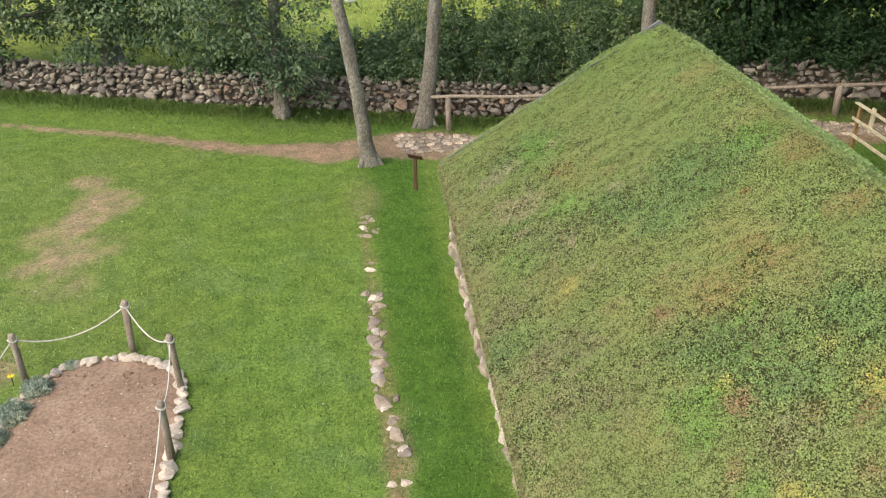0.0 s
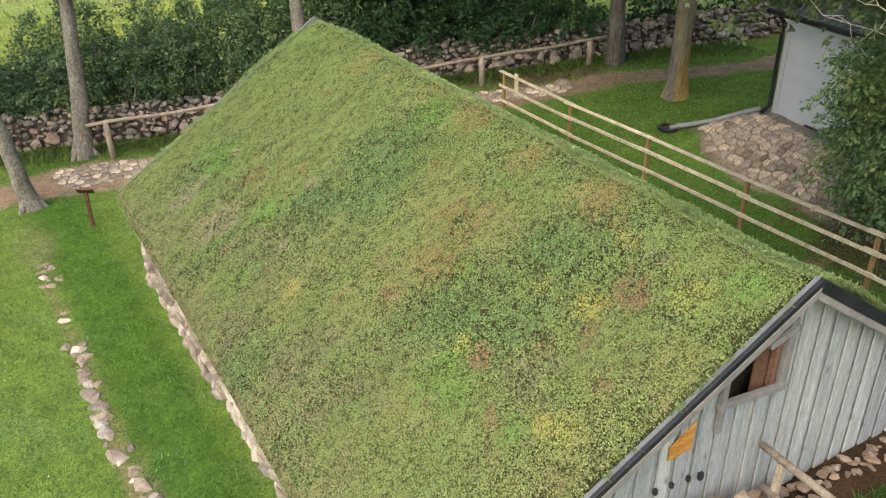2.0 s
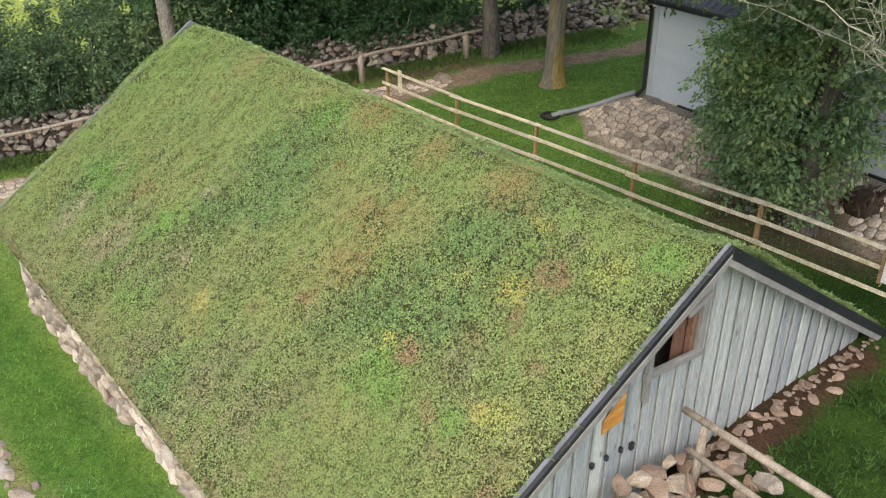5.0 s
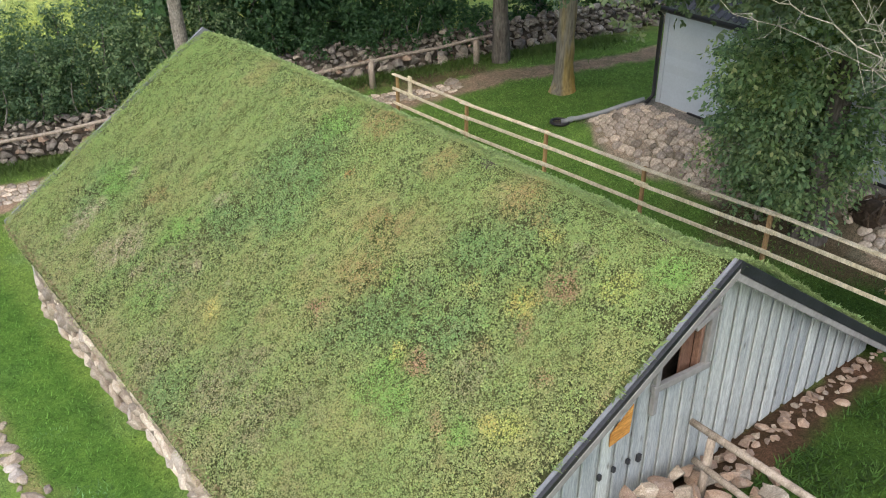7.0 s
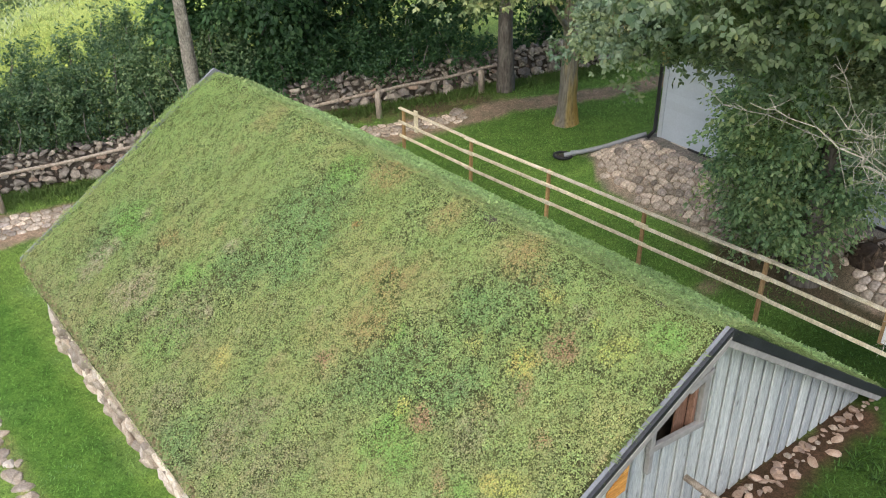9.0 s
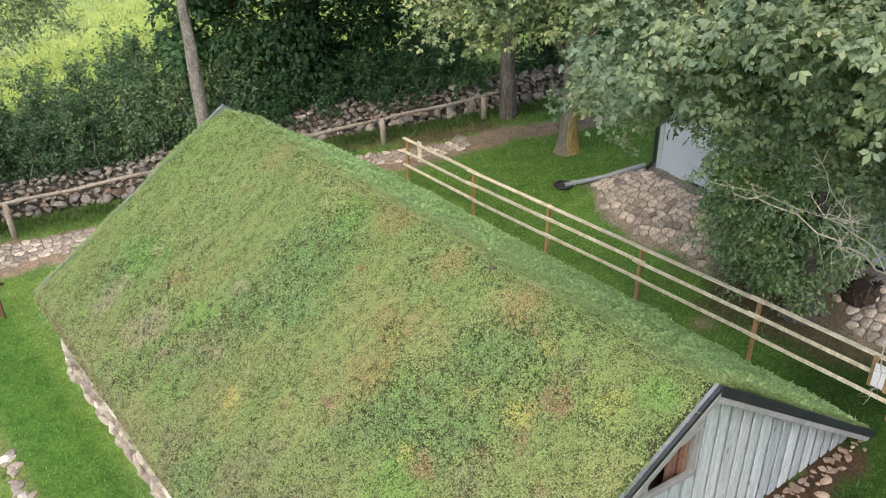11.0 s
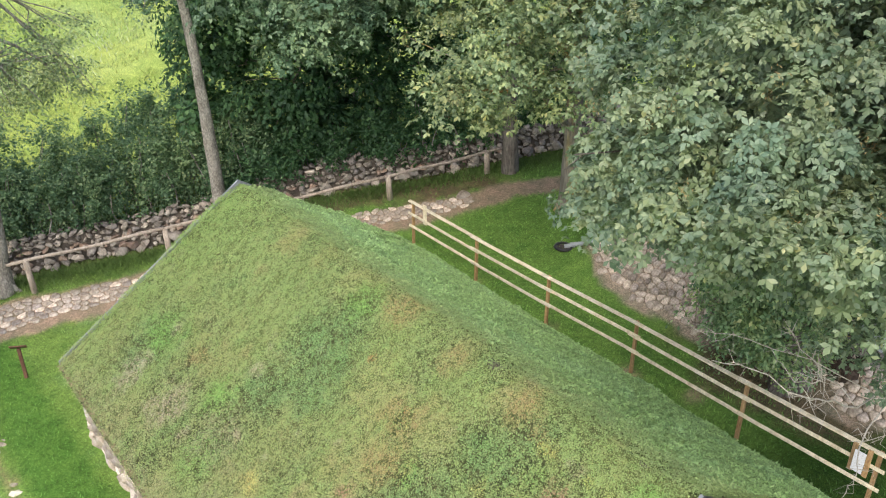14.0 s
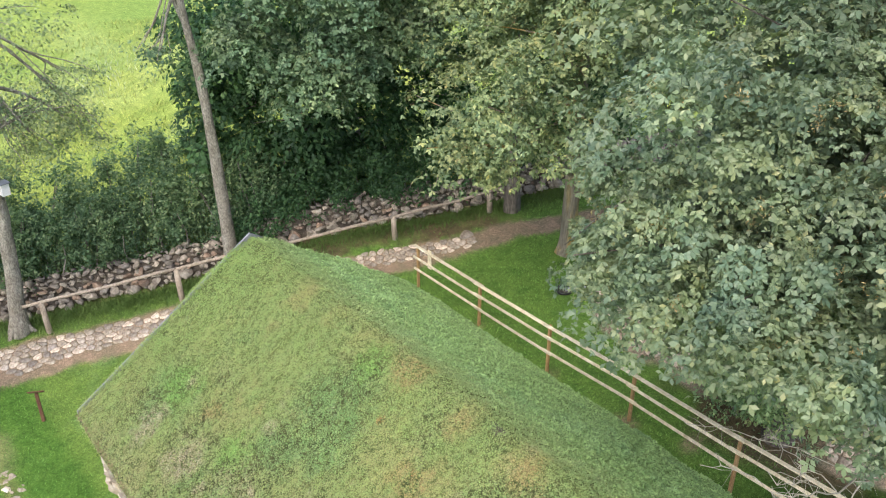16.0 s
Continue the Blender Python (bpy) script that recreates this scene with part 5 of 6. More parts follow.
# ---- the grey building ----
def grey_building():
    """Painted horizontal boards, corner boards, plinth, vents, a corrugated dark roof."""
    a, b = Vector((8.54, 7.25, 0)), Vector((7.99, 1.38, 0))
    turn = math.degrees(math.atan2(-(b - a).x, -(b - a).y))
    root = thing("grey_building", (b.x, b.y, 0), "grey-blue board building with dark corrugated roof", "building", turn=-turn)
    long, deep, low, high = (a - b).length, 6.5, 2.2, 4.45
    part("core", solid((0.03, 0.03, 1.2), (deep, long - 0.03, high)), PAINT, root)
    rows, k = int((high - low) / 0.18), 0
    for k in range(rows):
        z = low + k * 0.18
        bm = bmesh.new()
        vs = [bm.verts.new(p) for p in ((-0.025, 0, z), (-0.008, 0, z + 0.175), (0.03, 0, z + 0.175), (0.03, 0, z), (-0.025, long, z), (-0.008, long, z + 0.175), (0.03, long, z + 0.175), (0.03, long, z))]
        for f in ((0, 4, 5, 1), (0, 3, 7, 4), (1, 5, 6, 2), (0, 1, 2, 3), (7, 6, 5, 4)):
            bm.faces.new([vs[i] for i in f])
        bmesh.ops.recalc_face_normals(bm, faces=bm.faces)
        part("wall_board", bm, PAINT, root)
        bm = bmesh.new()
        vs = [bm.verts.new(p) for p in ((0, -0.025, z), (0, -0.008, z + 0.175), (0, 0.03, z + 0.175), (0, 0.03, z), (deep, -0.025, z), (deep, -0.008, z + 0.175), (deep, 0.03, z + 0.175), (deep, 0.03, z))]
        for f in ((0, 1, 5, 4), (0, 4, 7, 3), (1, 2, 6, 5), (0, 3, 2, 1), (4, 5, 6, 7)):
            bm.faces.new([vs[i] for i in f])
        bmesh.ops.recalc_face_normals(bm, faces=bm.faces)
        part("wall_board", bm, PAINT, root)
    for x, y in ((-0.04, -0.04), (-0.04, long - 0.08)):
        part("corner_board", solid((x, y, low - 0.02), (x + 0.12, y + 0.12, high), 0.006), PAINT, root, "grey corner board")
    part("plinth", solid((0.02, 0.01, 1.0), (deep, long - 0.01, low - 0.01), 0.01), GRIT, root, "pale concrete plinth")
    part("sill_board", solid((-0.05, 0.05, low - 0.06), (0.01, long - 0.05, low - 0.005), 0.004), EDGE_STONE, root, "pale footing strip")
    for y in (long - 1.5, 0.05):
        part("vent", solid((-0.06, y, low - 0.09), (0.0, y + 0.62, low + 0.02), 0.005), PLASTIC_BLACK, root, "black air vent at the foot")
    part("vent", solid((0.15, -0.06, low - 0.09), (0.5, 0.0, low + 0.03), 0.005), PLASTIC_BLACK, root, "black air vent at the foot")
    # roof: corrugated sheet falling towards the fence
    rib, n = 0.19, int((long + 0.8) / 0.19)
    ys = np.arange(0, n * 6 + 1) * rib / 6 - 0.4
    prof = 0.022 * np.clip(np.sin(ys / rib * 2 * np.pi) * 2.2, -1, 1)
    verts = np.concatenate([np.stack([np.full_like(ys, x), ys, z + prof], 1) for x, z in ((-0.35, high - 0.02), (3.25, high + 1.75))])
    m = len(ys)
    i = np.arange(m - 1)
    roof = part("roof", fast_mesh("roof", verts, np.stack([i, i + 1, i + m + 1, i + m], 1)), ROOF_SHEET, root, "dark corrugated sheet roof", False)
    verts2 = verts.copy()
    verts2[:, 0] = 6.5 - verts2[:, 0]
    part("roof", fast_mesh("roof", verts2, np.stack([i + m, i + m + 1, i + 1, i], 1)), ROOF_SHEET, root, "dark corrugated sheet roof", False)
    part("gutter", tube([(-0.4, -0.35, high - 0.1), (-0.4, long + 0.35, high - 0.12)], [0.06, 0.06], 10), PLASTIC_BLACK, root, "black gutter", True)
    part("downpipe", tube([(-0.38, long + 0.06, high - 0.1), (-0.12, long + 0.06, high - 0.35), (-0.1, long + 0.06, low + 0.15), (-0.25, long + 0.12, low - 0.02)], [0.045] * 4, 10), PLASTIC_BLACK, root, "black downpipe", True)
    for y in (0.0, long):
        bm = bmesh.new()
        vs = [bm.verts.new(p) for p in ((0, y, high), (6.5, y, high), (3.25, y, high + 1.7))]
        bm.faces.new(vs)
        part("gable", bm, PAINT, root)


grey_building()


def drain():
    """The grey pipe on the ground from the downpipe to a round drain basin."""
    pipe = tagged(part("drain_pipe", tube([(x, y, gz(x, y) + 0.09) for x, y in ((8.38, 7.48), (8.1, 7.72), (7.7, 8.08), (7.3, 8.44), (7.12, 8.6))], [0.055] * 5, 10), PLASTIC_GREY, None, "", True), "grey plastic drain pipe lying on cobbles", "pipe")
    root = thing("drain_basin", (7.0, 8.72, gz(7.0, 8.72)), "round black drain basin sunk in the grass", "drain")
    ring = [(0.2 * math.cos(a), 0.2 * math.sin(a), 0.04) for a in np.linspace(0, 2 * math.pi, 25)]
    part("rim", tube(ring, [0.035] * 25, 8), PLASTIC_BLACK, root, "black rubber rim", True)
    bm = bmesh.new()
    bmesh.ops.create_circle(bm, cap_ends=True, segments=24, radius=0.19)
    bmesh.ops.translate(bm, verts=bm.verts, vec=(0, 0, 0.015))
    part("basin_floor", bm, DARK, root)
    part("outlet", tube([(0.2, -0.2, 0.1), (0.02, -0.02, 0.05)], [0.055, 0.05], 10), PLASTIC_GREY, root, "grey pipe end", True)


drain()


# ---- sign and boxes ----
def info_sign():
    x, y = -4.4, 13.95
    root = thing("information_sign", (x, y, gz(x, y)), "small slanted brown sign board on a post", "sign", turn=-20)
    part("post", beam((0, 0, -0.2), (0, 0, 0.78), 0.07, 0.07), BROWN_WOOD, root, "brown square post")
    bm = solid((-0.17, -0.13, -0.012), (0.17, 0.13, 0.012), 0.005)
    bmesh.ops.transform(bm, verts=bm.verts, matrix=pose(0, 0, 0.82, -40, 6, 0))
    part("board", bm, BROWN_WOOD, root, "slanted dark board")


info_sign()


def nest_box(at, turn):
    root = thing("nest_box", at, "white nest box fixed high on a tree trunk", "nest box", turn=turn)
    part("body", solid((-0.1, -0.1, 0), (0.1, 0.1, 0.3), 0.006), WHITE_CARD, root)
    bm = solid((-0.13, -0.15, 0.31), (0.13, 0.13, 0.33), 0.004)
    part("lid", bm, GREY_SHEET, root, "grey lid")


nest_box((-5.66, 15.26, 4.12), 20)
nest_box((-3.3, 17.62, 4.1), 10)


# ---- the flower bed ----
def bed_outline(s):
    """The bed's edge: two long sides and a rounded far end, s from 0 to 1."""
    left, right, y0, y1 = -11.75, -8.75, 1.0, 7.0
    if s < 0.36:
        return left + 0.5 * (s / 0.36) ** 2, y0 + (y1 - 0.2 - y0) * s / 0.36
    if s > 0.64:
        return right, y1 - (y1 - y0) * (s - 0.64) / 0.36
    a = math.pi * (1 - (s - 0.36) / 0.28)
    return (left + 0.5 + right) / 2 + math.cos(a) * (right - left - 0.5) / 2, y1 - 0.1 + 1.15 * math.sin(a)


def flower_bed():
    root = thing("flower_bed", (0, 0, 0), "bare brown soil bed edged with pale stones", "flower bed")
    rows = 40
    verts, faces = [], []
    for k in range(rows):
        y = 1.0 + 7.05 * k / (rows - 1)
        left = [bed_outline(s)[0] for s in np.linspace(0, 0.5, 200) if bed_outline(s)[1] >= y - 0.02]
        lx = left[0] if left else -10.1
        right = [bed_outline(s)[0] for s in np.linspace(1, 0.5, 200) if bed_outline(s)[1] >= y - 0.02]
        rx = right[0] if right else -10.0
        for i in range(40):
            x = lx + (rx - lx) * i / 39
            edge = min(i, 39 - i, (rows - 1 - k)) / 6
            verts.append((x, y, gz(x, y) + 0.02 + 0.06 * min(edge, 1) + 0.025 * noise.noise(Vector((x * 2.5, y * 2.5, 0))) + 0.012 * noise.noise(Vector((x * 9, y * 9, 3)))))
    for k in range(rows - 1):
        for i in range(39):
            q = k * 40 + i
            faces.append((q, q + 1, q + 41, q + 40))
    part("soil", fast_mesh("soil", verts, faces), SOIL, root, "loose brown soil", True)
    r = random.Random(5)
    s = 0.0
    kinds = [rock_mesh("edging_stone", 60 + k, EDGE_STONE, 0.7, 0.4, 2, 0.3) for k in range(6)]
    while s < 1:
        x, y = bed_outline(s)
        size = r.uniform(0.12, 0.23)
        ob = part("edging_stone", kinds[r.randrange(6)], None, root)
        ob.matrix_basis = pose(x + r.uniform(-0.03, 0.03), y + r.uniform(-0.03, 0.03), gz(x, y) + 0.05, 0, 0, r.uniform(0, 360)) @ Matrix.Diagonal((size * 1.2, size, size * 0.85, 1))
        s += size * 0.95 / 15.5
    # clods and small pebbles lying on the soil
    pebble = [rock_mesh("pebble", 80 + k, EDGE_STONE, 0.7, 0.3, 1) for k in range(3)]
    clod = [rock_mesh("clod", 84 + k, SOIL, 0.7, 0.3, 1) for k in range(3)]
    for kinds, count, name, mat in ((pebble, 260, "small_pebble", EDGE_STONE), (clod, 900, "clod", SOIL)):
        pieces = []
        for q in range(count):
            x, y = r.uniform(-11.3, -8.95), r.uniform(1.2, 7.7)
            if y > 7.0 and abs(x + 10.1) > 0.9:
                continue
            size = r.uniform(0.012, 0.03) if kinds is pebble else r.choice((0.015, 0.02, 0.03, 0.045))
            m = pose(x, y, gz(x, y) + 0.078 + 0.025 * noise.noise(Vector((x * 2.5, y * 2.5, 0))), 0, 0, r.uniform(0, 360)) @ Matrix.Diagonal((size * 1.2, size, size, 1))
            me = kinds[q % 3]
            pieces.append((np.array([m @ v.co for v in me.vertices]), np.array([p.vertices[:] for p in me.polygons])))
        tagged(part(name, fast_mesh(name, *join_arrays(pieces)), mat, root), kind="stuff")
    return root


flower_bed()


def rope_posts():
    """Rough posts round the bed with a slack white rope from post to post."""
    spots = [(-11.3, 7.65, 0.9), (-9.73, 8.24, 1.0), (-8.79, 7.06, 1.05), (-8.72, 5.49, 1.05), (-8.7, 3.2, 1.0)]
    left = (-12.1, 5.6, 0.95)
    tops = []
    for k, (x, y, tall) in enumerate([left] + spots):
        g = gz(x, y)
        lean = (-0.05 + 0.03 * (k % 3), 0.03)
        root = tagged(part("bed_post", tube([(x, y, g - 0.15), (x + lean[0] * 0.5, y + 0.02, g + tall / 2), (x + lean[0], y + lean[1] * 0.5, g + tall - 0.03), (x + lean[0], y + lean[1] * 0.5, g + tall)], [0.06, 0.052, 0.055, 0.04], 9, 0.35, k * 1.7), OLD_WOOD, None, "", True), "rough grey wooden post with rope at the bed", "post", "posts round the flower bed")
        tops.append(Vector((x + lean[0], y + lean[1] * 0.5, g + tall - 0.1)))
    for a, b in zip(tops, tops[1:]):
        line = [a.lerp(b, s) - Vector((0, 0, 0.26 * 4 * s * (1 - s))) for s in np.linspace(0, 1, 17)]
        tagged(part("rope", tube(line, [0.012] * 17, 6), ROPE, None, "", True), "slack white rope hung between two posts", "rope", "ropes round the flower bed")
    for k, p in enumerate(tops):
        loop = [p + Vector((0.066 * math.cos(a), 0.066 * math.sin(a), 0.015 * math.sin(a * 2))) for a in np.linspace(0, 2 * math.pi, 17)]
        tagged(part("rope_loop", tube(loop, [0.014] * 17, 6), ROPE, None, "", True), "white rope loop tied round a rough post", "rope", "rope loops round the posts")


rope_posts()


def lavender(x, y, size, seed):
    r = np.random.default_rng(seed)
    n = 1500
    d = r.normal(size=(n, 3))
    d[:, 2] = np.abs(d[:, 2])
    d /= np.linalg.norm(d, axis=1, keepdims=True)
    c = d * r.uniform(0.55, 1.0, size=(n, 1)) * (1 + 0.18 * np.sin(d[:, :1] * 6 + seed) * np.cos(d[:, 1:2] * 5)) * np.array([size, size, size * 0.8])
    root = thing("lavender", (x, y, gz(x, y) + 0.05), "round tuft of grey-green lavender at the bed's edge", "plant", "lavender tufts")
    blade = [(0, -0.5), (0.13, 0.0), (0, 0.5), (-0.13, 0.0)]
    part("foliage", leaf_cloud("foliage", c, np.cross(d, r.normal(size=(n, 3))) + d, size * 0.26, blade, 0.3, 0.4, seed, None, -d), LAVENDER, root)


for k, (x, y, s) in enumerate(((-11.02, 7.3, 0.27), (-11.2, 6.72, 0.29), (-11.35, 6.15, 0.25), (-11.4, 5.6, 0.24), (-10.65, 7.9, 0.12), (-11.5, 5.05, 0.24))):
    lavender(x, y, s, 30 + k)


def yellow_flower():
    root = thing("yellow_flower", (-11.45, 7.55, gz(-11.45, 7.55)), "single yellow flower beside a rope post", "flower")
    part("stem", tube([(0, 0, 0), (0.01, 0, 0.12), (0, 0, 0.2)], [0.006] * 3, 5), HEDGE_LEAF, root)
    d = np.array([[math.cos(a), math.sin(a), 0.2] for a in np.linspace(0, 6.28, 9)[:-1]])
    part("blossom", leaf_cloud("blossom", d * 0.03 + np.array([0, 0, 0.2]), np.tile([0, 0, 1.0], (8, 1)), 0.06, OVAL, 0.2, 0.1, 3, None, d), YELLOW_PETAL, root)


yellow_flower()

# ---- stones, laid piece by piece ----
WALL_X = [p[0] for p in WALL_LINE]
WALL_Y = [p[1] for p in WALL_LINE]


def stone_wall():
    """The dry-stone field wall: rounded stones in rough courses on both faces and on top."""
    root = thing("stone_wall", (0, 0, 0), "old dry-stone wall of rounded field stones", "wall")
    kinds = [rock_mesh("stone", 100 + k, STONE, 0.8, 0.42, 2, 0.2) for k in range(14)]
    pink = [rock_mesh("stone", 130 + k, PINK_STONE, 0.8, 0.42, 2, 0.2) for k in range(5)]
    r = random.Random(11)
    picked, rest = [], []
    for row in range(8):
        x = -19.5
        while x < 17.5:
            size = r.choice((0.13, 0.15, 0.18, 0.21, 0.25, 0.32, 0.4) if row < 2 else (0.11, 0.13, 0.16, 0.19, 0.23, 0.28)) * r.uniform(0.85, 1.12)
            if row == 7 and r.random() < 0.45:
                x += size
                continue
            y = float(np.interp(x, WALL_X, WALL_Y)) + (-0.36 + 0.04 * row) + r.uniform(-0.05, 0.05)
            if row >= 5:
                y += (0.0, 0.24, 0.42)[row - 5] - 0.04 * (row - 5)
            top = 0.09 + min(row, 5) * 0.14 + r.uniform(-0.05, 0.05)
            m = pose(x, y, gz(x, y) + top, r.uniform(-25, 25), r.uniform(-25, 25), r.uniform(0, 360)) @ Matrix.Diagonal((size * 1.15, size, size * 0.95, 1))
            (picked if -9.5 < x < 10.5 and row > 0 else rest).append((m, r.randrange(14) if r.random() < 0.78 else 14 + r.randrange(5)))
            x += size * 0.86
    both = kinds + pink
    for m, k in picked[:300]:
        ob = part("stone", both[k], None, root)
        ob.matrix_basis = m
    pieces = []
    for m, k in picked[300:] + rest:
        me = both[k]
        v = np.array([m @ q.co for q in me.vertices])
        pieces.append((v, np.array([p.vertices[:] for p in me.polygons])))
    tagged(part("wall_stones", fast_mesh("wall_stones", *join_arrays(pieces)), STONE_JOINED, root, "", True), kind="stuff")
    # rubble heart
    verts, faces = [], []
    xs = np.arange(-30, 20, 0.5)
    for x in xs:
        y = float(np.interp(x, WALL_X, WALL_Y))
        g = gz(x, y)
        verts += [(x, y - 0.25, g - 0.2), (x, y - 0.12, g + 0.7), (x, y + 0.3, g + 0.7), (x, y + 0.45, g - 0.2)]
    for k in range(len(xs) - 1):
        for s in range(3):
            q = k * 4 + s
            faces.append((q, q + 1, q + 5, q + 4))
    part("rubble_core", fast_mesh("rubble_core", verts, faces), WALL_GAP, root)


stone_wall()


def side_stones():
    """The pale stone wall under the turf eave."""
    kinds = [rock_mesh("wall_stone", 160 + k, EDGE_STONE if k % 3 == 0 else PALE_STONE, 0.75, 0.45, 2, 0.26) for k in range(8)]
    r = random.Random(12)
    for row in range(6):
        y = 0.5
        while y < 11.2:
            size = r.uniform(0.2, 0.42)
            out = 0.06 + 0.12 * max(0, 1 - row / 3)
            ob = part("wall_stone", kinds[r.randrange(8)], None, house)
            ob.matrix_basis = pose(-3.88 - out * 0.45 + r.uniform(-0.03, 0.03), y, 0.12 + row * 0.27, r.uniform(-10, 10), r.uniform(-15, 15), 90 + r.uniform(-14, 14)) @ Matrix.Diagonal((size * 1.4, size * 0.55, size * 1.05, 1))
            y += size * 0.78


side_stones()


def loose_stones(name, label, category, group, spots, mats, seed, flat=0.7, square=0.26):
    kinds = [rock_mesh(name, seed + k, mats[k % len(mats)], flat, 0.4, 2, square) for k in range(7)]
    r = random.Random(seed)
    for x, y, size, lift in spots:
        ob = tagged(part(name, kinds[r.randrange(7)], None), label, category, group)
        ob.matrix_basis = pose(x, y, gz(x, y) + lift, r.uniform(-12, 12), r.uniform(-12, 12), r.uniform(0, 360)) @ Matrix.Diagonal((size * 1.15, size * 0.9, size * 0.85, 1))


r = random.Random(31)
row_spots = [(-5.68, 6.4, 0.34, -0.03), (-5.7, 7.0, 0.26, -0.03), (-5.72, 7.35, 0.3, -0.03), (-5.66, 7.65, 0.26, -0.03), (-5.72, 7.98, 0.34, -0.03), (-5.66, 8.3, 0.24, -0.03), (-5.66, 8.65, 0.22, -0.03), (-5.62, 9.05, 0.24, -0.03), (-5.63, 9.38, 0.3, -0.03), (-5.66, 10.4, 0.2, -0.03), (-5.62, 10.7, 0.16, -0.03), (-5.6, 11.8, 0.2, -0.03), (-5.45, 12.0, 0.15, -0.03), (-5.68, 12.2, 0.18, -0.03), (-5.5, 12.5, 0.2, -0.03), (-5.62, 12.75, 0.14, -0.03), (-5.55, 5.6, 0.3, -0.03), (-5.45, 5.2, 0.25, -0.03), (-5.5, 4.6, 0.2, -0.03)]
loose_stones("row_stone", "pale rounded stone half sunk in the lawn", "stone", "row of stones in the lawn", row_spots + [(-5.66 + r.uniform(-0.12, 0.12), y, r.uniform(0.1, 0.22), -0.01) for y in np.arange(6.7, 9.6, 0.17)] + [(-5.6 + r.uniform(-0.14, 0.14), r.uniform(3.0, 6.5), r.uniform(0.08, 0.18), -0.01) for _ in range(16)] + [(-5.58 + r.uniform(-0.2, 0.2), r.uniform(11.7, 12.9), r.uniform(0.08, 0.15), -0.01) for _ in range(12)], [PALE_STONE, EDGE_STONE, PALE_STONE], 210, 0.7, 0.32)
big_spots = [(-0.8, -0.55, 0.74, 0.26), (-1.3, -0.55, 0.66, 0.34), (-0.4, -0.85, 0.6, 0.14), (0.2, -0.8, 0.38, 0.1), (-0.05, -1.05, 0.34, 0.1), (0.5, -0.62, 0.26, 0.08), (-1.0, -1.05, 0.5, 0.14),
             (-1.35, -0.18, 0.42, 0.62), (-0.98, -0.2, 0.4, 0.5), (-0.6, -0.22, 0.36, 0.36), (-0.28, -0.4, 0.26, 0.18), (0.12, -0.42, 0.24, 0.1), (0.32, -0.3, 0.2, 0.08),
             (-1.3, 0.03, 0.28, 0.88), (-1.04, 0.02, 0.26, 0.76), (-0.76, 0.03, 0.28, 0.6), (-0.5, 0.03, 0.24, 0.48), (-0.28, 0.0, 0.22, 0.36), (-0.06, 0.0, 0.24, 0.24), (0.16, 0.0, 0.2, 0.16), (-0.1, -0.2, 0.22, 0.14), (-0.32, -0.62, 0.2, 0.12), (0.4, -0.1, 0.18, 0.08)]
for k in range(34):
    x, y = r.uniform(-1.5, 0.35), r.uniform(-0.95, 0.0)
    big_spots.append((x, y, r.choice((0.18, 0.22, 0.28, 0.34)), float(np.clip(0.08 - 0.45 * x, 0.06, 0.7) * np.clip(1 + y * 0.9, 0.15, 1))))
loose_stones("boulder", "large pinkish boulder heaped against the gable", "stone", "boulders at the gable", big_spots, [PINK_STONE, PALE_STONE, PINK_STONE, STONE], 230, 0.8, 0.21)
foot_spots = []
for k in range(90):
    x = 0.05 + 3.5 * (k / 80) + r.uniform(-0.08, 0.08)
    foot_spots.append((x, -0.06 * x + 0.08 - abs(r.gauss(0, 0.24)) * (1 - 0.12 * x), r.choice((0.05, 0.07, 0.09, 0.12, 0.16)) * (1.2 - 0.1 * x), 0.015))
loose_stones("foot_stone", "pinkish rounded stone along the gable foot", "stone", "stones along the gable foot", foot_spots, [PINK_STONE, PINK_STONE, PALE_STONE], 250)


def cell_of(at, near, gap):
    """The plan of one stone: the ground nearer to it than to its neighbours, less the joint, corners worn."""
    ring = [Vector((0.3 * math.cos(a * math.pi / 6), 0.3 * math.sin(a * math.pi / 6))) for a in range(12)]
    for other in near:
        way = Vector((other[0] - at[0], other[1] - at[1]))
        far = way.length / 2 - gap
        way.normalize()
        cut = []
        for a, b in zip(ring, ring[1:] + ring[:1]):
            da, db = a.dot(way) - far, b.dot(way) - far
            if da <= 0:
                cut.append(a)
            if (da < 0 < db) or (db < 0 < da):
                cut.append(a.lerp(b, da / (da - db)))
        ring = cut
        if len(ring) < 3:
            return []
    worn = []
    for a, b in zip(ring, ring[1:] + ring[:1]):
        worn += [a.lerp(b, 0.22), a.lerp(b, 0.78)]
    return worn


def set_stone(name, ring, high, r, material):
    """A set stone with a worn rim and a gently uneven crown."""
    n = len(ring)
    lean = Vector((r.uniform(-0.12, 0.12), r.uniform(-0.12, 0.12)))
    co = []
    for share, z in ((1.0, -0.06), (1.0, high * 0.3), (0.9, high * 0.8), (0.55, high)):
        co += [(p.x * share, p.y * share, z + (p.dot(lean) + r.uniform(-0.004, 0.004) if z > 0 else 0)) for p in ring]
    co.append((0, 0, high * r.uniform(0.95, 1.12)))
    faces = [(k * n + i, k * n + (i + 1) % n, (k + 1) * n + (i + 1) % n, (k + 1) * n + i) for k in range(3) for i in range(n)]
    faces += [(3 * n + i, 3 * n + (i + 1) % n, 4 * n) for i in range(n)]
    me = bpy.data.meshes.new(name)
    me.from_pydata(co, [], faces)
    me.polygons.foreach_set("use_smooth", np.ones(len(me.polygons), bool))
    me.materials.append(material)
    return me


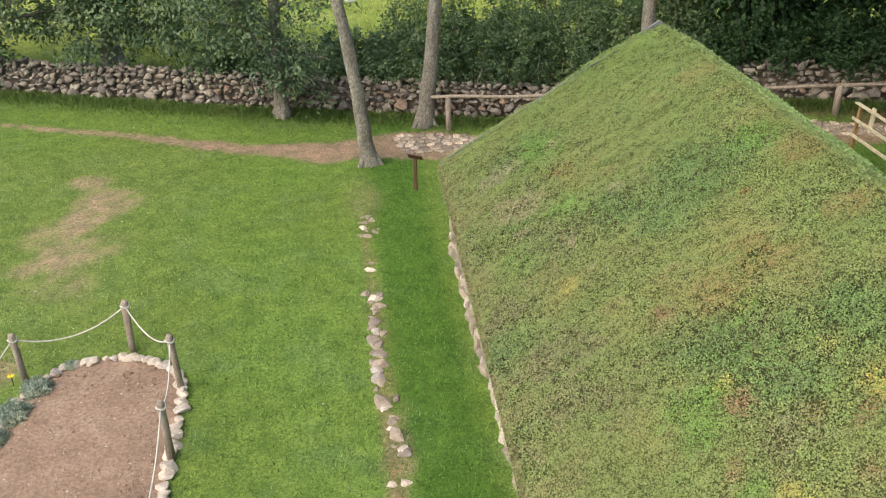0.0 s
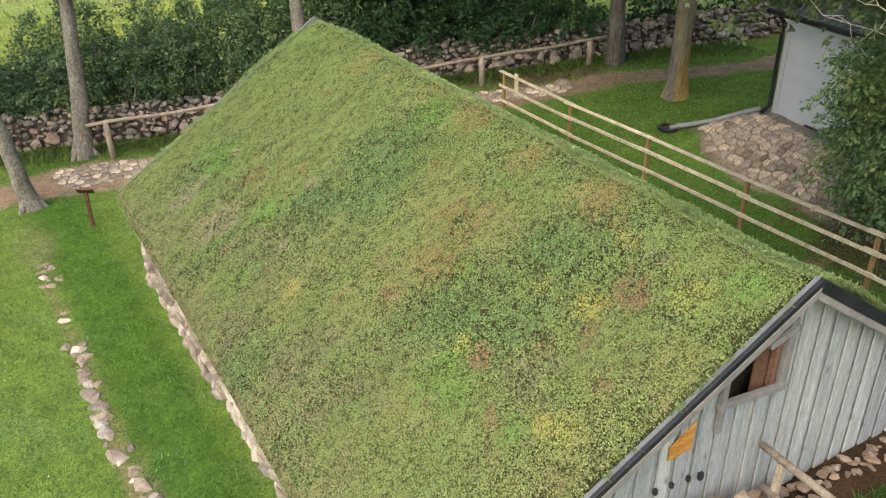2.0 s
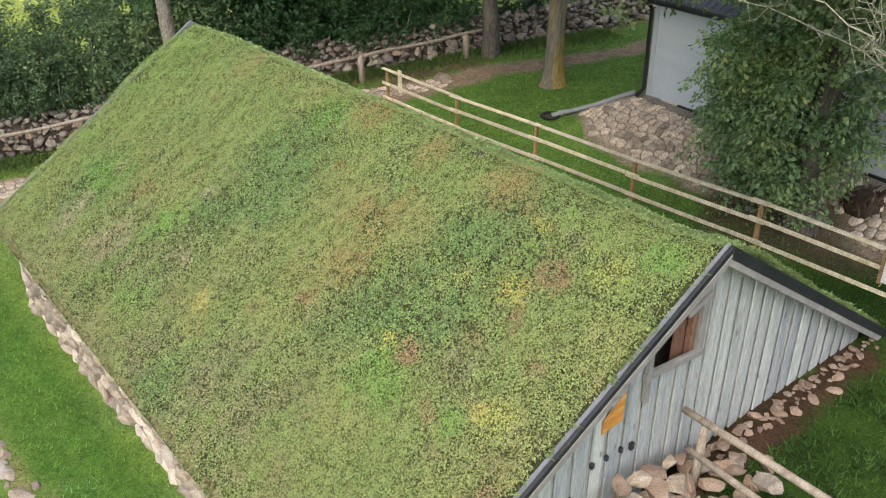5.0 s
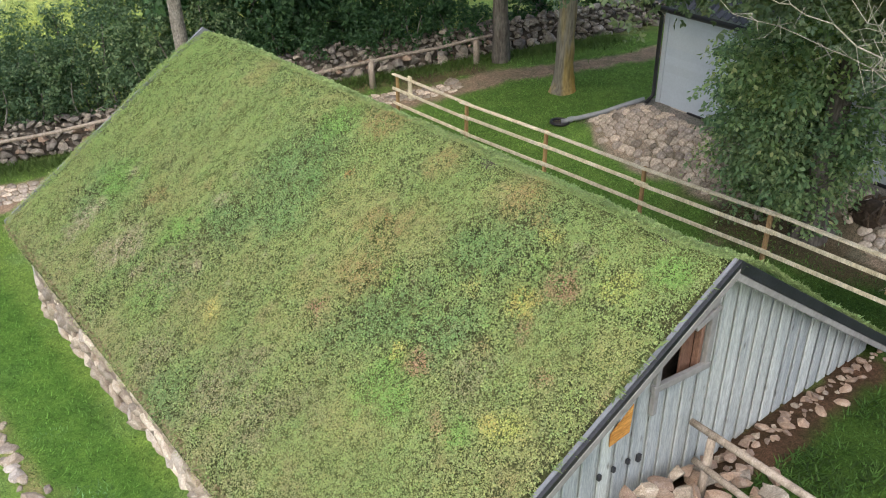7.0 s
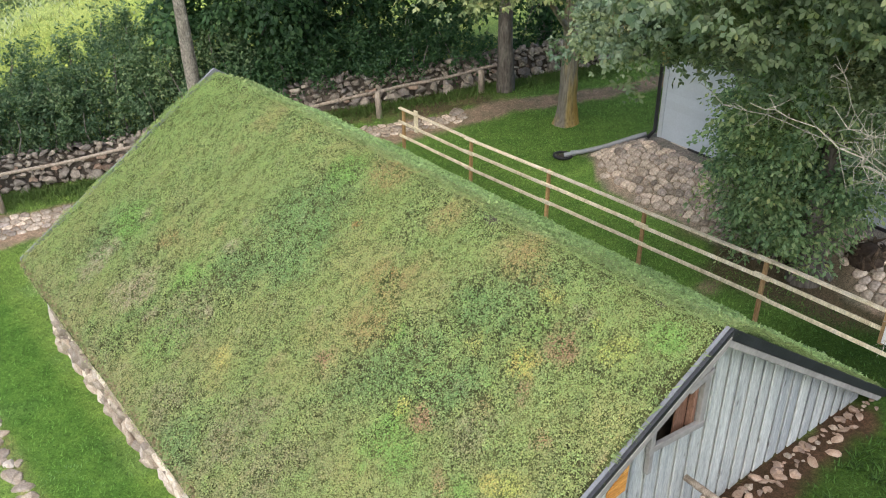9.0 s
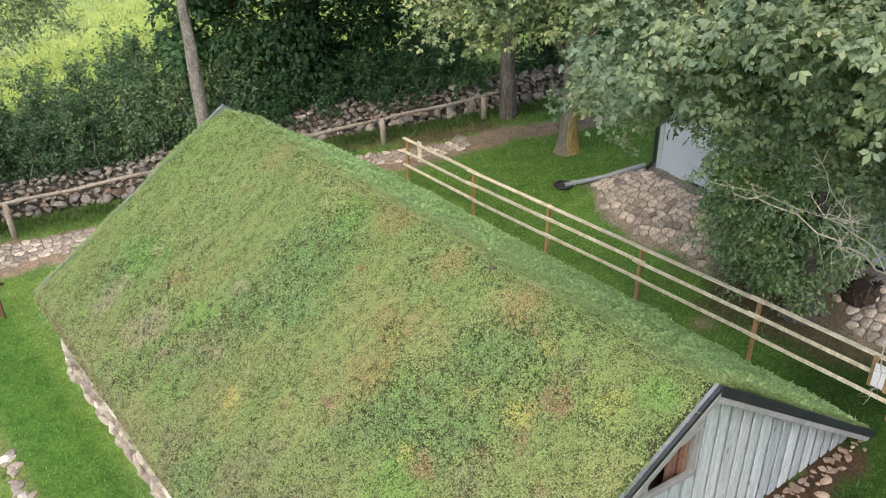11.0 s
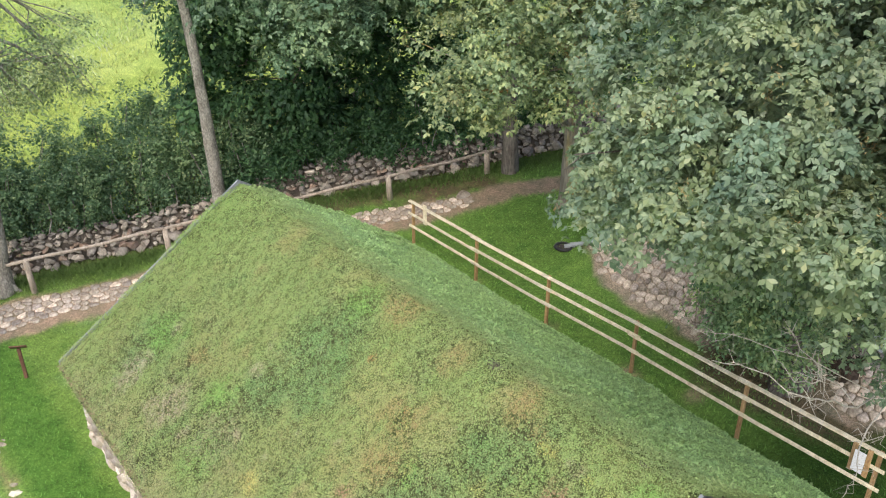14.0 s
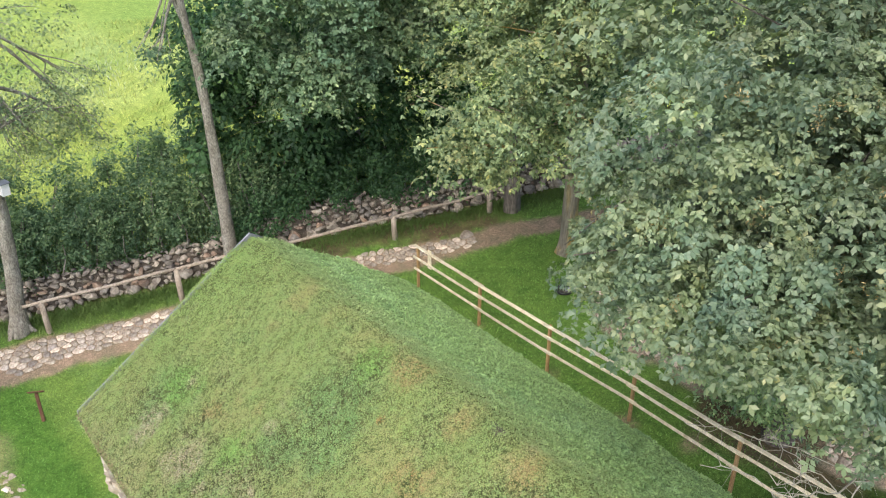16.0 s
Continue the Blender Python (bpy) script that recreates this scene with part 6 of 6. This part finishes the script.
def cobbles(name, label, inside, spots, size, mats, seed, high, bed_name):
    """Stones of many outlines set close together in grit."""
    root = thing(bed_name, (0, 0, 0), label, "paving", kind="structure")
    r = random.Random(seed)
    x0, x1, y0, y1 = spots
    points, y, odd = [], y0, 0
    while y < y1:
        x = x0 + (odd % 2) * size * 0.5
        while x < x1:
            points.append((x + r.uniform(-0.3, 0.3) * size, y + r.uniform(-0.3, 0.3) * size))
            x += size * r.uniform(0.85, 1.2)
        y += size * 0.88
        odd += 1
    e = 0.1
    for px, py in points:
        if not inside(px, py):
            continue
        near = [q for q in points if 0 < abs(q[0] - px) + abs(q[1] - py) < size * 3.2]
        ring = cell_of((px, py), near, size * r.uniform(0.03, 0.075))
        if not ring:
            continue
        nx, ny = (gz(px + e, py) - gz(px - e, py)) / (2 * e), (gz(px, py + e) - gz(px, py - e)) / (2 * e)
        tip = Vector((-nx, -ny, 1)).to_track_quat("Z", "Y").to_matrix().to_4x4()
        turn = (tip.inverted().to_3x3() @ Vector((1, 0, 0))).to_2d()
        tip = tip @ Matrix.Rotation(math.atan2(turn.y, turn.x), 4, "Z")
        ob = part(name, set_stone(name, ring, high * r.uniform(0.75, 1.3), r, mats[r.randrange(len(mats))]), None, root)
        ob.matrix_basis = Matrix.Translation((px, py, gz(px, py))) @ tip
    return root


def in_bank(x, y):
    """The cobbled bank between the grey building and the fence."""
    edge = float(bank_edge(y)) + 0.08
    wall_x = 8.54 - (7.25 - y) * 0.0937
    return 0.2 < y < 8.5 - 0.6 * (x - 7.3) and edge < x < wall_x - 0.4 and not (math.hypot((x - 6.5) / 0.55, (y - 2.5) / 1.0) < 1)


cobbles("cobble", "bank of pale rounded cobbles below the grey building", in_bank, (5.8, 8.6, 0.2, 8.6), 0.2, [COBBLE, COBBLE, COBBLE, PALE_STONE, COBBLE], 300, 0.056, "cobbled_bank")


def in_path(x, y):
    gap, along = line_gap(np.array(x), np.array(y), PATH_LINE)
    return 0.78 - 0.1 * max(x - 4, 0) > gap and -4.6 < x < 8.4 and y > np.interp(x, [-4.6, -2, 1.2, 4.2, 6.0, 8.2], [16.15, 15.85, 14.8, 13.1, 12.3, 11.5])


cobbles("paving_stone", "trodden path paved with flat rounded stones", in_path, (-4.8, 7, 11.5, 18.0), 0.24, [PALE_STONE, COBBLE, PALE_STONE], 330, 0.026, "stone_path")


def stump():
    """A dark weathered tree stump lying at the foot of the bank."""
    x, y = 7.25, 1.66
    root = thing("stump", (x, y, gz(x, y)), "dark shaggy root stump lying at the cobbled bank", "stump")
    part("wood", tube([(0, 0, -0.1), (0, 0, 0.12), (0, 0, 0.26)], [0.3, 0.31, 0.12], 14, 0.35, 4), ROOT_WOOD, root, "", True)
    kinds = [rock_mesh("splinter", 340 + k, ROOT_WOOD, 1.4, 0.5) for k in range(3)]
    rr = random.Random(3)
    for k in range(60):
        a = rr.uniform(0, 6.28)
        ob = part("splinter", kinds[k % 3], None, root)
        ob.matrix_basis = pose(0.3 * math.cos(a), 0.27 * math.sin(a), rr.uniform(0.02, 0.26), rr.uniform(-60, 60), rr.uniform(-60, 60), 0) @ Matrix.Diagonal((0.05, 0.05, 0.16, 1))


stump()

# ---- sedum and grass ----
def sedum():
    """The planting of the roof in small cushions; tall loose sedum with dark gaps, and low dense moss between."""
    r = np.random.default_rng(90)
    total = 116000
    v = r.uniform(0.004, 0.999, total)
    x = -4.4 + r.uniform(0, 1, total) * 5.6
    y = front(x) + 0.05 + v * (LONG - 0.06 - front(x))
    keep = (x > eave_l(y) + 0.01) & (r.uniform(size=total) < 1.15 - np.clip(x, 0, 1.5) / 1.1)
    x, y = x[keep], y[keep]
    total = len(x)
    wob = wavy(x, y, 0.5, 51) * 0.5 + wavy(x, y, 0.22, 52) * 0.4
    c = np.repeat(np.array([[0.232, 0.300, 0.118]]), total, 0)

    def lay(mask, colour):
        nonlocal c
        c = c * (1 - mask[:, None]) + np.array(colour) * mask[:, None]

    moss = moss_of(x, y)
    lay(smooth01(wavy(x, y, 1.1, 53) + wob * 0.5) * 0.55, (0.175, 0.275, 0.105))
    lay(smooth01(wavy(x, y, 0.8, 68) + wob * 0.6 - 0.2) * 0.4, (0.27, 0.315, 0.15))
    lay(moss * 0.6, (0.25, 0.318, 0.116))
    lay(smooth01(wavy(x, y, 0.8, 56) + wob * 0.7 - 0.55) * 0.5, (0.2, 0.335, 0.09))
    lay(smooth01(wavy(x, y, 0.6, 55) + wob * 0.9 - 0.7) * 0.5, (0.31, 0.24, 0.125))
    lay(smooth01(wavy(x, y, 0.4, 57) + wob * 0.8 - 0.85) * 0.5, (0.37, 0.33, 0.26))
    # towards the eave and the front the plants are drier
    lay(smooth01((-3.5 - x + wob * 0.7) / 1.0) * 0.5, (0.31, 0.27, 0.165))
    lay(smooth01((1.6 - y + wob * 0.9) / 1.6) * smooth01((-1.0 - x) / 1.2) * 0.4, (0.3, 0.28, 0.13))
    lay(smooth01((y - 8.8 + wob * 0.7 + x * 0.3) / 1.8) * 0.5, (0.2, 0.3, 0.095))
    # past the ridge the colour is lifted to cancel the shading there
    lay(smooth01((x + 0.1) / 0.5) * 0.75, (0.33, 0.43, 0.2))
    lay(smooth01((-0.9 - x) / 1.6) * smooth01(0.55 + 0.7 * wavy(x, y, 0.7, 58) + wob * 0.4) * 0.3, (0.285, 0.272, 0.132))
    for kind, colour in PATCH_COLOUR.items():
        share = 0.92 if kind in ("tan", "green", "dark") else 0.72
        lay(patch_mask(kind, x, y, wob) * (r.uniform(size=total) < share) * {"tan": 0.45, "brown": 0.7, "dark": 0.65, "green": 0.85, "purple": 0.6, "gold": 0.65, "rust": 0.88}.get(kind, 0.7), colour)
    c = c * (1 + r.uniform(-0.2, 0.2, (total, 1)) * (1 - 0.6 * moss[:, None])) * (1 + 0.05 * r.normal(size=(total, 3)))
    wide = r.uniform(0.028, 0.05, total) * (1 + 0.2 * moss)
    tall = wide * (1.2 - 0.75 * moss) * r.uniform(0.6, 1.4, total)
    base = 0.042 + 0.02 * moss + 0.026 * np.clip(wavy(x, y, 0.3, 59), -0.6, 1)
    per = 6
    k = np.repeat(np.arange(total), per)
    n = len(k)
    rho, turn = np.sqrt(r.uniform(0, 1, n)), r.uniform(0, 2 * np.pi, n)
    lx, ly = x[k] + wide[k] * rho * np.cos(turn), y[k] + wide[k] * rho * np.sin(turn)
    nrm = np.stack([np.where(lx < 0, -SLOPE_L, SLOPE_R) * np.clip(np.abs(lx) / 0.25, 0, 1), np.zeros(n), np.ones(n)], 1)
    nrm /= np.linalg.norm(nrm, axis=1, keepdims=True)
    down = 0.16 * np.clip((lx / eave_l(ly) - 0.972) / 0.028, 0, 1.5) ** 2
    pos = np.stack([lx, ly, roof_z(lx) + lump(lx, ly) - down], 1)
    pos = pos + nrm * (base[k] + tall[k] * (1 - rho**2) + r.uniform(-0.006, 0.006, n))[:, None]
    bulge = (tall[k] / wide[k] * rho * 1.1)[:, None] * np.stack([np.cos(turn), np.sin(turn), np.zeros(n)], 1)
    me = leaf_cloud("sedum_carpet", pos, nrm + bulge, (0.0188 - 0.002 * moss[k])[:, None, None], [(-0.48, -0.36), (0.48, -0.3), (0.02, 0.62)], 0.4, 0.4, 91, np.c_[c * np.array([1.045, 1.08, 1.035]), 1 - 0.3 * moss][k])
    tagged(part("sedum_carpet", me, SEDUM, house, "low patchy sedum, green with yellow and rust"), kind="stuff")
    # the slope behind the ridge is thick plain grass
    n = 95000
    x = 0.15 + r.uniform(0, 1, n) ** 0.8 * (EAVE_R - 0.15)
    y = front(x) + 0.03 + r.uniform(0.003, 0.999, n) * (LONG - 0.04 - front(x))
    # greens raised to make up for the slope facing away from the sun
    c = np.repeat(np.array([[0.32, 0.475, 0.195]]), n, 0)
    lay(smooth01(wavy(x, y, 1.2, 61)) * 0.6, (0.36, 0.53, 0.25))
    lay(smooth01(wavy(x, y, 0.5, 62) - 0.2) * 0.6, (0.24, 0.39, 0.18))
    lay(smooth01(1 - (x + 0.3 * wavy(x, y, 0.6, 63)) / 1.1) * 0.85, (0.345, 0.435, 0.185))
    nrm = np.array([SLOPE_R, 0, 1.0]) / math.hypot(SLOPE_R, 1)
    pos = np.stack([x, y, roof_z(x) + 0.05 + lump(x, y) - 0.08 * np.clip((x / EAVE_R - 0.97) / 0.03, 0, 1)], 1)
    pos = pos + nrm * (0.05 * np.clip(0.4 + 0.7 * wavy(x, y, 0.16, 64), 0, 1.4) + r.uniform(-0.01, 0.015, n))[:, None]
    blade = [(-0.24, -0.45), (0.24, -0.4), (0.0, 0.7)]
    me = leaf_cloud("roof_grass", pos, np.repeat(np.array([[0.3, 0.0, 1.0]]), n, 0), 0.066, blade, 0.5, 0.5, 92, np.c_[c, np.ones(n)])
    tagged(part("roof_grass", me, GRASS, house, "thick green grass on the rear slope"), kind="stuff")
    # dry grass hanging over the eaves and the rakes
    n = 26000
    side = r.integers(0, 4, n)
    t = r.uniform(0.0, 1.0, n)
    y = np.where(side < 2, 0.1 + t * (LONG - 0.15), 0)
    x = np.where(side == 0, eave_l(y) + 0.03, np.where(side == 1, EAVE_R - 0.02, np.where(side == 2, -4.3 * t, 4.05 * t)))
    y = np.where(side >= 2, front(x) + 0.05, y)
    ok = (wavy(x * 2, y * 2, 0.6, 66) + r.uniform(-0.5, 0.9, n) > 0) & ((side < 2) | (r.uniform(size=n) < np.where(side == 2, 0.07, 0.6)))
    x, y, side = x[ok], y[ok], side[ok]
    n = len(x)
    out = np.stack([np.where(side == 0, -1.0, np.where(side == 1, 1.0, 0)), np.where(side >= 2, -1.0, 0), np.where(side < 2, -1.1, -0.2)], 1) + 0.45 * r.normal(size=(n, 3))
    out /= np.linalg.norm(out, axis=1, keepdims=True)
    c = np.where(((side == 0)[:, None]) & (r.uniform(size=(n, 1)) < 0.6), np.array([[0.3, 0.245, 0.15]]), np.array([[0.215, 0.295, 0.115]])) * r.uniform(0.75, 1.2, (n, 1))
    pos = np.stack([x, y, roof_z(x) + 0.07 + lump(x, y) - np.where(side < 2, 0.06, 0)], 1)
    size = np.where(side < 2, 0.05, 0.035)[:, None]
    pos = pos + out * size * r.uniform(0.1, 1.3, (n, 1))
    me = leaf_cloud("overhanging_grass", pos, np.cross(out, r.normal(size=(n, 3))) + np.array([0, 0, 0.8]), 0.085, [(-0.1, -0.5), (0.1, -0.5), (0.06, 0.1), (0, 0.6)], 0.3, 0.4, 93, np.c_[c, np.ones(n)], -out)
    tagged(part("overhanging_grass", me, GRASS, house, "dry grass fringe over the roof edge"), kind="stuff")


def blades(name, x, y, c, tall, seed, mat=None, wide=0.3, flat=1.0):
    """Grass blades standing on the ground."""
    r = np.random.default_rng(seed)
    n = len(x)
    z = ground_z(x, y)
    a = r.uniform(0, 2 * np.pi, n)
    h = tall * r.uniform(0.5, 1.3, n)
    lean = np.stack([-np.sin(a), np.cos(a)], 1) * (flat * h * r.uniform(0.6, 1.4, n))[:, None]
    w = (wide * np.hypot(h, flat * h))[:, None]
    d = np.stack([np.cos(a), np.sin(a)], 1) * w / 2
    base = np.stack([x, y], 1)
    v = np.empty((n, 3, 3))
    v[:, 0, :2], v[:, 1, :2], v[:, 2, :2] = base - d, base + d, base + lean
    v[:, 0, 2] = v[:, 1, 2] = z - 0.01
    v[:, 2, 2] = z + h
    me = fast_mesh(name, v.reshape(-1, 3), np.arange(3 * n).reshape(n, 3), np.repeat(np.c_[c, np.ones(n)], 3, 0))
    return tagged(part(name, me, mat or GRASS), kind="stuff")


def lawn():
    r = np.random.default_rng(95)
    n = 330000
    x, y = r.uniform(-16, 13, n), r.uniform(-3, 21, n)
    keep = ~((x > -4.1) & (x < 3.9) & (y > 0) & (y < 11.4))
    keep &= ~((x < -8.7) & (x > -11.7) & (y < 7.9))
    wob = wavy(x, y, 1.1, 11) * 0.5 + wavy(x, y, 0.45, 12) * 0.35
    gap, along = line_gap(x, y, PATH_LINE)
    wide = np.interp(along, [0, 4, 7, 9, 11, 18, 24, 40], [0.13, 0.17, 0.3, 0.62, 0.85, 0.85, 0.45, 0.25])
    keep &= gap > wide + wob * 0.2 - 0.02
    wall = np.interp(x, WALL_X, WALL_Y)
    keep &= y < wall - 0.3
    keep &= ~((y > wall - 2.1 - wob * 0.9) & (x > 0.9) & (x < 8.8) & (r.uniform(size=n) < 0.9))
    for px, py, rad, s in ((-11.3, 14.2, 0.75, 0.95), (-12.0, 15.3, 0.7, 0.35), (-11.7, 13.1, 0.5, 0.6), (-11.4, 11.7, 0.6, 0.8)):
        keep &= np.hypot((x - px) / rad, (y - py) / s) > 0.9 + wob * 0.7 - (r.uniform(size=n) < 0.15)
    keep &= (r.uniform(size=n) < 0.45) | (np.hypot((x + 11.4) / 1.2, (y - 11.6) / 2.2) > 1)
    keep &= ~((np.abs(y + 0.02 + 0.06 * x) < 0.48 - 0.05 * x + wob * 0.14) & (x > -2) & (x < 4.4))
    keep &= ~((x > 6.0) & (x < 12) & (y < 8.3) & (y > 0))
    keep &= ~((x > 7.9) & (y < 7.3))
    x, y = x[keep], y[keep]
    n = len(x)
    c = np.repeat(np.array([[0.09, 0.152, 0.034]]), n, 0)

    def lay(mask, colour):
        nonlocal c
        c = c * (1 - mask[:, None]) + np.array(colour) * mask[:, None]

    lay(smooth01(0.5 + 0.5 * wavy(x, y, 3.5, 21)) * 0.5, (0.12, 0.178, 0.045))
    lay(smooth01(wavy(x, y, 1.0, 73) + 0.4 * wavy(x, y, 0.3, 74) - 0.1) * 0.5, (0.115, 0.192, 0.072))
    lay(smooth01((-8 - x) / 3) * smooth01((19 - y) / 3) * 0.5, (0.145, 0.2, 0.062))
    lay(smooth01(1.7 - np.abs(x + 4.85) / 0.5) * 0.75, (0.053, 0.132, 0.022))
    lay(smooth01(wavy(x, y, 1.3, 71) + 0.3 * wavy(x, y, 0.4, 72) - 0.2) * smooth01(1.8 - np.abs(x + 4.9) / 0.5) * (y < 10) * 0.8, (0.103, 0.196, 0.086))
    # blades darkened like the ground where the maple's shade is painted
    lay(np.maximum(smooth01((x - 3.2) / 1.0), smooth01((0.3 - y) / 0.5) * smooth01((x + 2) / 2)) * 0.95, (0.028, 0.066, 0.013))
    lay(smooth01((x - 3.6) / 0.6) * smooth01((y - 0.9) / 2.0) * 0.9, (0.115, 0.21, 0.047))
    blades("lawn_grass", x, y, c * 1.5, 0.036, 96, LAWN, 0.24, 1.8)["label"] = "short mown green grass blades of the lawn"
    # weedy grass before the gable, its green darkened to carry the maple's shade
    n = 30000
    x, y = r.uniform(-1.5, 8, n), r.uniform(-3.5, -0.3, n)
    patch = wavy(x, y, 0.8, 77) + 0.5 * wavy(x, y, 0.3, 78) > -0.1
    x, y = x[patch], y[patch]
    y = y - 0.06 * x - 0.15
    n = len(x)
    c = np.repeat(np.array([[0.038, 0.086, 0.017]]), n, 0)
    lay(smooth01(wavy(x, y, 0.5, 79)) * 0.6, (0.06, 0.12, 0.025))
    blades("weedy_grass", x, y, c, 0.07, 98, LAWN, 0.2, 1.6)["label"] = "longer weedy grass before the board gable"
    # tall grass along the wall
    n = 26000
    x = r.uniform(-17, 13, n)
    wall = np.interp(x, WALL_X, WALL_Y)
    y = wall - 0.55 - np.abs(r.normal(size=n)) * 0.45
    c = np.repeat(np.array([[0.1, 0.17, 0.042]]), n, 0)
    lay(smooth01(wavy(x, y, 0.8, 75)) * 0.6, (0.138, 0.196, 0.057))
    blades("rough_grass", x, y, c, 0.14, 97, None, 0.1)["label"] = "longer rough grass along the stone wall"


def meadow():
    """Tall light grass of the meadow past the wall, in streaks, with a pale flowering stretch."""
    r = np.random.default_rng(101)
    n = 50000
    x = r.uniform(-14, 12, n)
    y = np.interp(x, WALL_X, WALL_Y) + 2.0 + 26 * r.uniform(0, 1, n) ** 1.3
    keep = wavy(x * 0.35, y, 1.1, 102) + r.uniform(-0.6, 0.6, n) > -0.1
    x, y = x[keep], y[keep]
    n = len(x)
    c = np.where(r.uniform(size=(n, 1)) < 0.5, np.array([[0.38, 0.42, 0.12]]), np.array([[0.29, 0.365, 0.105]]))
    pale = smooth01(1.3 - np.hypot((x - 2) / 6, (y - 34) / 3) + 0.4 * wavy(x, y, 1.5, 103)) * (r.uniform(size=n) < 0.5)
    c = c * (1 - pale[:, None]) + np.array([0.42, 0.48, 0.34]) * pale[:, None]
    blades("meadow_grass", x, y, c, 0.22, 104, GRASS, 0.1, 1.0)["label"] = "tall pale meadow grass beyond the stone wall"


def daisies():
    """Small white flowers scattered over the lawn."""
    r = np.random.default_rng(99)
    n = 200
    x, y = r.uniform(-15, -5.8, n), r.uniform(6, 19, n)
    clump = wavy(x, y, 2.5, 76) > -0.1
    x, y = x[clump], y[clump]
    n = len(x)
    pos = np.stack([x, y, ground_z(x, y) + 0.04], 1)
    me = leaf_cloud("daisy_blossom", pos, np.tile([0, 0, 1.0], (n, 1)), 0.022, OVAL, 0.3, 0.4, 100)
    tagged(part("daisy_blossom", me, WHITE_CARD), "small white daisies scattered over the mown lawn", "flower", kind="stuff")


sedum()
lawn()
meadow()
daisies()
